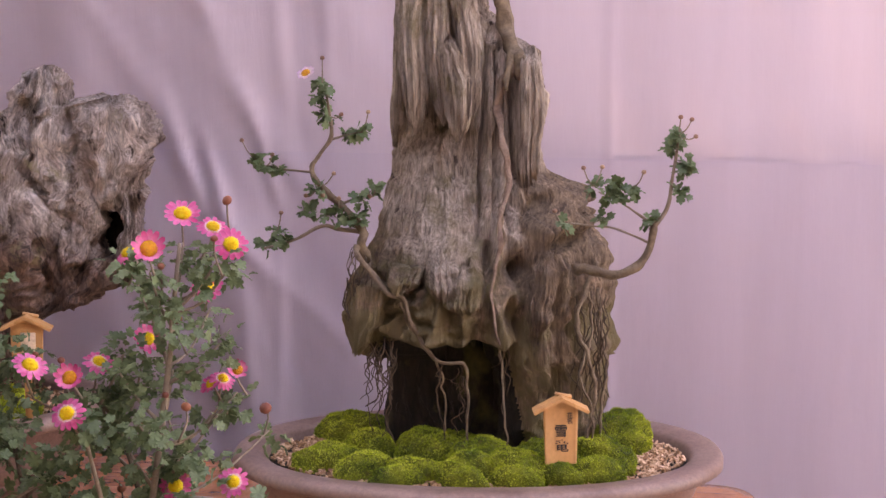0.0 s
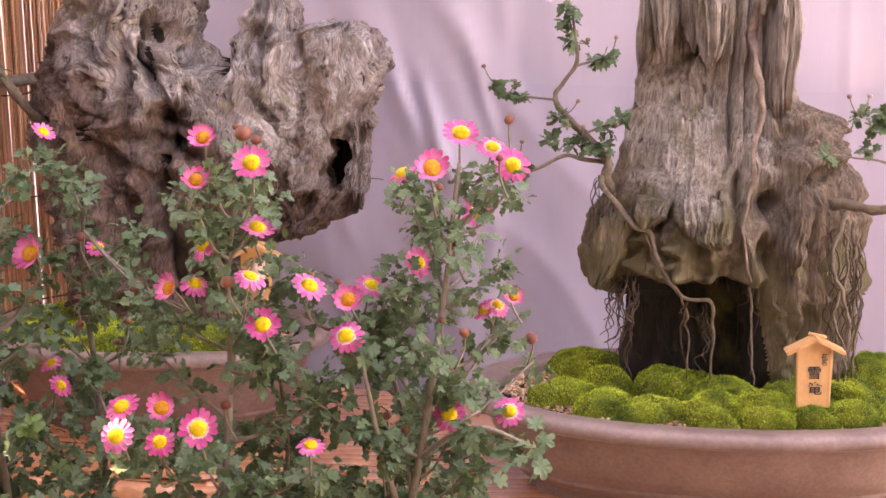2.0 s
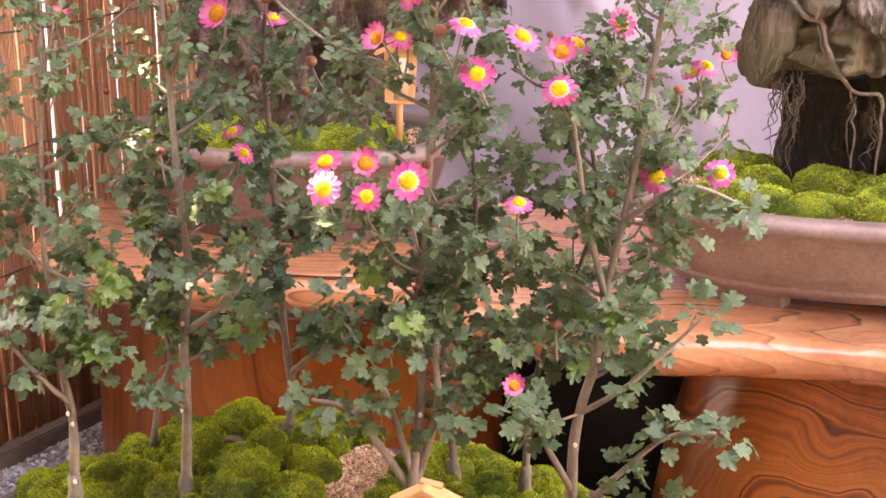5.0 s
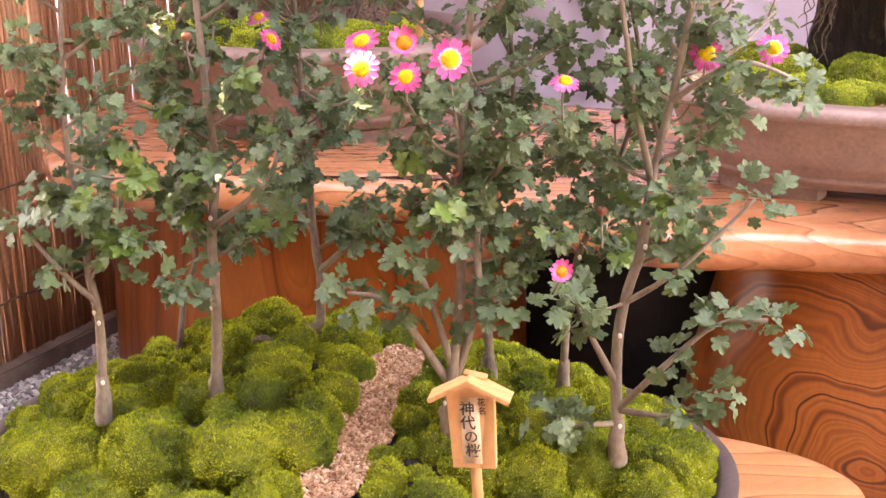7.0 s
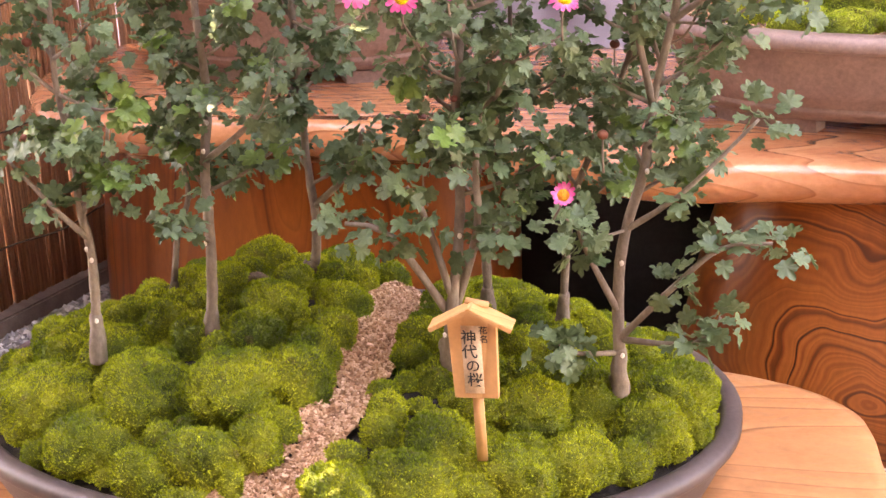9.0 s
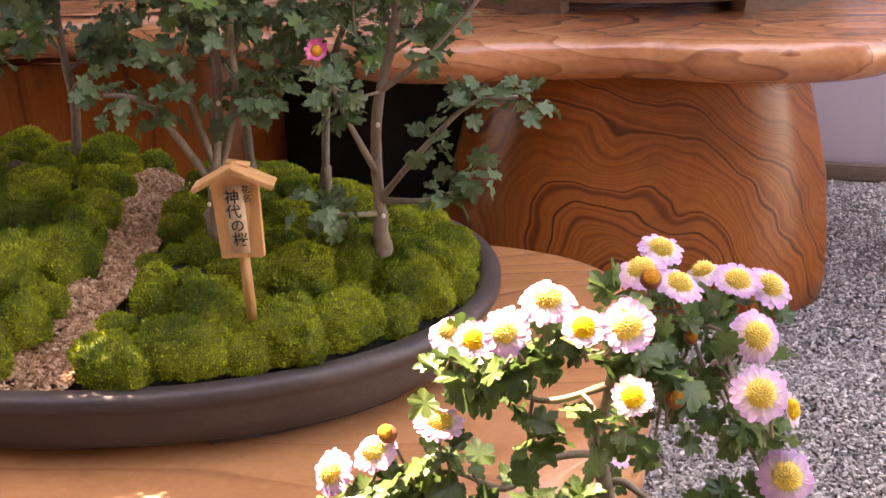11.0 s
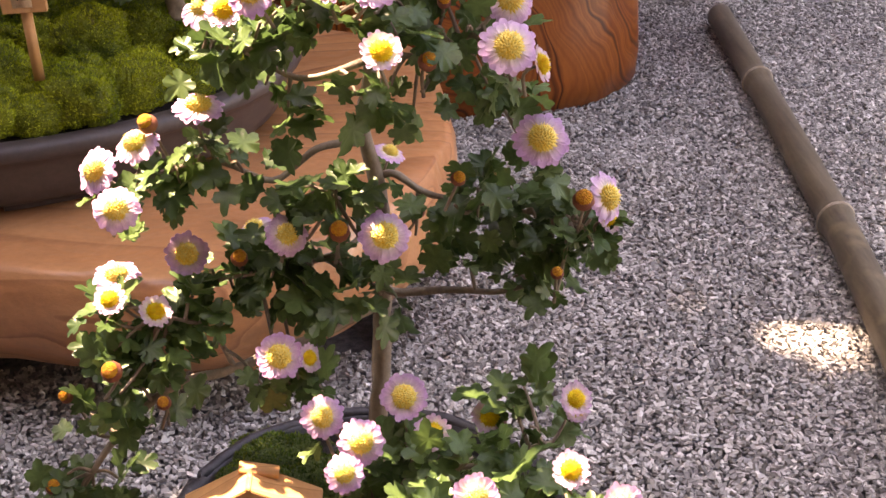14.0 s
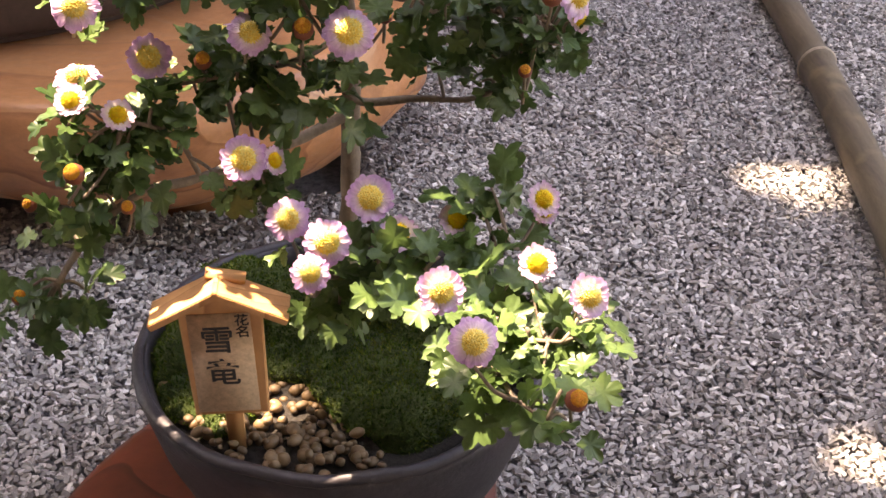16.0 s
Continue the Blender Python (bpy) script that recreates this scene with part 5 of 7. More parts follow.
def moss_thing(name, at, label, spots, base_z, seed, tips=None, body=None, per_area=430000, long=0.0029, lump=0.24):
    """A carpet of separate moss cushions. spots: x, y, half width, half depth, height."""
    t = thing(name, at, label, "moss")
    blades = []
    for i, (x, y, a, b, h) in enumerate(spots):
        bm = cushion(x, y, base_z(x, y), a, b, h, seed + i * 3.7, 0.6 * math.sin(seed + i * 2.3), lump)
        blades.append(fuzz(bm, per_area, long, int(seed) + i))
        part("cushion", bm, body or M_MOSS, t)
    tri = np.concatenate(blades).reshape(-1, 3)
    me = mesh_from("moss_fuzz", tri, np.arange(len(tri)).reshape(-1, 3).tolist(), tips or M_FUZZ, smooth=False)
    tagged(part("moss_fuzz", me, None, t, "fine upright moss tips"), kind="stuff")
    return t


def pebbles(name, spots, size, material, seed):
    """Small rounded stones."""
    rg = random.Random(seed)
    ball = bmesh.new()
    bmesh.ops.create_icosphere(ball, subdivisions=2, radius=1.0)
    ball.verts.ensure_lookup_table()
    unit = [v.co.copy() for v in ball.verts]
    tris = [tuple(v.index for v in f.verts) for f in ball.faces]
    ball.free()
    verts, faces = [], []
    for k, p in enumerate(spots):
        m = Matrix.Translation(p) @ pose(0, 0, 0, rg.uniform(-30, 30), rg.uniform(-30, 30), rg.uniform(0, 360)) @ Matrix.Diagonal((size * rg.uniform(0.7, 1.25), size * rg.uniform(0.6, 1.0), size * rg.uniform(0.5, 0.8), 1))
        base = len(verts)
        verts += [m @ (u * (1 + 0.22 * noise.noise(u * 1.3 + Vector((k * 3.1, 0, 0))))) for u in unit]
        faces += [tuple(base + i for i in t) for t in tris]
    return mesh_from(name, verts, faces, material)


def grit(name, label, region, count, size, zfun, material, seed):
    r = np.random.default_rng(seed)
    pts = []
    while len(pts) < count:
        x, y = r.uniform(region[0], region[1]), r.uniform(region[2], region[3])
        z = zfun(x, y)
        if z is not None:
            pts.append((x, y, z + r.uniform(-0.0005, 0.0012)))
    return tagged(new(name, chips(name, np.array(pts), size, material, 0.75, seed)), label, name, kind="stuff")


def disc_soil(name, c, a, b, z, label, bulge=0.0, power=2.0):
    rings = [oval(c[0], c[1], a * s, b * s, z + bulge * (1 - s * s), 64, power) for s in (1, 0.85, 0.65, 0.45, 0.25, 0.06)]
    return tagged(new(name, rings_mesh(name, rings, M_SOIL)), label, "soil", kind="stuff")


def in_oval(x, y, c, a, b):
    return ((x - c[0]) / a) ** 2 + ((y - c[1]) / b) ** 2 < 1


disc_soil("soil", POT1, 0.272, 0.136, 0.513, "soil in the wide oval pot", 0.006)
SP1 = [(-0.150, 1.665, 0.046, 0.030, 0.026), (-0.125, 1.775, 0.055, 0.035, 0.034), (-0.098, 1.705, 0.036, 0.030, 0.034), (-0.098, 1.625, 0.040, 0.026, 0.028), (-0.022, 1.69, 0.046, 0.036, 0.040), (-0.035, 1.615, 0.036, 0.024, 0.026), (-0.052, 1.590, 0.040, 0.018, 0.024), (0.022, 1.590, 0.044, 0.018, 0.028), (0.045, 1.665, 0.044, 0.034, 0.036), (0.035, 1.622, 0.036, 0.024, 0.034),
       (0.092, 1.622, 0.044, 0.030, 0.036), (0.130, 1.680, 0.042, 0.030, 0.038), (0.094, 1.590, 0.034, 0.016, 0.026), (0.146, 1.594, 0.030, 0.010, 0.026), (0.225, 1.735, 0.046, 0.040, 0.055), (0.198, 1.655, 0.046, 0.030, 0.042), (0.192, 1.612, 0.036, 0.020, 0.032), (0.150, 1.615, 0.032, 0.024, 0.034), (0.0, 1.75, 0.06, 0.04, 0.03)]
moss_thing("moss_cushions", (0.04, 1.68, 0.52), "bright green moss cushions round the foot of the stump", [(x, y, a * 1.0, b * 0.94, h * 0.88) for x, y, a, b, h in SP1], lambda x, y: 0.519, 1.0, M_FUZZ_LIGHT, M_MOSS_LIGHT, 560000, 0.0026, 0.16)
grit("grit", "pinkish granite grit in the oval pot", (-0.24, 0.32, 1.56, 1.85), 6000, 0.0024, lambda x, y: 0.5165 if in_oval(x, y, POT1, 0.268, 0.132) else None, M_GRIT, 21)

disc_soil("soil", POT2, 0.21, 0.12, 0.527, "soil in the second oval pot", 0.006)
SP2 = [(-0.90, 1.80, 0.05, 0.035, 0.028), (-0.84, 1.775, 0.055, 0.035, 0.026), (-0.77, 1.765, 0.055, 0.035, 0.028), (-0.71, 1.768, 0.05, 0.035, 0.030), (-0.655, 1.785, 0.05, 0.035, 0.028), (-0.61, 1.82, 0.035, 0.04, 0.022), (-0.66, 1.86, 0.05, 0.04, 0.03), (-0.90, 1.87, 0.04, 0.05, 0.03), (-0.80, 1.80, 0.05, 0.04, 0.036)]
moss_thing("moss_cushions", (-0.75, 1.8, 0.53), "yellow-green moss along the front of the second pot", SP2, lambda x, y: 0.533, 40.0, M_FUZZ_LIGHT, M_MOSS_LIGHT)
grit("grit", "pinkish grit in the second pot", (-0.98, -0.53, 1.74, 2.0), 2600, 0.0024, lambda x, y: 0.5305 if in_oval(x, y, POT2, 0.206, 0.116) else None, M_GRIT, 23)


PATH_LINE = [(0.93, -0.60), (0.986, -0.586), (1.024, -0.568), (1.061, -0.536), (1.108, -0.524), (1.155, -0.518), (1.206, -0.508), (1.269, -0.506), (1.37, -0.495), (1.5, -0.50)]


def path_x(y):
    """Middle of the grit path, from its mouth at the front edge to the far side."""
    for (y0, x0), (y1, x1) in zip(PATH_LINE, PATH_LINE[1:]):
        if y <= y1:
            return x0 + (x1 - x0) * max(0.0, (y - y0) / (y1 - y0))
    return PATH_LINE[-1][1]


def path_half(y):
    return 0.020 + 0.016 * min(1.0, max(0.0, (1.055 - y) / 0.04)) + 0.006 * bell(y, 1.155, 0.03)


def mound(x, y):
    """Height of the planted ground in the forest tray, with a sunken path through it."""
    e = ((x - TRAY[0]) / 0.372) ** 2 + ((y - TRAY[1]) / 0.25) ** 2
    h = 0.222 + 0.088 * max(0.0, 1 - e) ** 0.75
    if e < 1:
        h += 0.030 * bell(x, -0.65, 0.13) * bell(y, 1.28, 0.10)
    return h - 0.022 * bell(x, path_x(y), path_half(y) + 0.004) * (1.0 if e < 1 else 0)


verts, faces = [], []
for i in range(31):
    for k in range(96):
        w, s = 2 * math.pi * k / 96, i / 30 * 0.985
        x, y = TRAY[0] + 0.374 * s * math.cos(w), TRAY[1] + 0.252 * s * math.sin(w)
        verts.append((x, y, mound(x, y) - 0.004))
for i in range(30):
    for k in range(96):
        j = (k + 1) % 96
        faces.append((i * 96 + k, i * 96 + j, (i + 1) * 96 + j, (i + 1) * 96 + k))
tagged(new("soil", mesh_from("soil", verts, faces, M_SOIL)), "mounded dark soil in the forest tray", "soil", kind="stuff")
# large cushions on the near slope: x, y, half width, half depth, height
BANK_LEFT = [(-0.822, 1.112, 0.061, 0.051, 0.04), (-0.717, 1.103, 0.044, 0.056, 0.04), (-0.758, 1.043, 0.046, 0.035, 0.034), (-0.625, 1.092, 0.051, 0.047, 0.04), (-0.572, 1.042, 0.034, 0.031, 0.031), (-0.623, 1.024, 0.042, 0.027, 0.029), (-0.692, 1.014, 0.031, 0.023, 0.026), (-0.569, 1.113, 0.036, 0.039, 0.034), (-0.688, 1.171, 0.026, 0.027, 0.028), (-0.626, 1.173, 0.029, 0.027, 0.029), (-0.772, 1.234, 0.034, 0.02, 0.025), (-0.618, 1.211, 0.04, 0.027, 0.029), (-0.539, 1.15, 0.028, 0.028, 0.03), (-0.61, 1.257, 0.022, 0.019, 0.024)]
BANK_REAR = [(-0.663, 1.283, 0.025, 0.015, 0.021), (-0.84, 1.232, 0.032, 0.019, 0.024), (-0.543, 1.233, 0.03, 0.021, 0.025), (-0.536, 1.186, 0.021, 0.027, 0.025), (-0.591, 1.011, 0.034, 0.021, 0.025), (-0.885, 1.157, 0.019, 0.017, 0.023), (-0.69, 1.216, 0.024, 0.016, 0.022), (-0.554, 1.058, 0.016, 0.015, 0.021), (-0.353, 1.112, 0.035, 0.038, 0.034), (-0.309, 1.152, 0.036, 0.041, 0.034), (-0.252, 1.136, 0.037, 0.037, 0.035), (-0.24, 1.189, 0.035, 0.024, 0.027), (-0.209, 1.225, 0.04, 0.03, 0.03), (-0.306, 1.079, 0.036, 0.023, 0.026), (-0.357, 1.06, 0.028, 0.023, 0.026)]
BANK_RIGHT = [(-0.43, 1.055, 0.03, 0.038, 0.031), (-0.37, 1.193, 0.035, 0.024, 0.027), (-0.19, 1.166, 0.019, 0.022, 0.024), (-0.446, 1.129, 0.017, 0.019, 0.022), (-0.21, 1.126, 0.036, 0.021, 0.025), (-0.377, 1.283, 0.024, 0.015, 0.021), (-0.262, 1.27, 0.024, 0.015, 0.021), (-0.29, 1.242, 0.018, 0.018, 0.023), (-0.266, 1.09, 0.022, 0.021, 0.025), (-0.507, 0.976, 0.04, 0.027, 0.029), (-0.432, 0.988, 0.048, 0.033, 0.033), (-0.372, 0.997, 0.031, 0.021, 0.025), (-0.352, 1.028, 0.051, 0.034, 0.033), (-0.285, 1.042, 0.043, 0.031, 0.031), (-0.397, 1.031, 0.016, 0.012, 0.02)]
SP3 = []
for x, y, a, b, h in BANK_LEFT + BANK_REAR + BANK_RIGHT:
    while not in_oval(x, y, TRAY, 0.372 - a * 0.92, 0.248 - b * 0.92):
        x, y = TRAY[0] + (x - TRAY[0]) * 0.99, TRAY[1] + (y - TRAY[1]) * 0.99
        a, b, h = a * 0.995, b * 0.995, h * 0.995
    near = path_half(y) + a * 0.88 - abs(x - path_x(y))
    if near > 0:
        side = 1 if x > path_x(y) else -1
        x, a = x + side * min(near, 0.022), a - max(0.0, near - 0.022) * 0.8
        if a < 0.008:
            continue
    SP3.append((x, y, a, b, h))
random.seed(5)
tries = 0
while len(SP3) < 150 and tries < 14000:
    tries += 1
    x, y = random.uniform(-0.93, -0.175), random.uniform(0.955, 1.47)
    a = random.choice((0.020, 0.026, 0.032, 0.040)) * random.uniform(0.85, 1.15)
    if not in_oval(x, y, TRAY, 0.374 - a * 0.62, 0.250 - a * 0.62) or abs(x - path_x(y)) < path_half(y) + a * 0.85:
        continue
    if all((x - q[0]) ** 2 + ((y - q[1]) * q[2] / q[3]) ** 2 > (0.80 * (a + q[2])) ** 2 for q in SP3):
        SP3.append((x, y, a, a * random.uniform(0.7, 1.1), a * random.uniform(0.7, 0.95) + 0.005))
tries = 0
while len(SP3) < 240 and tries < 12000:
    tries += 1
    x, y = random.uniform(-0.93, -0.175), random.uniform(0.96, 1.30)
    a = random.uniform(0.011, 0.019)
    if in_oval(x, y, TRAY, 0.370 - a * 0.6, 0.246 - a * 0.6) and abs(x - path_x(y)) > path_half(y) + a * 0.8:
        if all((x - q[0]) ** 2 + ((y - q[1]) * q[2] / q[3]) ** 2 > (0.74 * (a + q[2])) ** 2 for q in SP3):
            SP3.append((x, y, a, a * random.uniform(0.8, 1.1), a * random.uniform(0.5, 0.8)))
moss_thing("moss_cushions", (-0.55, 1.2, 0.23), "rounded green moss cushions covering the mound in the tray", SP3, lambda x, y: mound(x, y) - 0.002, 80.0, per_area=480000, long=0.0029, lump=0.15)
grit("grit", "pinkish granite grit path winding between moss cushions", (-0.72, -0.36, 0.96, 1.47), 8500, 0.0024, lambda x, y: mound(x, y) + 0.005 if in_oval(x, y, TRAY, 0.358, 0.238) and abs(x - path_x(y)) < path_half(y) + 0.008 else None, M_GRIT, 29)

disc_soil("soil", SPOT, 0.121, 0.121, 0.115, "dark soil in the round pot", 0.008)
SP4 = [(-0.222, 0.545, 0.026, 0.04, 0.014), (-0.205, 0.63, 0.04, 0.04, 0.018), (-0.15, 0.585, 0.045, 0.04, 0.016), (-0.095, 0.55, 0.062, 0.05, 0.020), (-0.22, 0.60, 0.035, 0.05, 0.022), (-0.072, 0.60, 0.042, 0.05, 0.026), (-0.13, 0.63, 0.07, 0.045, 0.022), (-0.195, 0.665, 0.04, 0.03, 0.02), (-0.098, 0.515, 0.036, 0.03, 0.020)]
moss_thing("moss_cushions", (-0.12, 0.57, 0.12), "dark green moss filling the round pot", SP4, lambda x, y: 0.118, 140.0, M_FUZZ_DARK, M_MOSS_DARK, 500000, 0.0026)
rg = random.Random(31)
stones = []
while len(stones) < 290:
    x, y = rg.uniform(-0.26, -0.09), rg.uniform(0.46, 0.60)
    if in_oval(x, y, SPOT, 0.115, 0.115) and x < -0.145 + 0.5 * (0.53 - y):
        stones.append((x, y, 0.121 + rg.uniform(0, 0.005)))
bed = thing("pebble_bed", (-0.18, 0.53, 0.118), "small rounded brown pebbles beside moss in the round pot", "pebbles")
SHAPES = [pebbles("pebble", [(0, 0, 0)], 0.0047, M_PEBBLE, 40 + k) for k in range(8)]
for k, p in enumerate(stones):
    part("pebble", SHAPES[k % 8], None, bed, m=Matrix.Translation((p[0], p[1], p[2] - 0.001)) @ pose(0, 0, 0, rg.uniform(-25, 25), rg.uniform(-25, 25), rg.uniform(0, 360)) @ Matrix.Scale(rg.uniform(0.6, 1.15), 4))

# ---- leaves and flowers ----
def leaf_mesh(name, material, size, seed):
    """A broad chrysanthemum leaf with five scalloped lobes, stalk at the origin, tip along +y, face along +z."""
    r = random.Random(seed)
    fold, droop = r.uniform(0.08, 0.40), r.uniform(0.10, 0.45)
    lobes = [(0.0, 1.0), (1.05, 0.9), (-1.05, 0.9), (2.05, 0.72), (-2.05, 0.72)]
    lobes = [(a + r.uniform(-0.1, 0.1), h * r.uniform(0.85, 1.1)) for a, h in lobes]
    outline = [(a + d, 0.30 + h * g) for a, h in lobes for d, g in ((-0.37, 0.130), (-0.25, 0.185), (-0.12, 0.190), (0.0, 0.240), (0.12, 0.190), (0.25, 0.185), (0.37, 0.130))]
    outline += [(0.53, 0.325), (-0.53, 0.325), (1.55, 0.31), (-1.55, 0.31), (2.75, 0.30), (-2.75, 0.30), (3.14, 0.40)]
    outline.sort()
    verts, faces = [], []

    def put(x, y):
        z = fold * abs(x) - droop * (y * y + 0.5 * x * x) + 0.045 * math.sin(13 * x + 7 * y + seed) + 0.03 * math.sin(17 * y - 9 * x + seed)
        verts.append((size * x, size * y, size * z))

    put(0, 0.42)
    for k, (w, rad) in enumerate(outline):
        rad *= r.uniform(0.95, 1.05)
        put(rad * math.sin(w) * 1.02, 0.42 + rad * math.cos(w) * 1.08)
    n = len(outline)
    for k in range(n):
        faces.append((0, 1 + (k + 1) % n, 1 + k))
    return mesh_from(name, verts, faces, material)


def petals_mesh(name, material, radius, inner, count, width, curl, seed, layers=1):
    r = random.Random(seed)
    verts, faces = [], []
    for layer in range(layers):
        for k in range(count):
            w = 2 * math.pi * (k + 0.5 * layer) / count + r.uniform(-0.07, 0.07)
            long = radius * r.uniform(0.9, 1.06) * (1 - 0.1 * layer)
            d, s = Vector((math.cos(w), math.sin(w), 0)), Vector((-math.sin(w), math.cos(w), 0))
            up0 = r.uniform(-0.06, 0.06)
            b = len(verts)
            for u, half in ((0.0, 0.45), (0.35, 0.85), (0.7, 1.0), (0.9, 0.8), (1.0, 0.35)):
                q = d * (inner + (long - inner) * u) + Vector((0, 0, radius * (curl * u * u + up0 * u + 0.05 * layer)))
                hw = width * half
                verts += [q - s * hw + Vector((0, 0, hw * 0.25)), q, q + s * hw + Vector((0, 0, hw * 0.25))]
            for j in range(4):
                for e in (0, 1):
                    a = b + j * 3 + e
                    faces.append((a, a + 1, a + 4, a + 3))
    return mesh_from(name, verts, faces, material)


def disc_mesh(name, material, radius, height, seed):
    """A domed cushion of tiny florets."""
    bm = bmesh.new()
    bmesh.ops.create_uvsphere(bm, u_segments=22, v_segments=12, radius=1)
    bmesh.ops.delete(bm, geom=[v for v in bm.verts if v.co.z < -0.3], context="VERTS")
    for i, v in enumerate(bm.verts):
        k = 1 + 0.10 * math.sin(i * 2.4 + seed) * (1 if v.co.z < 0.96 else 0)
        v.co = Vector((v.co.x * radius * k, v.co.y * radius * k, v.co.z * height * k))
    me = bpy.data.meshes.new(name)
    bm.to_mesh(me)
    bm.free()
    me.materials.append(material)
    me.polygons.foreach_set("use_smooth", [True] * len(me.polygons))
    return me


def floret_disc(name, material, radius, height, seed):
    """A high dome set with pointed florets in a spiral."""
    r = random.Random(seed)
    verts, faces = [], []
    n = 110
    for k in range(n):
        u = (k + 0.5) / n
        w = k * 2.39996
        polar = math.acos(1 - u * 1.12)
        d = Vector((math.sin(polar) * math.cos(w), math.sin(polar) * math.sin(w), math.cos(polar)))
        p = Vector((d.x * radius, d.y * radius, d.z * height))
        long = 0.0027 * r.uniform(0.7, 1.2)
        a = d.cross(Vector((0.2, 0.3, 1))).normalized()
        b = d.cross(a)
        base = len(verts)
        for q in range(4):
            t = q * math.pi / 2
            verts.append(p * 0.84 + (a * math.cos(t) + b * math.sin(t)) * 0.00115)
        verts.append(p * 0.84 + d * long)
        faces += [(base + q, base + (q + 1) % 4, base + 4) for q in range(4)]
    base = len(verts)
    for j in range(5):
        for k in range(12):
            polar = 1.9 * (1 - j / 5)
            w = 2 * math.pi * k / 12
            verts.append(Vector((math.sin(polar) * math.cos(w) * radius, math.sin(polar) * math.sin(w) * radius, math.cos(polar) * height)) * 0.86)
    verts.append(Vector((0, 0, height * 0.86)))
    for j in range(4):
        for k in range(12):
            faces.append((base + j * 12 + k, base + j * 12 + (k + 1) % 12, base + j * 12 + 12 + (k + 1) % 12, base + j * 12 + 12 + k))
    faces += [(base + 48 + k, base + 48 + (k + 1) % 12, base + 60) for k in range(12)]
    return mesh_from(name, verts, faces, material)


def bud_mesh(name, material, radius):
    bm = bmesh.new()
    bmesh.ops.create_uvsphere(bm, u_segments=10, v_segments=8, radius=radius)
    for v in bm.verts:
        v.co.z *= 0.85
        w = math.atan2(v.co.y, v.co.x)
        v.co.x *= 1 + 0.08 * math.cos(5 * w)
        v.co.y *= 1 + 0.08 * math.cos(5 * w)
    me = bpy.data.meshes.new(name)
    bm.to_mesh(me)
    bm.free()
    me.materials.append(material)
    me.polygons.foreach_set("use_smooth", [True] * len(me.polygons))
    return me


LEAVES = [leaf_mesh("leaf", M_LEAF, 0.0182, k) for k in range(7)]
LEAVES_NEW = [leaf_mesh("leaf", M_LEAF_NEW, 0.024, 10 + k) for k in range(3)]
LEAVES_DARK = [leaf_mesh("leaf", M_LEAF_DARK, 0.0225, 20 + k) for k in range(7)]
LEAVES_TINY = [leaf_mesh("leaf", M_LEAF, 0.0165, 30 + k) for k in range(4)]
PINK_PETALS = [petals_mesh("petals", M_PINK, 0.0155, 0.004, 15, 0.0024, c, 40 + k, 1) for k, c in enumerate((-0.05, 0.12, -0.2))]
PINK_BASE = petals_mesh("petal_bases", M_PINK_PALE, 0.0085, 0.004, 15, 0.0016, 0.02, 47)
PINK_DISC = floret_disc("disc", M_YELLOW, 0.0058, 0.0032, 1)
YOUNG_PETALS = petals_mesh("petals", M_PINK, 0.011, 0.003, 13, 0.0021, 0.5, 52)
YOUNG_DISC = disc_mesh("disc", M_ORANGE, 0.0055, 0.0038, 2)
WHITE_PETALS = [petals_mesh("petals", M_WHITE, 0.0138, 0.005, 20, 0.0022, c, 60 + k, 2) for k, c in enumerate((-0.10, 0.06, -0.24))]
WHITE_DISC = floret_disc("disc", M_YELLOW_PALE, 0.0062, 0.0050, 3)
WHITE_YOUNG = petals_mesh("petals", M_WHITE, 0.0112, 0.004, 17, 0.0017, 0.12, 66, 2)
WHITE_YOUNG_DISC = floret_disc("disc", M_YELLOW, 0.0048, 0.0036, 4)
BUD = bud_mesh("bud", M_BUD, 0.0048)
BUD_SMALL = bud_mesh("bud", M_BUD, 0.0034)
BUD_PALE = bud_mesh("bud", M_BUD_PALE, 0.0031)


def facing(p, normal, spin):
    n = Vector(normal).normalized()
    return Matrix.Translation(p) @ n.to_track_quat("Z", "Y").to_matrix().to_4x4() @ Matrix.Rotation(spin, 4, "Z")


def leaf_at(plant, p, towards, meshes, r, scale=1.0):
    """Lays a leaf at p: its tip points along towards, its face looks mostly up."""
    y = Vector(towards).normalized()
    up = Vector((r.gauss(0, 0.45), r.gauss(-0.25, 0.45), 1.0))
    x = y.cross(up)
    if x.length < 1e-4:
        x = Vector((1, 0, 0))
    x.normalize()
    z = x.cross(y)
    m = Matrix((x, y, z)).transposed().to_4x4()
    s = scale * r.uniform(0.65, 1.2)
    if meshes is LEAVES:
        s *= 1.08 - 0.34 * min(1.0, max(0.0, (p.z - 0.50) / 0.30))
    LEAF_LIST.setdefault(plant.name, []).append((r.choice(meshes), Matrix.Translation(p) @ m @ Matrix.Scale(s, 4)))


LEAF_LIST = {}


def hang_leaves(plant):
    """The leaves nearest the front as parts of their own, those behind them joined."""
    todo = sorted(LEAF_LIST.pop(plant.name, []), key=lambda q: (q[0].materials[0] is not M_LEAF_NEW, q[1].translation.y))
    for me, m in todo[:300]:
        part("leaf", me, None, plant, m=m)
    verts, faces = [], []
    for me, m in todo[300:]:
        base = len(verts)
        verts += [m @ v.co for v in me.vertices]
        faces += [tuple(base + i for i in q.vertices) for q in me.polygons]
    if verts:
        tagged(part("rear_leaves", mesh_from("rear_leaves", verts, faces, todo[-1][0].materials[0]), None, plant), kind="stuff")


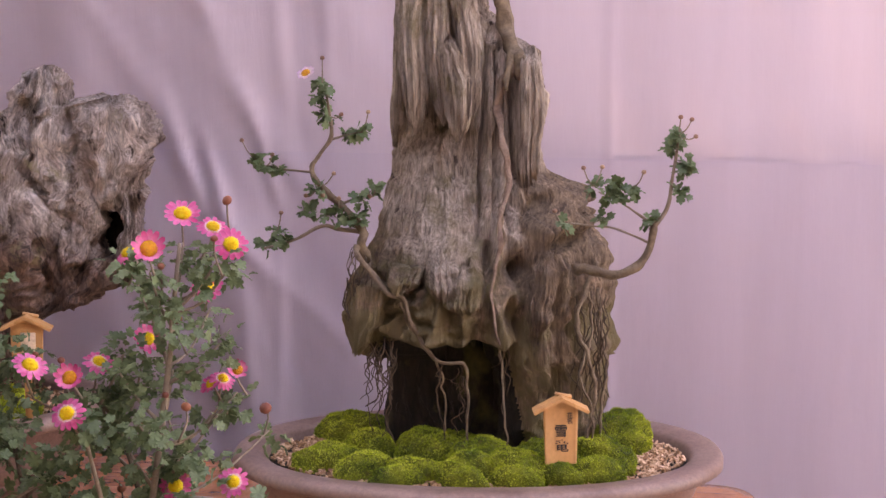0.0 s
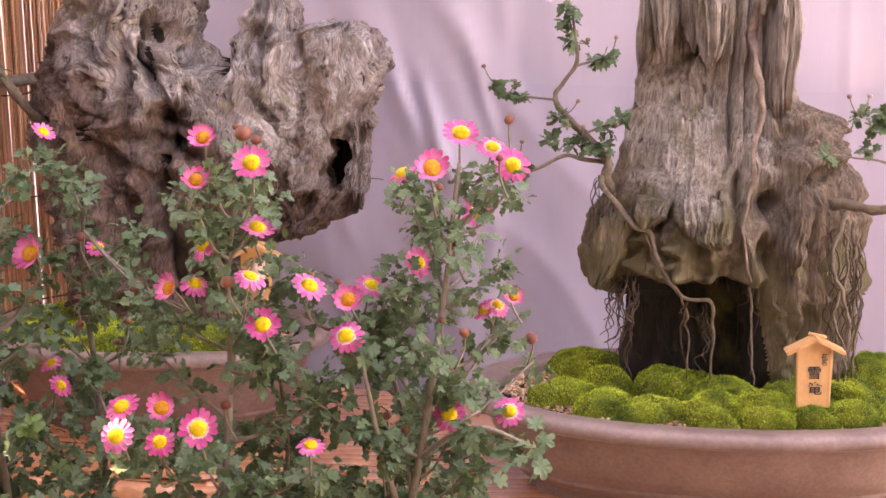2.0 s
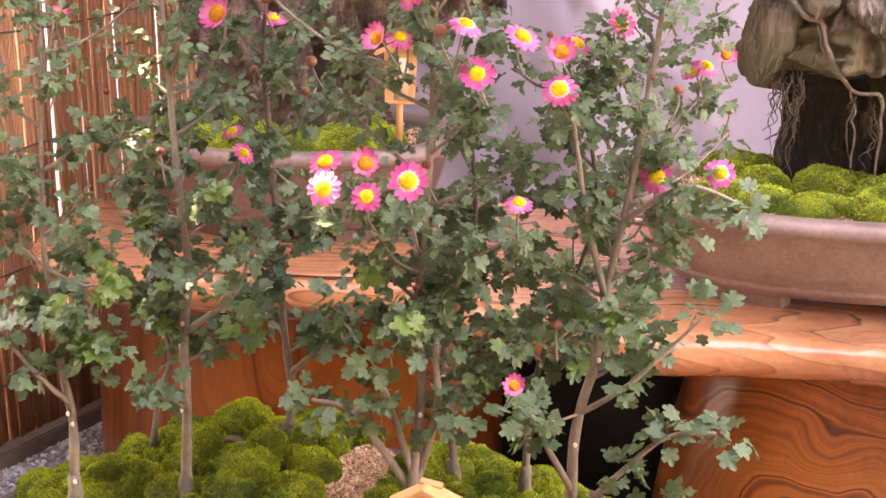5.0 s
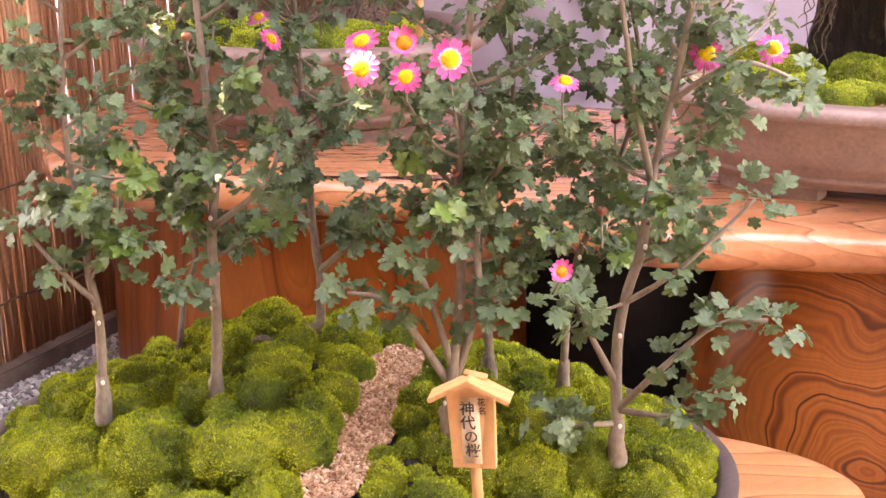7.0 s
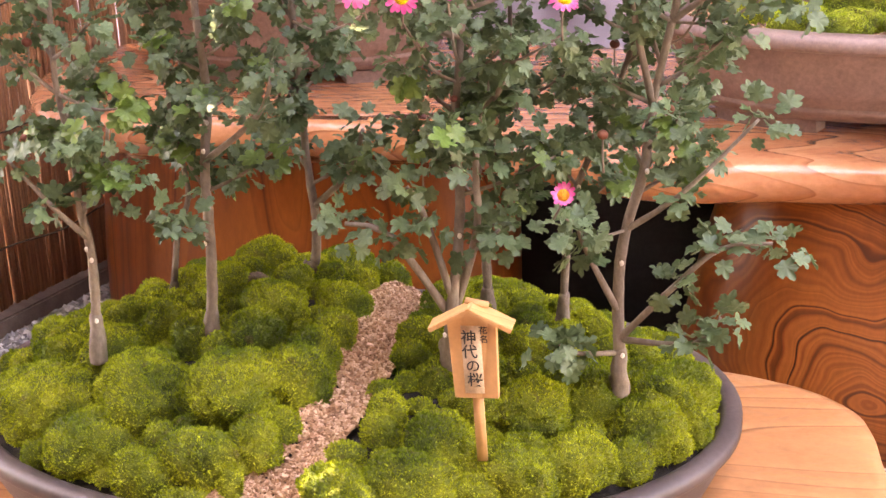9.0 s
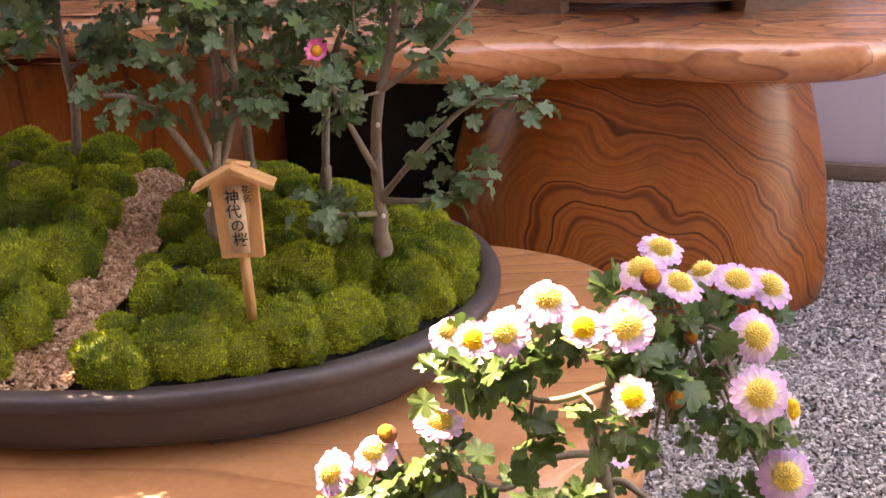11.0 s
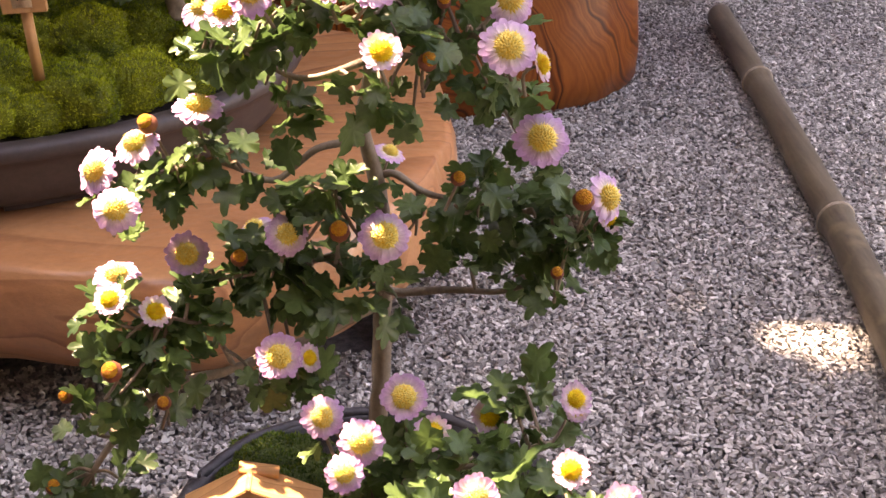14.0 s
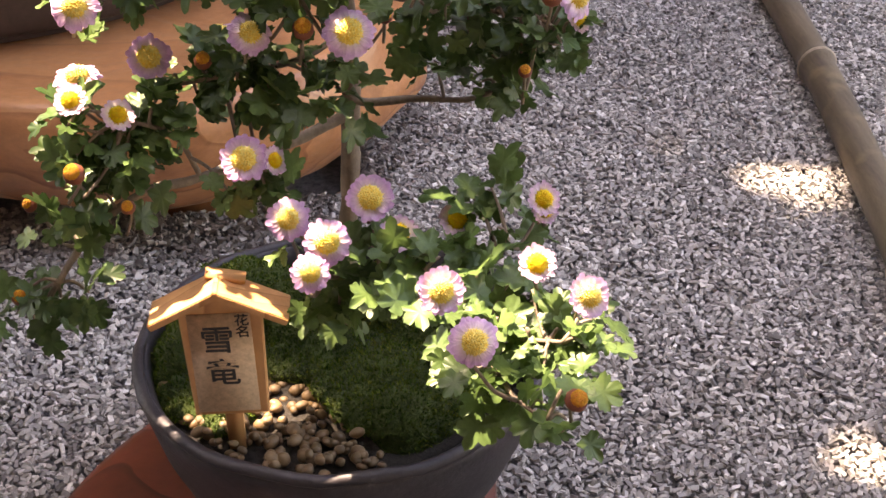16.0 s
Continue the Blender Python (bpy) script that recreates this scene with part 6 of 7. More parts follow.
def leaf_cluster(plant, c, radius, count, meshes, r, scale=1.0, squash=0.8):
    for _ in range(count):
        d = Vector((r.gauss(0, 1), r.gauss(0, 1), r.gauss(0, 1)))
        if d.length < 1e-3:
            continue
        d.normalize()
        off = d * radius * r.uniform(0.25, 1.0)
        off.z *= squash
        tip = d + Vector((0, 0, r.uniform(-0.35, 0.35)))
        leaf_at(plant, Vector(c) + off - tip.normalized() * 0.006, tip, meshes, r, scale)


def flower_at(plant, p, normal, petals, base, disc, r, label="", size=1.0):
    m = facing(p, normal, r.uniform(0, 6.28)) @ Matrix.Scale(size * r.uniform(0.96, 1.05), 4)
    fl = part("flower", petals, None, plant, label, m)
    if base:
        part("petal_base", base, None, fl, m=m @ Matrix.Translation((0, 0, 0.0011)))
    part("disc", disc, None, fl, m=m @ Matrix.Translation((0, 0, 0.0006)))
    return fl


def stalk(owner, p, normal, long, r):
    n = Vector(normal).normalized()
    a = Vector(p) - n * 0.001
    v, f = [], []
    tube(v, f, [a, a - n * long * 0.4 - Vector((0, 0, long * 0.15)), a - n * long * 0.6 - Vector((r.uniform(-0.01, 0.01), 0, long * 0.7))], 0.0009, 0.0011, 5, 0.1, 0, 3)
    part("stalk", mesh_from("stalk", v, f, M_STEM), None, owner)


# ---- small forest in the tray ----
FRESH_TIPS = [(-0.729, 1.1, 0.497), (-0.691, 1.1, 0.486), (-0.674, 1.1, 0.461), (-0.625, 1.1, 0.456), (-0.713, 1.1, 0.56), (-0.621, 1.1, 0.587)]
USED_TIPS = []


def forest_tree(label, trunk_line, limbs, r0, sprays, seed, bark, flowers=(), buds=6, dense=9, fresh=0):
    """One stem with its limbs, leaf sprays and flowers. sprays: count, lowest and highest height, reach sideways."""
    r = random.Random(seed)
    base = Vector(trunk_line[0])
    t = thing("chrysanthemum_tree", base, label, "tree", "trees in the tray")
    line = [base - Vector((0, 0, 0.02))] + [Vector(q) + Vector((r.uniform(-0.002, 0.002), r.uniform(-0.008, 0.008), 0)) for q in trunk_line]
    v, f = [], []
    stem = tube(v, f, line, r0 * 0.66, r0 * 0.18, 9, 0.28, seed, 6)
    tube(v, f, [line[0], line[1], line[1].lerp(line[2], 0.35)], r0 * 1.15, r0 * 0.62, 9, 0.5, seed + 2, 5)
    part("trunk", mesh_from("trunk", v, f, bark), bark, t)
    ends = []
    for k, (pts, br) in enumerate(limbs):
        near = min(stem, key=lambda q: (q - Vector(pts[0])).length)
        part("branch", tube_mesh("branch", [near] + [Vector(q) for q in pts[1:]], br, br * 0.45, M_STEM, 7, 0.2, seed + k, 5), M_STEM, t)
        ends += [Vector(q) for q in pts[1:]]
    count, lo, hi, reach = sprays
    for k in range(count):
        z = lo + (hi - lo) * (k + r.random()) / count
        q = min(stem, key=lambda s: abs(s.z - z + 0.03))
        ang = k * 2.4 + r.uniform(-0.5, 0.5)
        taper = 1.0 if z < hi - 0.06 else 0.55
        d = Vector((math.cos(ang), 0.7 * math.sin(ang), 0)) * reach * r.uniform(0.35, 1.0) * taper
        tip = q + d + Vector((0, 0, z - q.z + 0.01))
        part("branch", tube_mesh("branch", [q, q.lerp(tip, 0.5) + Vector((0, 0, -0.004)), tip], 0.0022, 0.0011, M_STEM, 5, 0.2, k, 3), M_STEM, t)
        leaf_cluster(t, tip, 0.032, int(dense * 4.2), LEAVES, r, 0.80)
        leaf_cluster(t, q.lerp(tip, 0.55), 0.027, dense // 2 + 15, LEAVES, r, 0.77)
        if k < fresh + 2:
            leaf_cluster(t, tip + Vector((0, -0.012, -0.005)), 0.014, 3, LEAVES_NEW, r)
    for e in ends:
        leaf_cluster(t, e, 0.03, 16, LEAVES, r, 1.0)
    for c in FRESH_TIPS:
        if (Vector(c) - min(stem, key=lambda q: (q - Vector(c)).length)).length < 0.075 and c not in USED_TIPS:
            USED_TIPS.append(c)
            near = min(stem, key=lambda q: (q - Vector(c)).length)
            part("branch", tube_mesh("branch", [near, near.lerp(Vector(c), 0.6) - Vector((0, 0, 0.006)), Vector(c)], 0.002, 0.001, M_STEM, 5, 0.2, 1, 3), M_STEM, t)
            leaf_cluster(t, c, 0.018, 11, LEAVES_NEW, r, 0.8)
    for x, y, z, kind, tilt, size in flowers:
        p = Vector((x, y, z))
        n = Vector((tilt, -0.8, 0.5)) if kind in "fy" else Vector((tilt, -0.42, 0.9)) if kind in "uo" else Vector((tilt, -0.25, 0.4))
        n += Vector((r.gauss(0, 0.08), r.gauss(0, 0.06), r.gauss(0, 0.08)))
        if kind in "yo":
            fl = flower_at(t, p, n, YOUNG_PETALS, None, YOUNG_DISC, r, "half-open orange and pink flower", size)
        elif kind == "b":
            fl = part("bud", BUD, None, t, "orange-red opening bud", facing(p, n, 0) @ Matrix.Scale(size, 4))
        else:
            fl = flower_at(t, p, n, r.choice(PINK_PETALS), PINK_BASE if r.random() < 0.3 else None, PINK_DISC, r, "magenta pink daisy-like flower with a yellow eye", size)
        stalk(fl, p, n, 0.026, r)
        foot = min(stem, key=lambda q: (q - p + Vector((0, 0, 0.07))).length)
        end = p - n.normalized() * 0.014 - Vector((0, 0, 0.016))
        part("twig", tube_mesh("twig", [foot, foot.lerp(end, 0.5) + Vector((0, 0, -0.012)), end], 0.0017, 0.0010, M_STEM, 5, 0.2, 2, 4), M_STEM, t)
        leaf_cluster(t, p + Vector((0, 0.016, -0.034)), 0.024, 12, LEAVES, r, 0.85)
        leaf_cluster(t, foot.lerp(end, 0.6), 0.022, 8, LEAVES, r, 0.85)
    for k in range(buds):
        q = r.choice(stem[len(stem) // 2:])
        p = q + Vector((r.uniform(-0.05, 0.05), r.uniform(-0.04, 0.02), r.uniform(0.0, 0.05)))
        fl = part("bud", r.choice((BUD, BUD_SMALL)), None, t, "small reddish bud", facing(p, (r.gauss(0, 0.5), r.gauss(-0.2, 0.4), 1), 0))
        stalk(fl, p, (0, 0, 1), 0.025, r)
    for k in range(3 if bark is M_STEM else 1):
        q = r.choice(stem[2:len(stem) // 2])
        rad = r0 * 0.62
        side = r.uniform(-0.6, 0.6)
        spot_m = facing(q + Vector((rad * side, -rad, 0)), (side, -1, 0.15), 0)
        bm = bmesh.new()
        bmesh.ops.create_uvsphere(bm, u_segments=8, v_segments=5, radius=0.0022)
        bmesh.ops.transform(bm, matrix=spot_m @ Matrix.Diagonal((1, 1.25, 0.5, 1)), verts=bm.verts)
        part("cut_mark", bm, M_CUT, t, "small pale pruning scar")
    hang_leaves(t)
    return t


# x, y, z; f: full, u: seen half from above, y and o: young, b: bud; sideways tilt; size
FLOWERS_LEFT = [(-0.773, 1.188, 0.795, "o", 0.5, 0.8), (-0.724, 1.256, 0.833, "o", -0.3, 0.9), (-0.734, 1.2, 0.887, "b", 0.0, 1.2), (-0.809, 1.2, 0.921, "u", 0.2, 0.8)]
FLOWERS_TALL = [(-0.652, 1.309, 0.897, "u", 0.5, 0.85), (-0.681, 1.271, 0.834, "o", 0.5, 0.8), (-0.621, 1.196, 0.797, "y", -0.2, 1.5), (-0.623, 1.228, 0.679, "u", 0.1, 0.75), (-0.606, 1.208, 0.663, "u", 0.9, 0.75)]
FLOWERS_MID_LEFT = [(-0.606, 1.320, 0.776, "u", 0.4, 0.9), (-0.573, 1.337, 0.730, "b", 0.0, 1.4), (-0.444, 1.081, 0.797, "y", -0.4, 1.1), (-0.431, 1.110, 0.794, "u", 0.3, 0.9), (-0.488, 1.069, 0.693, "u", -0.1, 1.0), (-0.482, 1.038, 0.678, "f", -0.1, 1.0)]
FLOWERS_MID = [(-0.393, 1.036, 0.933, "y", 0.1, 1.0), (-0.371, 1.072, 0.932, "b", 0.1, 1.5), (-0.351, 1.026, 0.915, "f", 0.1, 1.05), (-0.404, 1.045, 0.897, "y", 0.3, 1.0), (-0.372, 1.106, 0.846, "u", 0.35, 1.0), (-0.418, 1.101, 0.830, "u", -0.55, 1.0), (-0.367, 1.063, 0.813, "u", 0.45, 0.95), (-0.357, 1.061, 0.773, "f", 0.0, 1.0), (-0.389, 1.069, 0.807, "b", 0.0, 1.2)]
FLOWERS_LOW = [(-0.455, 1.076, 0.691, "y", 0.2, 1.2), (-0.449, 1.052, 0.669, "f", 0.1, 0.9), (-0.411, 1.043, 0.686, "f", 0.0, 1.08), (-0.324, 1.079, 0.662, "u", 0.1, 0.8)]
FLOWERS_MID_RIGHT = [(-0.325, 1.094, 0.799, "u", 0.5, 1.05), (-0.287, 1.169, 0.782, "u", 0.5, 0.95), (-0.293, 1.102, 0.786, "y", 0.1, 1.2), (-0.293, 1.090, 0.757, "f", 0.0, 1.05), (-0.251, 1.207, 0.795, "f", 0.8, 0.9)]
FLOWERS_RIGHT = [(-0.207, 1.183, 0.918, "u", 0.1, 1.1), (-0.179, 1.181, 0.906, "u", 0.3, 0.95), (-0.159, 1.162, 0.894, "f", 0.3, 1.05), (-0.223, 1.122, 0.897, "y", 0.2, 1.3), (-0.261, 1.192, 0.880, "u", -0.5, 1.0), (-0.200, 1.239, 0.838, "f", 0.0, 1.05)]
FLOWERS_RIGHT_LOW = [(-0.175, 1.180, 0.764, "u", 0.4, 0.8), (-0.159, 1.172, 0.775, "y", 0.4, 0.9), (-0.185, 1.178, 0.760, "u", -0.5, 0.8), (-0.212, 1.136, 0.675, "f", 0.0, 1.0), (-0.159, 1.136, 0.680, "f", 0.0, 0.95), (-0.153, 1.270, 0.709, "b", 0.0, 1.3), (-0.320, 1.030, 0.517, "y", 0.1, 0.9)]
forest_tree("slender tree-like chrysanthemum with few flowers beside the reed screen", [(-0.771, 1.13, 0.318), (-0.767, 1.13, 0.405), (-0.77, 1.13, 0.461), (-0.773, 1.13, 0.51), (-0.778, 1.13, 0.579), (-0.775, 1.13, 0.70), (-0.765, 1.13, 0.82)],
            [([(-0.757, 1.12, 0.425), (-0.784, 1.1, 0.466), (-0.822, 1.1, 0.511)], 0.0035), ([(-0.768, 1.13, 0.45), (-0.742, 1.12, 0.49), (-0.728, 1.11, 0.54)], 0.0035)], 0.0085, (13, 0.47, 0.82, 0.075), 3, M_STEM, FLOWERS_LEFT, 5, 7, 2)
forest_tree("tall pale-stemmed chrysanthemum rising through the whole planting", [(-0.668, 1.17, 0.312), (-0.664, 1.175, 0.395), (-0.664, 1.18, 0.487), (-0.665, 1.19, 0.542), (-0.666, 1.19, 0.63), (-0.671, 1.195, 0.74), (-0.677, 1.2, 0.87), (-0.69, 1.2, 0.98)],
            [([(-0.64, 1.13, 0.489), (-0.596, 1.13, 0.548), (-0.58, 1.13, 0.59)], 0.0035), ([(-0.647, 1.13, 0.417), (-0.674, 1.13, 0.438), (-0.69, 1.12, 0.455)], 0.0025)], 0.0095, (18, 0.46, 1.0, 0.075), 4, M_STEM, FLOWERS_TALL, 8, 8, 4)
forest_tree("dark-barked young chrysanthemum behind the others", [(-0.741, 1.25, 0.305), (-0.73, 1.25, 0.381), (-0.714, 1.25, 0.431), (-0.72, 1.25, 0.519), (-0.716, 1.25, 0.625), (-0.71, 1.25, 0.70)], [], 0.0065, (11, 0.44, 0.70, 0.08), 5, M_STEM_OLD, (), 3, 9)
forest_tree("old-barked chrysanthemum on exposed mossy roots", [(-0.602, 1.29, 0.315), (-0.591, 1.29, 0.384), (-0.597, 1.29, 0.463), (-0.606, 1.29, 0.654), (-0.60, 1.26, 0.748), (-0.575, 1.22, 0.862)], [([(-0.593, 1.29, 0.40), (-0.55, 1.27, 0.45), (-0.53, 1.25, 0.50)], 0.004)], 0.0095, (16, 0.44, 0.88, 0.085), 6, M_STEM_OLD, FLOWERS_MID_LEFT, 6, 9)
# exposed roots of the old-barked tree
OLD = bpy.data.objects["chrysanthemum_tree.003"]
for k, (dx, dy, dz) in enumerate(((-0.055, -0.04, -0.012), (-0.015, -0.07, -0.016), (0.03, -0.06, -0.018), (0.055, -0.03, -0.016))):
    p0 = Vector((-0.600, 1.288, 0.343))
    p1 = p0 + Vector((dx * 0.4, dy * 0.4, -0.026))
    p2 = Vector((-0.600 + dx, 1.288 + dy, 0))
    p2.z = mound(p2.x, p2.y) + 0.022 + dz
    part("root", tube_mesh("root", [p0, p1, p1.lerp(p2, 0.5) + Vector((0.008 * math.sin(k * 3), 0, 0.004)), p2, p2 + Vector((dx * 0.3, dy * 0.3, -0.03))], 0.0062, 0.0035, M_ROOT, 9, 0.6, k, 5), M_STEM_OLD, OLD, "dark exposed root")
forest_tree("forked chrysanthemum full of pink flowers behind a name plaque", [(-0.432, 1.14, 0.325), (-0.426, 1.12, 0.378), (-0.419, 1.12, 0.438), (-0.415, 1.12, 0.491), (-0.421, 1.12, 0.542), (-0.414, 1.12, 0.585), (-0.407, 1.12, 0.711), (-0.4, 1.12, 0.816), (-0.387, 1.12, 0.90)],
            [([(-0.433, 1.12, 0.37), (-0.476, 1.1, 0.449), (-0.516, 1.1, 0.46)], 0.0042), ([(-0.405, 1.12, 0.73), (-0.378, 1.13, 0.765), (-0.358, 1.14, 0.795)], 0.0024), ([(-0.43, 1.12, 0.39), (-0.446, 1.1, 0.471), (-0.46, 1.1, 0.496)], 0.004), ([(-0.415, 1.12, 0.42), (-0.38, 1.1, 0.459)], 0.003), ([(-0.414, 1.1, 0.53), (-0.381, 1.1, 0.579), (-0.372, 1.1, 0.608)], 0.0035), ([(-0.428, 1.13, 0.36), (-0.402, 1.11, 0.45), (-0.40, 1.10, 0.52), (-0.395, 1.1, 0.56)], 0.0045)], 0.010, (19, 0.50, 0.90, 0.085), 7, M_STEM, FLOWERS_MID + FLOWERS_LOW, 8, 9, 3)
forest_tree("thin chrysanthemum standing between two larger ones", [(-0.412, 1.26, 0.308), (-0.414, 1.26, 0.381), (-0.421, 1.26, 0.44), (-0.40, 1.24, 0.54), (-0.384, 1.22, 0.615), (-0.388, 1.2, 0.72)], [], 0.0085, (11, 0.42, 0.72, 0.085), 8, M_STEM_OLD, (), 4, 9)
forest_tree("spreading chrysanthemum with a low leafy limb and pink flowers on top", [(-0.276, 1.14, 0.308), (-0.278, 1.14, 0.378), (-0.274, 1.14, 0.437), (-0.261, 1.14, 0.506), (-0.254, 1.14, 0.561), (-0.231, 1.14, 0.672), (-0.218, 1.15, 0.784), (-0.212, 1.16, 0.842), (-0.205, 1.17, 0.895)],
            [([(-0.273, 1.12, 0.348), (-0.233, 1.11, 0.405), (-0.193, 1.11, 0.444), (-0.150, 1.11, 0.451)], 0.0036), ([(-0.278, 1.12, 0.37), (-0.306, 1.11, 0.438), (-0.315, 1.1, 0.47)], 0.0036), ([(-0.272, 1.12, 0.343), (-0.212, 1.11, 0.355), (-0.19, 1.11, 0.381)], 0.0032), ([(-0.27, 1.12, 0.44), (-0.227, 1.11, 0.493), (-0.167, 1.11, 0.559)], 0.003), ([(-0.235, 1.12, 0.621), (-0.186, 1.11, 0.674), (-0.134, 1.11, 0.657)], 0.003), ([(-0.28, 1.12, 0.335), (-0.315, 1.10, 0.345), (-0.33, 1.09, 0.36)], 0.0028), ([(-0.25, 1.13, 0.56), (-0.27, 1.12, 0.64), (-0.285, 1.1, 0.75)], 0.0036)], 0.0095, (18, 0.50, 0.89, 0.075), 9, M_STEM, FLOWERS_RIGHT + FLOWERS_RIGHT_LOW, 9, 9, 1)
forest_tree("rear chrysanthemum with dark bark near the edge of the mound", [(-0.339, 1.27, 0.303), (-0.335, 1.27, 0.381), (-0.327, 1.27, 0.44), (-0.29, 1.25, 0.54), (-0.269, 1.22, 0.63), (-0.28, 1.18, 0.72), (-0.29, 1.14, 0.76)], [], 0.0075, (12, 0.42, 0.78, 0.08), 10, M_STEM_OLD, FLOWERS_MID_RIGHT, 5, 9)

# ---- living shoots grown over the driftwood ----
def shoot(label, at, lines, clusters, buds, seed, meshes, r0=0.005, bloom=None, count=14, radius=0.015):
    r = random.Random(seed)
    t = thing("chrysanthemum_shoot", at, label, "branch")
    for k, (pts, a, b) in enumerate(lines):
        part("branch", tube_mesh("branch", pts, a, b, M_ROOT if a > 0.004 else M_STEM, 9, 0.75 if a > 0.004 else 0.4, seed + k, 8), M_ROOT, t)
    for c in clusters:
        leaf_cluster(t, c, radius, count, meshes, r, 0.82)
    for p in buds:
        fl = part("bud", BUD_PALE, None, t, "tiny brown closed bud", facing(p, (r.gauss(0, 0.2), -0.2, 1), 0))
        p = Vector(p)
        near = min((Vector(c) for c in clusters), key=lambda q: (q - p).length)
        part("stalk", tube_mesh("stalk", [p, p.lerp(near, 0.4) - Vector((0, 0, 0.004)), near], 0.0008, 0.0010, M_STEM, 5, 0.2, 1, 3), M_STEM, fl)
    hang_leaves(t)
    if bloom:
        flower_at(t, bloom, (-0.3, -0.6, 0.8), WHITE_YOUNG, None, YOUNG_DISC, r, "small pale opening flower")
    return t


LC = [(-0.149, 1.69, 0.999), (-0.152, 1.69, 0.985), (-0.141, 1.69, 0.96), (-0.101, 1.69, 0.939), (-0.115, 1.69, 0.936), (-0.234, 1.69, 0.904), (-0.222, 1.69, 0.897), (-0.205, 1.69, 0.892), (-0.159, 1.69, 0.868), (-0.131, 1.69, 0.843), (-0.102, 1.68, 0.857), (-0.081, 1.67, 0.872), (-0.171, 1.69, 0.839), (-0.145, 1.68, 0.838), (-0.211, 1.69, 0.814), (-0.226, 1.69, 0.796), (-0.2, 1.68, 0.805), (-0.103, 1.67, 0.836), (-0.117, 1.67, 0.829)]
shoot("thin living shoot with tiny leaves and buds on the stump's flank", (-0.1, 1.68, 0.79),
      [([(-0.095, 1.69, 0.775), (-0.101, 1.67, 0.80), (-0.1, 1.675, 0.82), (-0.131, 1.69, 0.85), (-0.156, 1.69, 0.875), (-0.164, 1.69, 0.897), (-0.14, 1.69, 0.932), (-0.141, 1.69, 0.964), (-0.146, 1.69, 0.999)], 0.0062, 0.0012),
       ([(-0.1, 1.68, 0.815), (-0.131, 1.68, 0.819), (-0.152, 1.68, 0.823), (-0.188, 1.68, 0.805), (-0.226, 1.68, 0.794)], 0.0034, 0.0012), ([(-0.164, 1.69, 0.89), (-0.203, 1.7, 0.892), (-0.239, 1.7, 0.899)], 0.0018, 0.0008), ([(-0.142, 1.69, 0.93), (-0.12, 1.69, 0.936), (-0.1, 1.69, 0.94)], 0.0016, 0.0008), ([(-0.13, 1.69, 0.848), (-0.105, 1.68, 0.86), (-0.08, 1.67, 0.872)], 0.0018, 0.0008)],
      LC, [(-0.148, 1.69, 1.032), (-0.126, 1.69, 0.962), (-0.092, 1.69, 0.965), (-0.252, 1.69, 0.93), (-0.214, 1.69, 0.912), (-0.137, 1.69, 0.888), (-0.173, 1.69, 0.86), (-0.15, 1.68, 0.862), (-0.13, 1.68, 0.858), (-0.09, 1.67, 0.862), (-0.205, 1.69, 0.838)], 70, LEAVES_TINY, bloom=(-0.168, 1.685, 1.013))
RC = [(0.282, 1.61, 0.943), (0.275, 1.61, 0.93), (0.293, 1.61, 0.91), (0.290, 1.61, 0.90), (0.286, 1.61, 0.876), (0.184, 1.61, 0.883), (0.23, 1.61, 0.88), (0.212, 1.61, 0.885), (0.204, 1.61, 0.869), (0.197, 1.61, 0.842), (0.254, 1.61, 0.842), (0.15, 1.60, 0.839)]
shoot("curved shoot with small leaves reaching up beside the stump", (0.19, 1.63, 0.775),
      [([(0.165, 1.67, 0.772), (0.185, 1.63, 0.776), (0.218, 1.61, 0.777), (0.248, 1.61, 0.798), (0.256, 1.61, 0.839)], 0.0068, 0.004), ([(0.252, 1.61, 0.83), (0.271, 1.61, 0.856), (0.277, 1.61, 0.896), (0.282, 1.61, 0.93), (0.285, 1.61, 0.95)], 0.003, 0.0012), ([(0.250, 1.61, 0.815), (0.211, 1.61, 0.832), (0.184, 1.61, 0.835), (0.155, 1.605, 0.84)], 0.0016, 0.0009), ([(0.252, 1.61, 0.839), (0.217, 1.61, 0.863), (0.19, 1.61, 0.876)], 0.0016, 0.0009)],
      RC, [(0.285, 1.61, 0.965), (0.298, 1.61, 0.962), (0.303, 1.61, 0.942), (0.172, 1.61, 0.905), (0.194, 1.61, 0.906), (0.243, 1.61, 0.9), (0.138, 1.60, 0.855)], 71, LEAVES_TINY)
shoot("thick living stem leaving the head of the stump", (0.09, 1.735, 1.02), [([(0.10, 1.725, 1.005), (0.092, 1.722, 1.03), (0.085, 1.73, 1.044), (0.076, 1.74, 1.072), (0.073, 1.74, 1.1), (0.078, 1.75, 1.2)], 0.0115, 0.008), ([(0.10, 1.718, 1.03), (0.106, 1.712, 1.015), (0.102, 1.712, 0.995)], 0.005, 0.002), ([(0.086, 1.718, 1.035), (0.082, 1.71, 1.015), (0.078, 1.705, 0.99)], 0.005, 0.003)], [], [], 72, LEAVES_TINY)
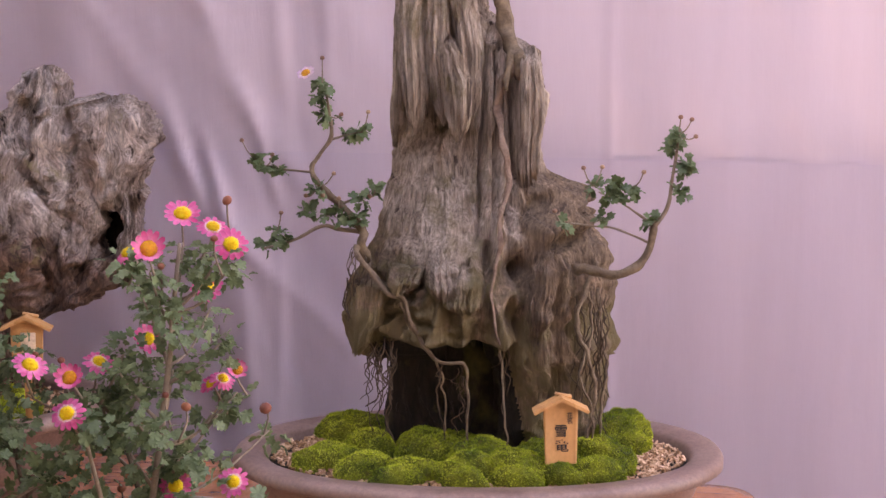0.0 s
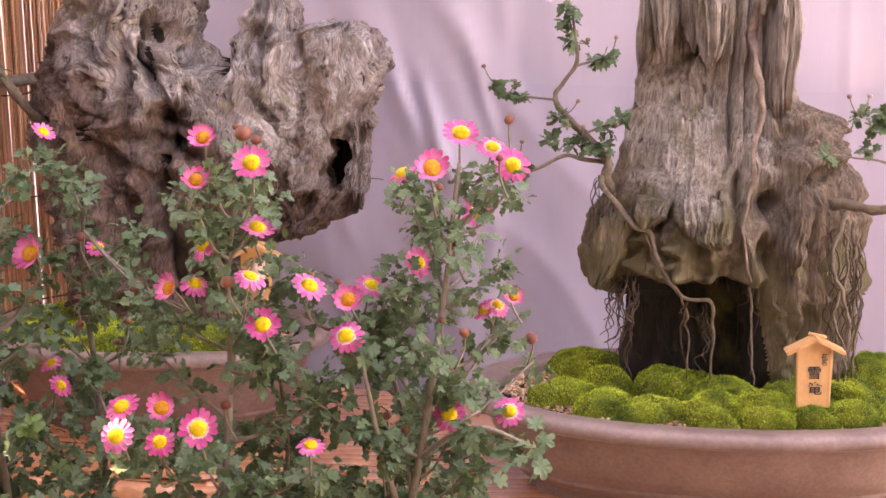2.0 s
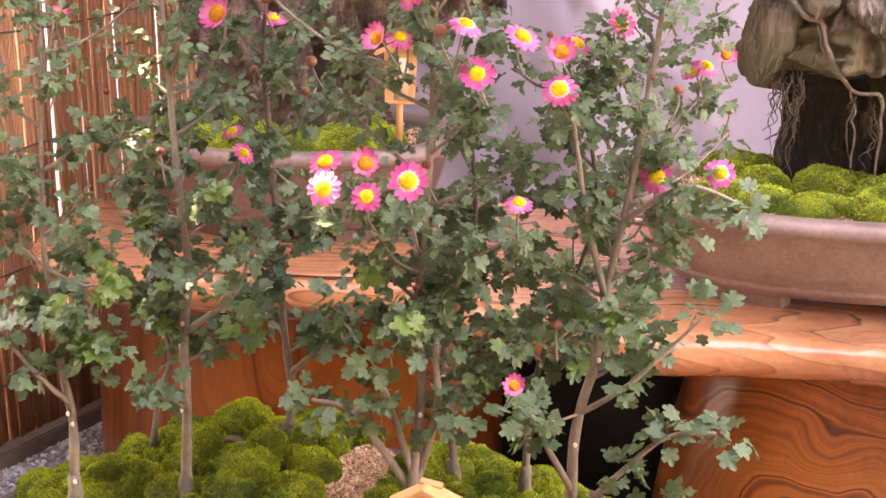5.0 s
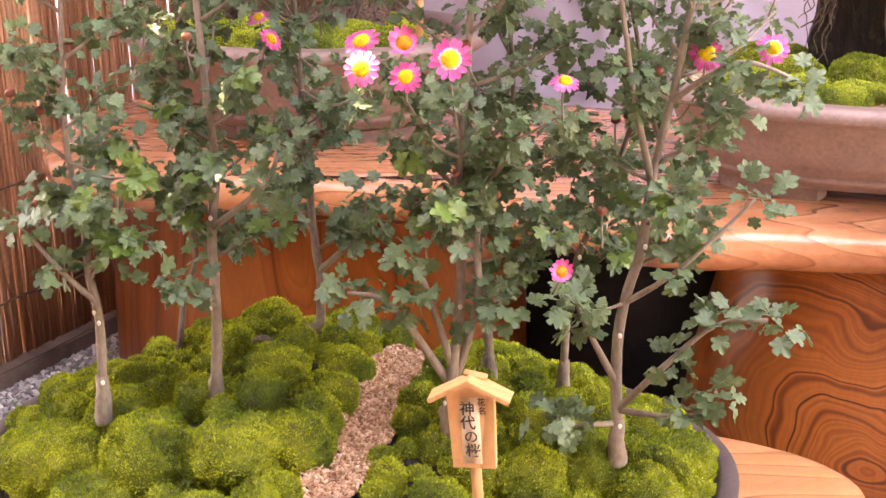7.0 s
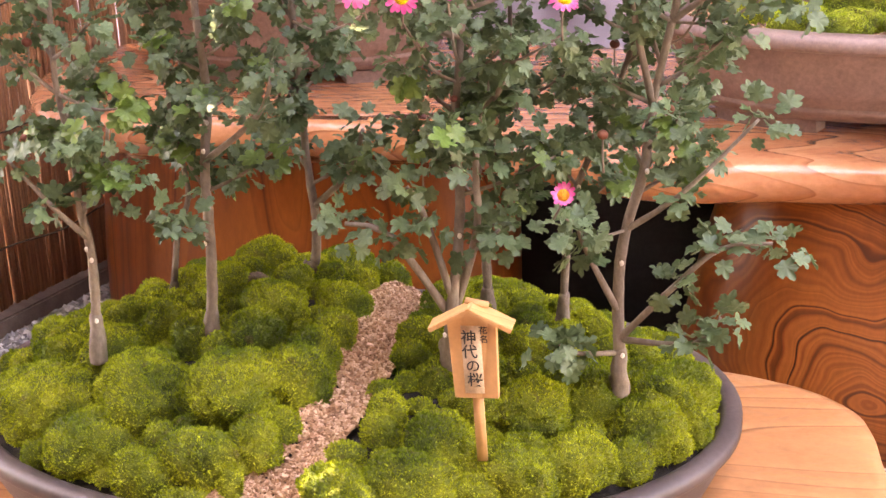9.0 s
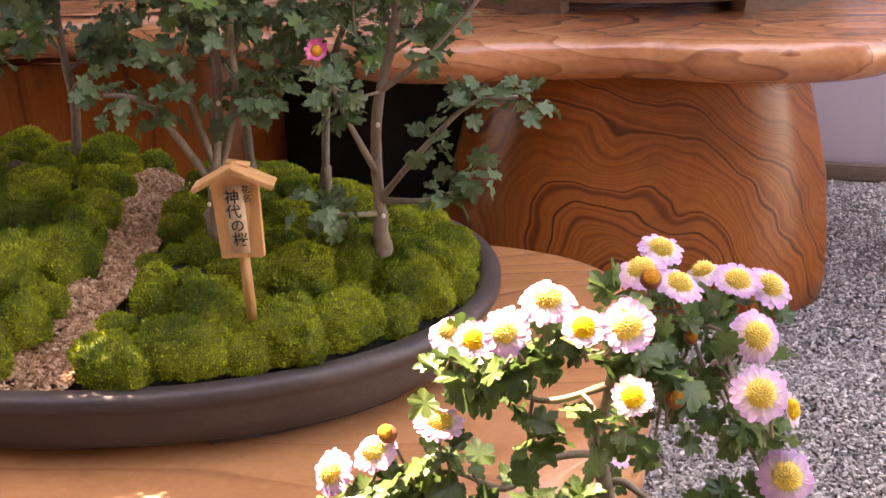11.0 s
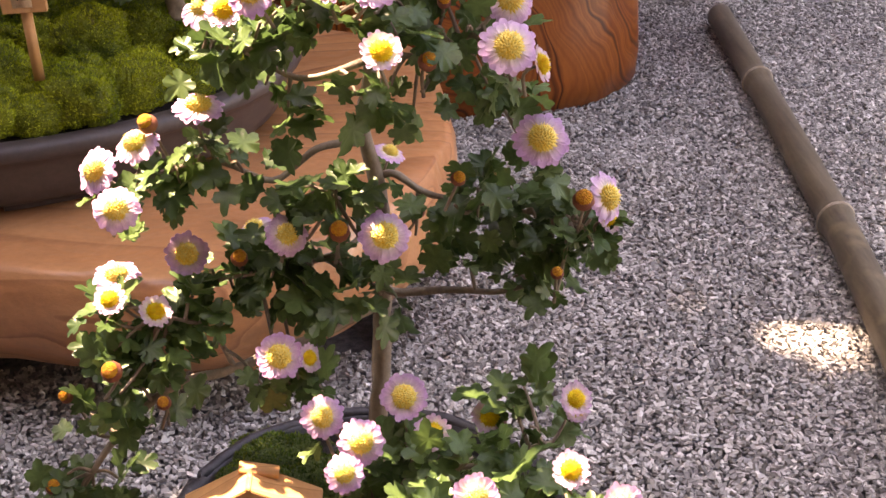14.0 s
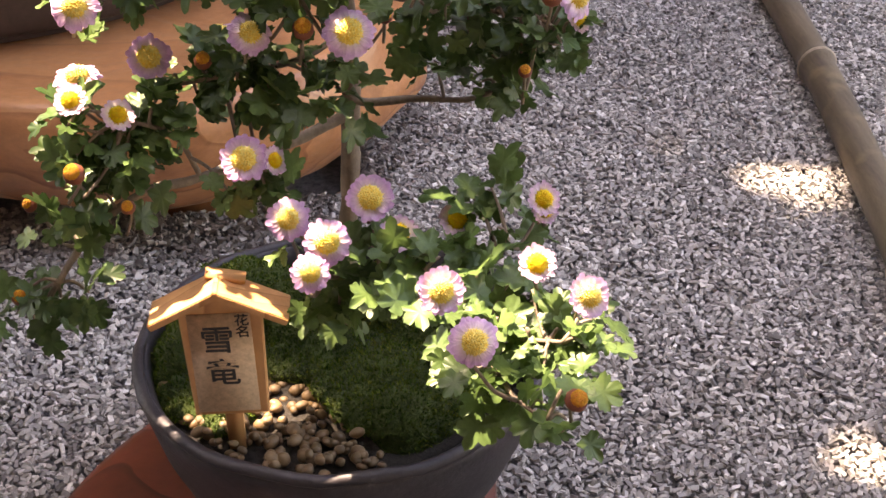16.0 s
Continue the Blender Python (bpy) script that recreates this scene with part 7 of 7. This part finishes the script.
shoot("leafy shoot of the broad stump in front of the reed screen", (-0.93, 1.86, 0.85), [([(-0.89, 1.87, 0.82), (-0.935, 1.85, 0.87), (-0.965, 1.84, 0.93), (-1.0, 1.84, 0.985)], 0.008, 0.003), ([(-0.955, 1.845, 0.91), (-1.02, 1.84, 0.935), (-1.09, 1.84, 0.93)], 0.004, 0.002), ([(-0.975, 1.84, 0.945), (-1.03, 1.83, 1.0), (-1.1, 1.83, 1.0)], 0.004, 0.002)],
      [(-1.0, 1.83, 0.97), (-1.03, 1.83, 0.93), (-1.07, 1.83, 0.92), (-1.10, 1.84, 0.935), (-1.05, 1.82, 0.985), (-1.09, 1.83, 1.01), (-1.13, 1.83, 0.985), (-1.02, 1.82, 1.01), (-0.97, 1.82, 1.0), (-1.12, 1.83, 0.90), (-1.06, 1.83, 0.895), (-1.15, 1.84, 0.94)], [], 73, LEAVES_TINY, count=12, radius=0.022)

# ---- pale flowering chrysanthemum in the round pot ----
# x, y, z; f: full, u: seen half from above, y: young, e: edge-on, b: bud; sideways tilt; size
CROWN_FLOWERS = [(-0.214, 0.572, 0.490, "u", -0.3, 0.95), (-0.202, 0.546, 0.498, "y", -0.2, 1.0), (-0.187, 0.521, 0.515, "f", -0.3, 0.95), (-0.165, 0.539, 0.524, "u", 0.0, 1.05), (-0.149, 0.516, 0.519, "y", 0.0, 1.0), (-0.127, 0.517, 0.519, "f", 0.0, 1.02), (-0.115, 0.560, 0.530, "u", -0.2, 1.0), (-0.113, 0.540, 0.534, "b", 0.0, 1.2),
                 (-0.099, 0.600, 0.524, "u", 0.2, 0.9), (-0.097, 0.550, 0.526, "u", 0.3, 0.95), (-0.075, 0.600, 0.510, "e", -0.4, 0.9)]
CROWN_RIGHT = [(-0.062, 0.574, 0.516, "u", 0.1, 0.95), (-0.043, 0.580, 0.510, "u", 0.3, 0.95), (-0.056, 0.546, 0.498, "f", 0.2, 1.02), (-0.063, 0.499, 0.490, "f", 0.0, 1.08), (-0.046, 0.506, 0.477, "y", 1.6, 0.9), (-0.126, 0.496, 0.491, "y", 0.0, 1.0), (-0.101, 0.521, 0.475, "b", 0.3, 1.1), (-0.090, 0.545, 0.498, "b", 0.0, 0.8)]
SIDE_FLOWERS = [(-0.042, 0.515, 0.432, "f", 0.1, 1.08), (-0.001, 0.535, 0.386, "f", 1.0, 1.0), (0.001, 0.540, 0.370, "y", 0.9, 0.9), (-0.017, 0.521, 0.392, "b", 0.0, 1.3), (-0.125, 0.518, 0.378, "f", 0.0, 1.08), (-0.149, 0.533, 0.374, "b", 0.0, 1.3), (-0.177, 0.539, 0.371, "f", 0.2, 0.9), (-0.197, 0.600, 0.343, "e", -0.5, 0.9), (-0.205, 0.562, 0.345, "b", 0.0, 1.1),
                (-0.085, 0.522, 0.408, "b", 0.0, 0.9), (-0.100, 0.600, 0.350, "b", 0.0, 1.0), (-0.032, 0.510, 0.354, "b", 0.0, 0.8), (-0.114, 0.630, 0.375, "e", 0.4, 0.7)]
LEFT_FLOWERS = [(-0.221, 0.566, 0.437, "e", 0.1, 1.0), (-0.250, 0.580, 0.422, "b", -0.4, 1.2), (-0.258, 0.580, 0.411, "u", -0.3, 0.95), (-0.283, 0.592, 0.390, "f", -0.7, 1.0), (-0.269, 0.552, 0.385, "f", 0.0, 1.0), (-0.235, 0.570, 0.345, "f", 0.1, 0.9)]
LOW_LEFT_FLOWERS = [(-0.274, 0.557, 0.341, "e", 0.0, 0.95), (-0.276, 0.537, 0.337, "y", -0.2, 0.85), (-0.254, 0.550, 0.320, "y", 0.3, 0.85), (-0.185, 0.516, 0.307, "f", 0.0, 1.02), (-0.169, 0.517, 0.304, "y", 0.9, 0.8), (-0.277, 0.518, 0.302, "b", 0.0, 1.3), (-0.311, 0.556, 0.262, "b", -0.5, 0.9), (-0.251, 0.520, 0.278, "b", 0.0, 0.9), (-0.324, 0.545, 0.206, "b", 0.0, 1.1)]
FRONT_FLOWERS = [(-0.163, 0.491, 0.282, "f", -0.2, 0.85), (-0.118, 0.490, 0.293, "f", -0.1, 0.98), (-0.104, 0.475, 0.278, "y", 0.0, 0.95), (-0.143, 0.470, 0.279, "f", 0.0, 0.9), (-0.153, 0.458, 0.268, "f", -0.1, 0.8), (-0.071, 0.488, 0.277, "y", 0.0, 0.95), (-0.026, 0.476, 0.294, "y", 0.3, 0.85), (-0.024, 0.480, 0.284, "y", 0.2, 0.7),
                 (-0.089, 0.409, 0.285, "f", 0.0, 0.92), (-0.040, 0.414, 0.294, "y", 0.1, 0.95), (-0.018, 0.390, 0.289, "f", 0.2, 0.85), (-0.080, 0.351, 0.295, "f", 0.0, 0.90), (-0.034, 0.334, 0.270, "b", 0.2, 1.2)]
CROWN = [(-0.214, 0.569, 0.461), (-0.198, 0.56, 0.467), (-0.184, 0.556, 0.452), (-0.173, 0.552, 0.433), (-0.162, 0.539, 0.49), (-0.173, 0.541, 0.5), (-0.145, 0.533, 0.498), (-0.137, 0.532, 0.454), (-0.122, 0.532, 0.45), (-0.107, 0.537, 0.444), (-0.132, 0.54, 0.523), (-0.109, 0.538, 0.495), (-0.094, 0.54, 0.487), (-0.083, 0.535, 0.467), (-0.069, 0.53, 0.458), (-0.057, 0.529, 0.455), (-0.083, 0.56, 0.498), (-0.07, 0.569, 0.501), (-0.093, 0.558, 0.501), (-0.116, 0.524, 0.489), (-0.189, 0.553, 0.473), (-0.207, 0.568, 0.476), (-0.079, 0.541, 0.483), (-0.18, 0.546, 0.482)]
LEFT_SPRAY = [(-0.22, 0.574, 0.415), (-0.241, 0.575, 0.394), (-0.251, 0.571, 0.386), (-0.235, 0.571, 0.388), (-0.215, 0.569, 0.406), (-0.199, 0.561, 0.399), (-0.165, 0.551, 0.388), (-0.15, 0.548, 0.382), (-0.153, 0.551, 0.395), (-0.143, 0.552, 0.397), (-0.175, 0.553, 0.391)]
RIGHT_SPRAY = [(-0.063, 0.54, 0.403), (-0.052, 0.545, 0.378), (-0.07, 0.554, 0.366), (-0.084, 0.573, 0.349), (-0.039, 0.543, 0.371), (-0.023, 0.542, 0.367), (-0.007, 0.541, 0.356), (-0.029, 0.541, 0.35), (-0.056, 0.556, 0.35), (-0.073, 0.579, 0.326), (-0.049, 0.555, 0.327), (-0.03, 0.531, 0.329), (-0.087, 0.572, 0.365), (-0.072, 0.541, 0.392), (-0.044, 0.549, 0.346), (-0.013, 0.543, 0.366)]
MIDDLE_SPRAY = [(-0.199, 0.57, 0.342), (-0.21, 0.564, 0.324), (-0.187, 0.557, 0.334), (-0.168, 0.546, 0.329), (-0.164, 0.549, 0.345), (-0.148, 0.546, 0.346), (-0.142, 0.544, 0.332), (-0.126, 0.547, 0.325), (-0.18, 0.553, 0.351), (-0.155, 0.541, 0.323), (-0.203, 0.57, 0.331)]
LOW_LEFT_SPRAY = [(-0.223, 0.571, 0.332), (-0.233, 0.564, 0.321), (-0.22, 0.555, 0.311), (-0.237, 0.557, 0.307), (-0.25, 0.559, 0.306), (-0.269, 0.55, 0.305), (-0.278, 0.54, 0.302), (-0.26, 0.545, 0.293), (-0.244, 0.544, 0.289), (-0.28, 0.55, 0.322), (-0.196, 0.528, 0.281), (-0.18, 0.523, 0.283), (-0.164, 0.513, 0.289), (-0.27, 0.538, 0.283)]
TRAILING_SPRAY = [(-0.278, 0.54, 0.277), (-0.264, 0.541, 0.26), (-0.299, 0.555, 0.25), (-0.317, 0.55, 0.21), (-0.301, 0.547, 0.203), (-0.284, 0.546, 0.206), (-0.329, 0.548, 0.192), (-0.313, 0.546, 0.192), (-0.281, 0.532, 0.292), (-0.254, 0.544, 0.291)]
FRONT_SPRAY = [(-0.052, 0.49, 0.295), (-0.061, 0.494, 0.286), (-0.118, 0.489, 0.263), (-0.114, 0.464, 0.253), (-0.131, 0.485, 0.248), (-0.151, 0.49, 0.23), (-0.138, 0.482, 0.227), (-0.101, 0.467, 0.269), (-0.099, 0.43, 0.268), (-0.084, 0.457, 0.274), (-0.07, 0.47, 0.268), (-0.051, 0.473, 0.28), (-0.051, 0.43, 0.272), (-0.04, 0.422, 0.266), (-0.065, 0.44, 0.273), (-0.062, 0.397, 0.275), (-0.11, 0.47, 0.26), (-0.123, 0.474, 0.243)]
FRONT_RIGHT_SPRAY = [(-0.025, 0.406, 0.258), (-0.011, 0.405, 0.264), (-0.016, 0.394, 0.255), (-0.041, 0.38, 0.254), (-0.032, 0.4, 0.255), (-0.057, 0.386, 0.247), (-0.065, 0.389, 0.234), (-0.034, 0.353, 0.243), (-0.044, 0.363, 0.246), (-0.076, 0.377, 0.259), (-0.046, 0.405, 0.26), (-0.032, 0.356, 0.265)]
r = random.Random(90)
plant = thing("potted_chrysanthemum", (-0.13, 0.60, 0.125), "potted chrysanthemum with pale pink flowers and big yellow eyes", "chrysanthemum")
STEM = [(-0.128, 0.60, 0.112), (-0.127, 0.605, 0.18), (-0.124, 0.605, 0.245), (-0.121, 0.608, 0.30), (-0.121, 0.612, 0.345), (-0.127, 0.60, 0.385), (-0.132, 0.592, 0.41), (-0.129, 0.575, 0.441), (-0.128, 0.560, 0.466), (-0.126, 0.545, 0.495), (-0.118, 0.545, 0.515)]
part("trunk", tube_mesh("trunk", STEM, 0.0068, 0.0024, M_STEM, 10, 0.4, 3.0, 6), M_STEM, plant)
HIGH_LIMBS = [([(-0.128, 0.562, 0.462), (-0.163, 0.56, 0.453), (-0.19, 0.558, 0.468), (-0.21, 0.566, 0.478)], 0.0036), ([(-0.134, 0.592, 0.40), (-0.158, 0.59, 0.398), (-0.184, 0.585, 0.382), (-0.215, 0.575, 0.40), (-0.255, 0.575, 0.392)], 0.0040), ([(-0.121, 0.608, 0.37), (-0.113, 0.60, 0.375), (-0.095, 0.59, 0.366), (-0.069, 0.56, 0.374), (-0.02, 0.54, 0.37)], 0.0040), ([(-0.128, 0.56, 0.470), (-0.102, 0.55, 0.467), (-0.075, 0.545, 0.48), (-0.058, 0.555, 0.495)], 0.0032)]
LOW_LIMBS = [([(-0.122, 0.606, 0.30), (-0.114, 0.60, 0.295), (-0.081, 0.587, 0.302), (-0.055, 0.575, 0.306), (-0.035, 0.55, 0.325)], 0.0046), ([(-0.122, 0.607, 0.285), (-0.16, 0.59, 0.275), (-0.213, 0.567, 0.268), (-0.245, 0.553, 0.268), (-0.276, 0.541, 0.251), (-0.30, 0.545, 0.215)], 0.0062), ([(-0.121, 0.61, 0.34), (-0.15, 0.58, 0.335), (-0.185, 0.565, 0.335), (-0.22, 0.565, 0.33)], 0.0036), ([(-0.213, 0.567, 0.268), (-0.225, 0.56, 0.30), (-0.25, 0.553, 0.315)], 0.0030), ([(-0.12, 0.61, 0.35), (-0.135, 0.58, 0.365), (-0.15, 0.555, 0.385)], 0.0028),
             ([(-0.127, 0.603, 0.17), (-0.122, 0.54, 0.215), (-0.113, 0.48, 0.245), (-0.09, 0.43, 0.258)], 0.0050), ([(-0.120, 0.53, 0.22), (-0.08, 0.48, 0.25), (-0.045, 0.47, 0.27)], 0.0036), ([(-0.113, 0.48, 0.245), (-0.065, 0.42, 0.25), (-0.03, 0.39, 0.262)], 0.0034), ([(-0.118, 0.50, 0.235), (-0.14, 0.48, 0.25), (-0.15, 0.465, 0.258)], 0.0030), ([(-0.065, 0.42, 0.25), (-0.06, 0.37, 0.25), (-0.045, 0.345, 0.25)], 0.0028)]
WOOD = [Vector(q) for q in smooth_line(STEM[4:], 3)]
for pts, a in HIGH_LIMBS + LOW_LIMBS:
    part("branch", tube_mesh("branch", pts, a * 0.62, a * 0.3, M_STEM, 8, 0.4, a * 1000, 6), M_STEM, plant)
    WOOD += smooth_line(pts, 4)
for spray, count in ((CROWN, 7), (LEFT_SPRAY, 8), (RIGHT_SPRAY, 9), (MIDDLE_SPRAY, 8), (LOW_LEFT_SPRAY, 7), (TRAILING_SPRAY, 7), (FRONT_SPRAY, 8), (FRONT_RIGHT_SPRAY, 8)):
    for c in spray:
        c = Vector(c)
        leaf_cluster(plant, c, 0.020, count - 1, LEAVES_DARK, r, 0.84)
        near = min(WOOD, key=lambda q: (q - c).length)
        part("twig", tube_mesh("twig", [near, near.lerp(c, 0.5) + Vector((0, 0, 0.004)), c], 0.0013, 0.0008, M_STEM, 5, 0.2, 1, 3), M_STEM, plant)
for x, y, z, kind, tilt, size in CROWN_FLOWERS + CROWN_RIGHT + SIDE_FLOWERS + LEFT_FLOWERS + LOW_LEFT_FLOWERS + FRONT_FLOWERS:
    p = Vector((x, y, z))
    n = {"f": Vector((tilt, -0.78, 0.62)), "y": Vector((tilt, -0.70, 0.70)), "u": Vector((tilt, -0.36, 0.94)), "e": Vector((tilt, -0.10, 1.0)), "b": Vector((tilt, -0.6, 0.7))}[kind]
    n += Vector((r.gauss(0, 0.06), r.gauss(0, 0.05), r.gauss(0, 0.05)))
    if kind == "b":
        m = facing(p, n, 0)
        fl = part("bud", BUD, None, plant, "half-open bud with an orange eye", m @ Matrix.Scale(size, 4))
        part("disc", YOUNG_DISC, None, fl, m=m @ Matrix.Translation((0, 0, 0.0034 * size)) @ Matrix.Scale(0.62 * size, 4))
    elif kind == "y":
        fl = flower_at(plant, p, n, WHITE_YOUNG, None, WHITE_YOUNG_DISC, r, "young flower with an orange-yellow eye", size)
    else:
        fl = flower_at(plant, p, n, r.choice(WHITE_PETALS), None, WHITE_DISC, r, "pale pink flower with a domed yellow eye", size)
    stalk(fl, p, n, 0.020, r)
    near = min(WOOD, key=lambda q: (q - p).length)
    end = p - n.normalized() * 0.010 - Vector((0, 0, 0.012))
    part("twig", tube_mesh("twig", [near, near.lerp(end, 0.5) + Vector((0, 0, -0.006)), end], 0.0014, 0.0009, M_STEM, 5, 0.2, 1, 3), M_STEM, plant)
    if kind != "b":
        leaf_cluster(plant, p + Vector((0, 0.010, -0.022)), 0.014, 3, LEAVES_DARK, r, 0.75)
hang_leaves(plant)

# ---- broadleaf tree behind the fence, unseen, added to dapple the sun over the display ----
shade = thing("shade_tree", (-2.9, 3.9, -0.02), "unseen broadleaf tree added to shade the display in dapples", "tree")
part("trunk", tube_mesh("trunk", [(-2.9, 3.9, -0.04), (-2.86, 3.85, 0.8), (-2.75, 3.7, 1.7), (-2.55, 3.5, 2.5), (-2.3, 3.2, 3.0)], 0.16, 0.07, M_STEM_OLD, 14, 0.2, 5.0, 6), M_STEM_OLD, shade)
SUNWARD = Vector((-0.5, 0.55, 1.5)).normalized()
# crown gaps cut to sunlight chosen spots: ground-plan spot, its height, half width
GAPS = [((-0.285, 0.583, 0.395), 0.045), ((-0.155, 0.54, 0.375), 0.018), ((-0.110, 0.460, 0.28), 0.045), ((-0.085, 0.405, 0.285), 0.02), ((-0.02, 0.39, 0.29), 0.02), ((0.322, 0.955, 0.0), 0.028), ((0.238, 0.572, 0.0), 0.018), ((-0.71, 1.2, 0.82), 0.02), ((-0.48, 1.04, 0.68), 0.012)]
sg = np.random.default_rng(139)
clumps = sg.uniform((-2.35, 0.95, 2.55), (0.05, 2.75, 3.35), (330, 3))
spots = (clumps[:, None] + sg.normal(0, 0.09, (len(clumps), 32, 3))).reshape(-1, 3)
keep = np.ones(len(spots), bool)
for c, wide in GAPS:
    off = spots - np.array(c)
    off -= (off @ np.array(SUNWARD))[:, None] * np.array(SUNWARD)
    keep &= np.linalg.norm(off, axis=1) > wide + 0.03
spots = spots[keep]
up = sg.normal(0, 0.5, (len(spots), 3)) + (0, 0, 1.0)
up /= np.linalg.norm(up, axis=1)[:, None]
along = np.cross(up, sg.normal(0, 1, (len(spots), 3)))
along /= np.linalg.norm(along, axis=1)[:, None]
across = np.cross(up, along)
BLADE = ((0.048, 0.0), (0.024, 0.024), (-0.012, 0.028), (-0.044, 0.010), (-0.044, -0.010), (-0.012, -0.028), (0.024, -0.024))
crown = np.stack([spots + along * a + across * b - up * (abs(b) * 0.25 + a * a * 3) for a, b in BLADE], 1)
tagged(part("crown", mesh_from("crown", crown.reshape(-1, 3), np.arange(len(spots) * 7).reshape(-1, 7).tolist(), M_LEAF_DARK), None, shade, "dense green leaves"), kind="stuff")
for b in range(9):
    heart = Vector((-2.15 + 0.5 * (b // 2), 1.4 + 0.9 * (b % 2), 2.95))
    part("limb", tube_mesh("limb", [(-2.3, 3.2, 3.0), Vector((-2.3, 3.2, 3.0)).lerp(heart, 0.5) + Vector((0, 0, 0.12)), heart], 0.040, 0.010, M_STEM_OLD, 8, 0.2, b, 5), M_STEM_OLD, shade)
    for c in clumps[b::33]:
        c = Vector(c)
        if (c - heart).length < 0.75:
            part("branch", tube_mesh("branch", [heart, heart.lerp(c, 0.5) + Vector((0, 0, 0.04)), c], 0.008, 0.004, M_STEM_OLD, 6, 0.2, b, 3), M_STEM_OLD, shade)

# ---- name plaques ----
def plaque(label, at, w, h, stick, lean, yaw, roof_w, texts, paper):
    """A house-shaped wooden tag. at: the foot of the board; texts: characters, x and z on the board, size."""
    m = Matrix.Translation(at) @ pose(0, 0, 0, 0, lean, yaw)
    t = thing("name_plaque", at, label, "sign")
    th = w * 0.16
    bm = bmesh.new()
    outline = [(-w * 0.47, 0), (w * 0.47, 0), (w * 0.52, h), (0, h + w * 0.24), (-w * 0.52, h)]
    front = [bm.verts.new((x, -th / 2, z)) for x, z in outline]
    rear = [bm.verts.new((x, th / 2, z)) for x, z in outline]
    bm.faces.new(front)
    bm.faces.new(list(reversed(rear)))
    for i in range(5):
        j = (i + 1) % 5
        bm.faces.new((front[j], front[i], rear[i], rear[j]))
    bmesh.ops.recalc_face_normals(bm, faces=bm.faces)
    bmesh.ops.bevel(bm, geom=bm.edges[:], offset=w * 0.018, segments=1, affect="EDGES")
    bmesh.ops.transform(bm, matrix=m, verts=bm.verts)
    ob = part("board", bm, M_SIGN, t)
    ob.data.polygons.foreach_set("use_smooth", [False] * len(ob.data.polygons))
    for side in (-1, 1):
        long = roof_w * 0.62
        rm = m @ Matrix.Translation((side * long * 0.40, -th * 0.25, h + w * 0.245 - long * 0.16)) @ pose(0, 0, 0, 0, side * 27, 0)
        ob = part("roof_board", box_bm(long, th * 3.4, w * 0.10, w * 0.012, rm), M_SIGN, t)
        ob.data.polygons.foreach_set("use_smooth", [False] * len(ob.data.polygons))
    part("ridge_board", box_bm(w * 0.5, th * 1.2, w * 0.08, w * 0.01, m @ Matrix.Translation((w * 0.10, th * 0.9, h + w * 0.30)) @ pose(0, 0, 0, 0, 12, 0)), M_SIGN, t)
    if stick > 0:
        part("stake", box_bm(w * 0.22, th * 0.8, stick + 0.02, 0.0006, m @ Matrix.Translation((0, th * 0.3, -stick / 2 + 0.01))), M_SIGN, t)
    if paper:
        part("paper", box_bm(paper[0], 0.0006, paper[1], 0, m @ Matrix.Translation((paper[2], -th / 2 - 0.0004, paper[3]))), M_PAPER, t, "cream paper strip with brushed characters")
    for k, (ch, x, z, size) in enumerate(texts):
        c = bpy.data.curves.new("lettering", "FONT")
        c.body, c.size, c.align_x, c.align_y, c.extrude, c.offset = ch, size, "CENTER", "CENTER", 0.0001, size * 0.012
        c.materials.append(M_INK)
        ob = new("lettering", c)
        ob.parent = t
        ob.matrix_parent_inverse = WORLD_OF[t.name].inverted()
        ob.matrix_basis = m @ Matrix.Translation((x, -th / 2 - 0.0011, z)) @ pose(0, 0, 0, 90, 0, 0)
    return t


plaque("small cedar name plaque with two black characters stuck in moss", (0.147, 1.605, 0.540), 0.041, 0.073, 0.02, -0.5, 6, 0.064, [("雪", 0.0, 0.042, 0.017), ("竜", 0.001, 0.023, 0.017), ("花", 0.011, 0.062, 0.008), ("名", 0.011, 0.055, 0.008)], None)
plaque("cedar name plaque with brushed characters among moss cushions", (-0.391, 1.026, 0.336), 0.040, 0.072, 0.062, -3.0, -3, 0.066, [("神", -0.003, 0.056, 0.0135), ("代", -0.003, 0.043, 0.0135), ("の", -0.001, 0.030, 0.0125), ("桜", 0.0, 0.017, 0.0135), ("花", 0.0095, 0.063, 0.0075), ("名", 0.010, 0.055, 0.0075)], (0.0165, 0.062, -0.001, 0.036))
plaque("cedar name plaque with two large characters in the round pot", (-0.203, 0.497, 0.148), 0.046, 0.078, 0.03, -1.5, -4, 0.074, [("雪", -0.003, 0.054, 0.020), ("竜", -0.002, 0.031, 0.020), ("花", 0.012, 0.068, 0.0085), ("名", 0.012, 0.060, 0.0085)], (0.036, 0.070, -0.001, 0.038))
plaque("small orange-brown name plaque before the broad stump", (-0.575, 1.775, 0.598), 0.042, 0.072, 0.06, 2.0, 8, 0.064, [], (0.020, 0.056, 0.002, 0.034))
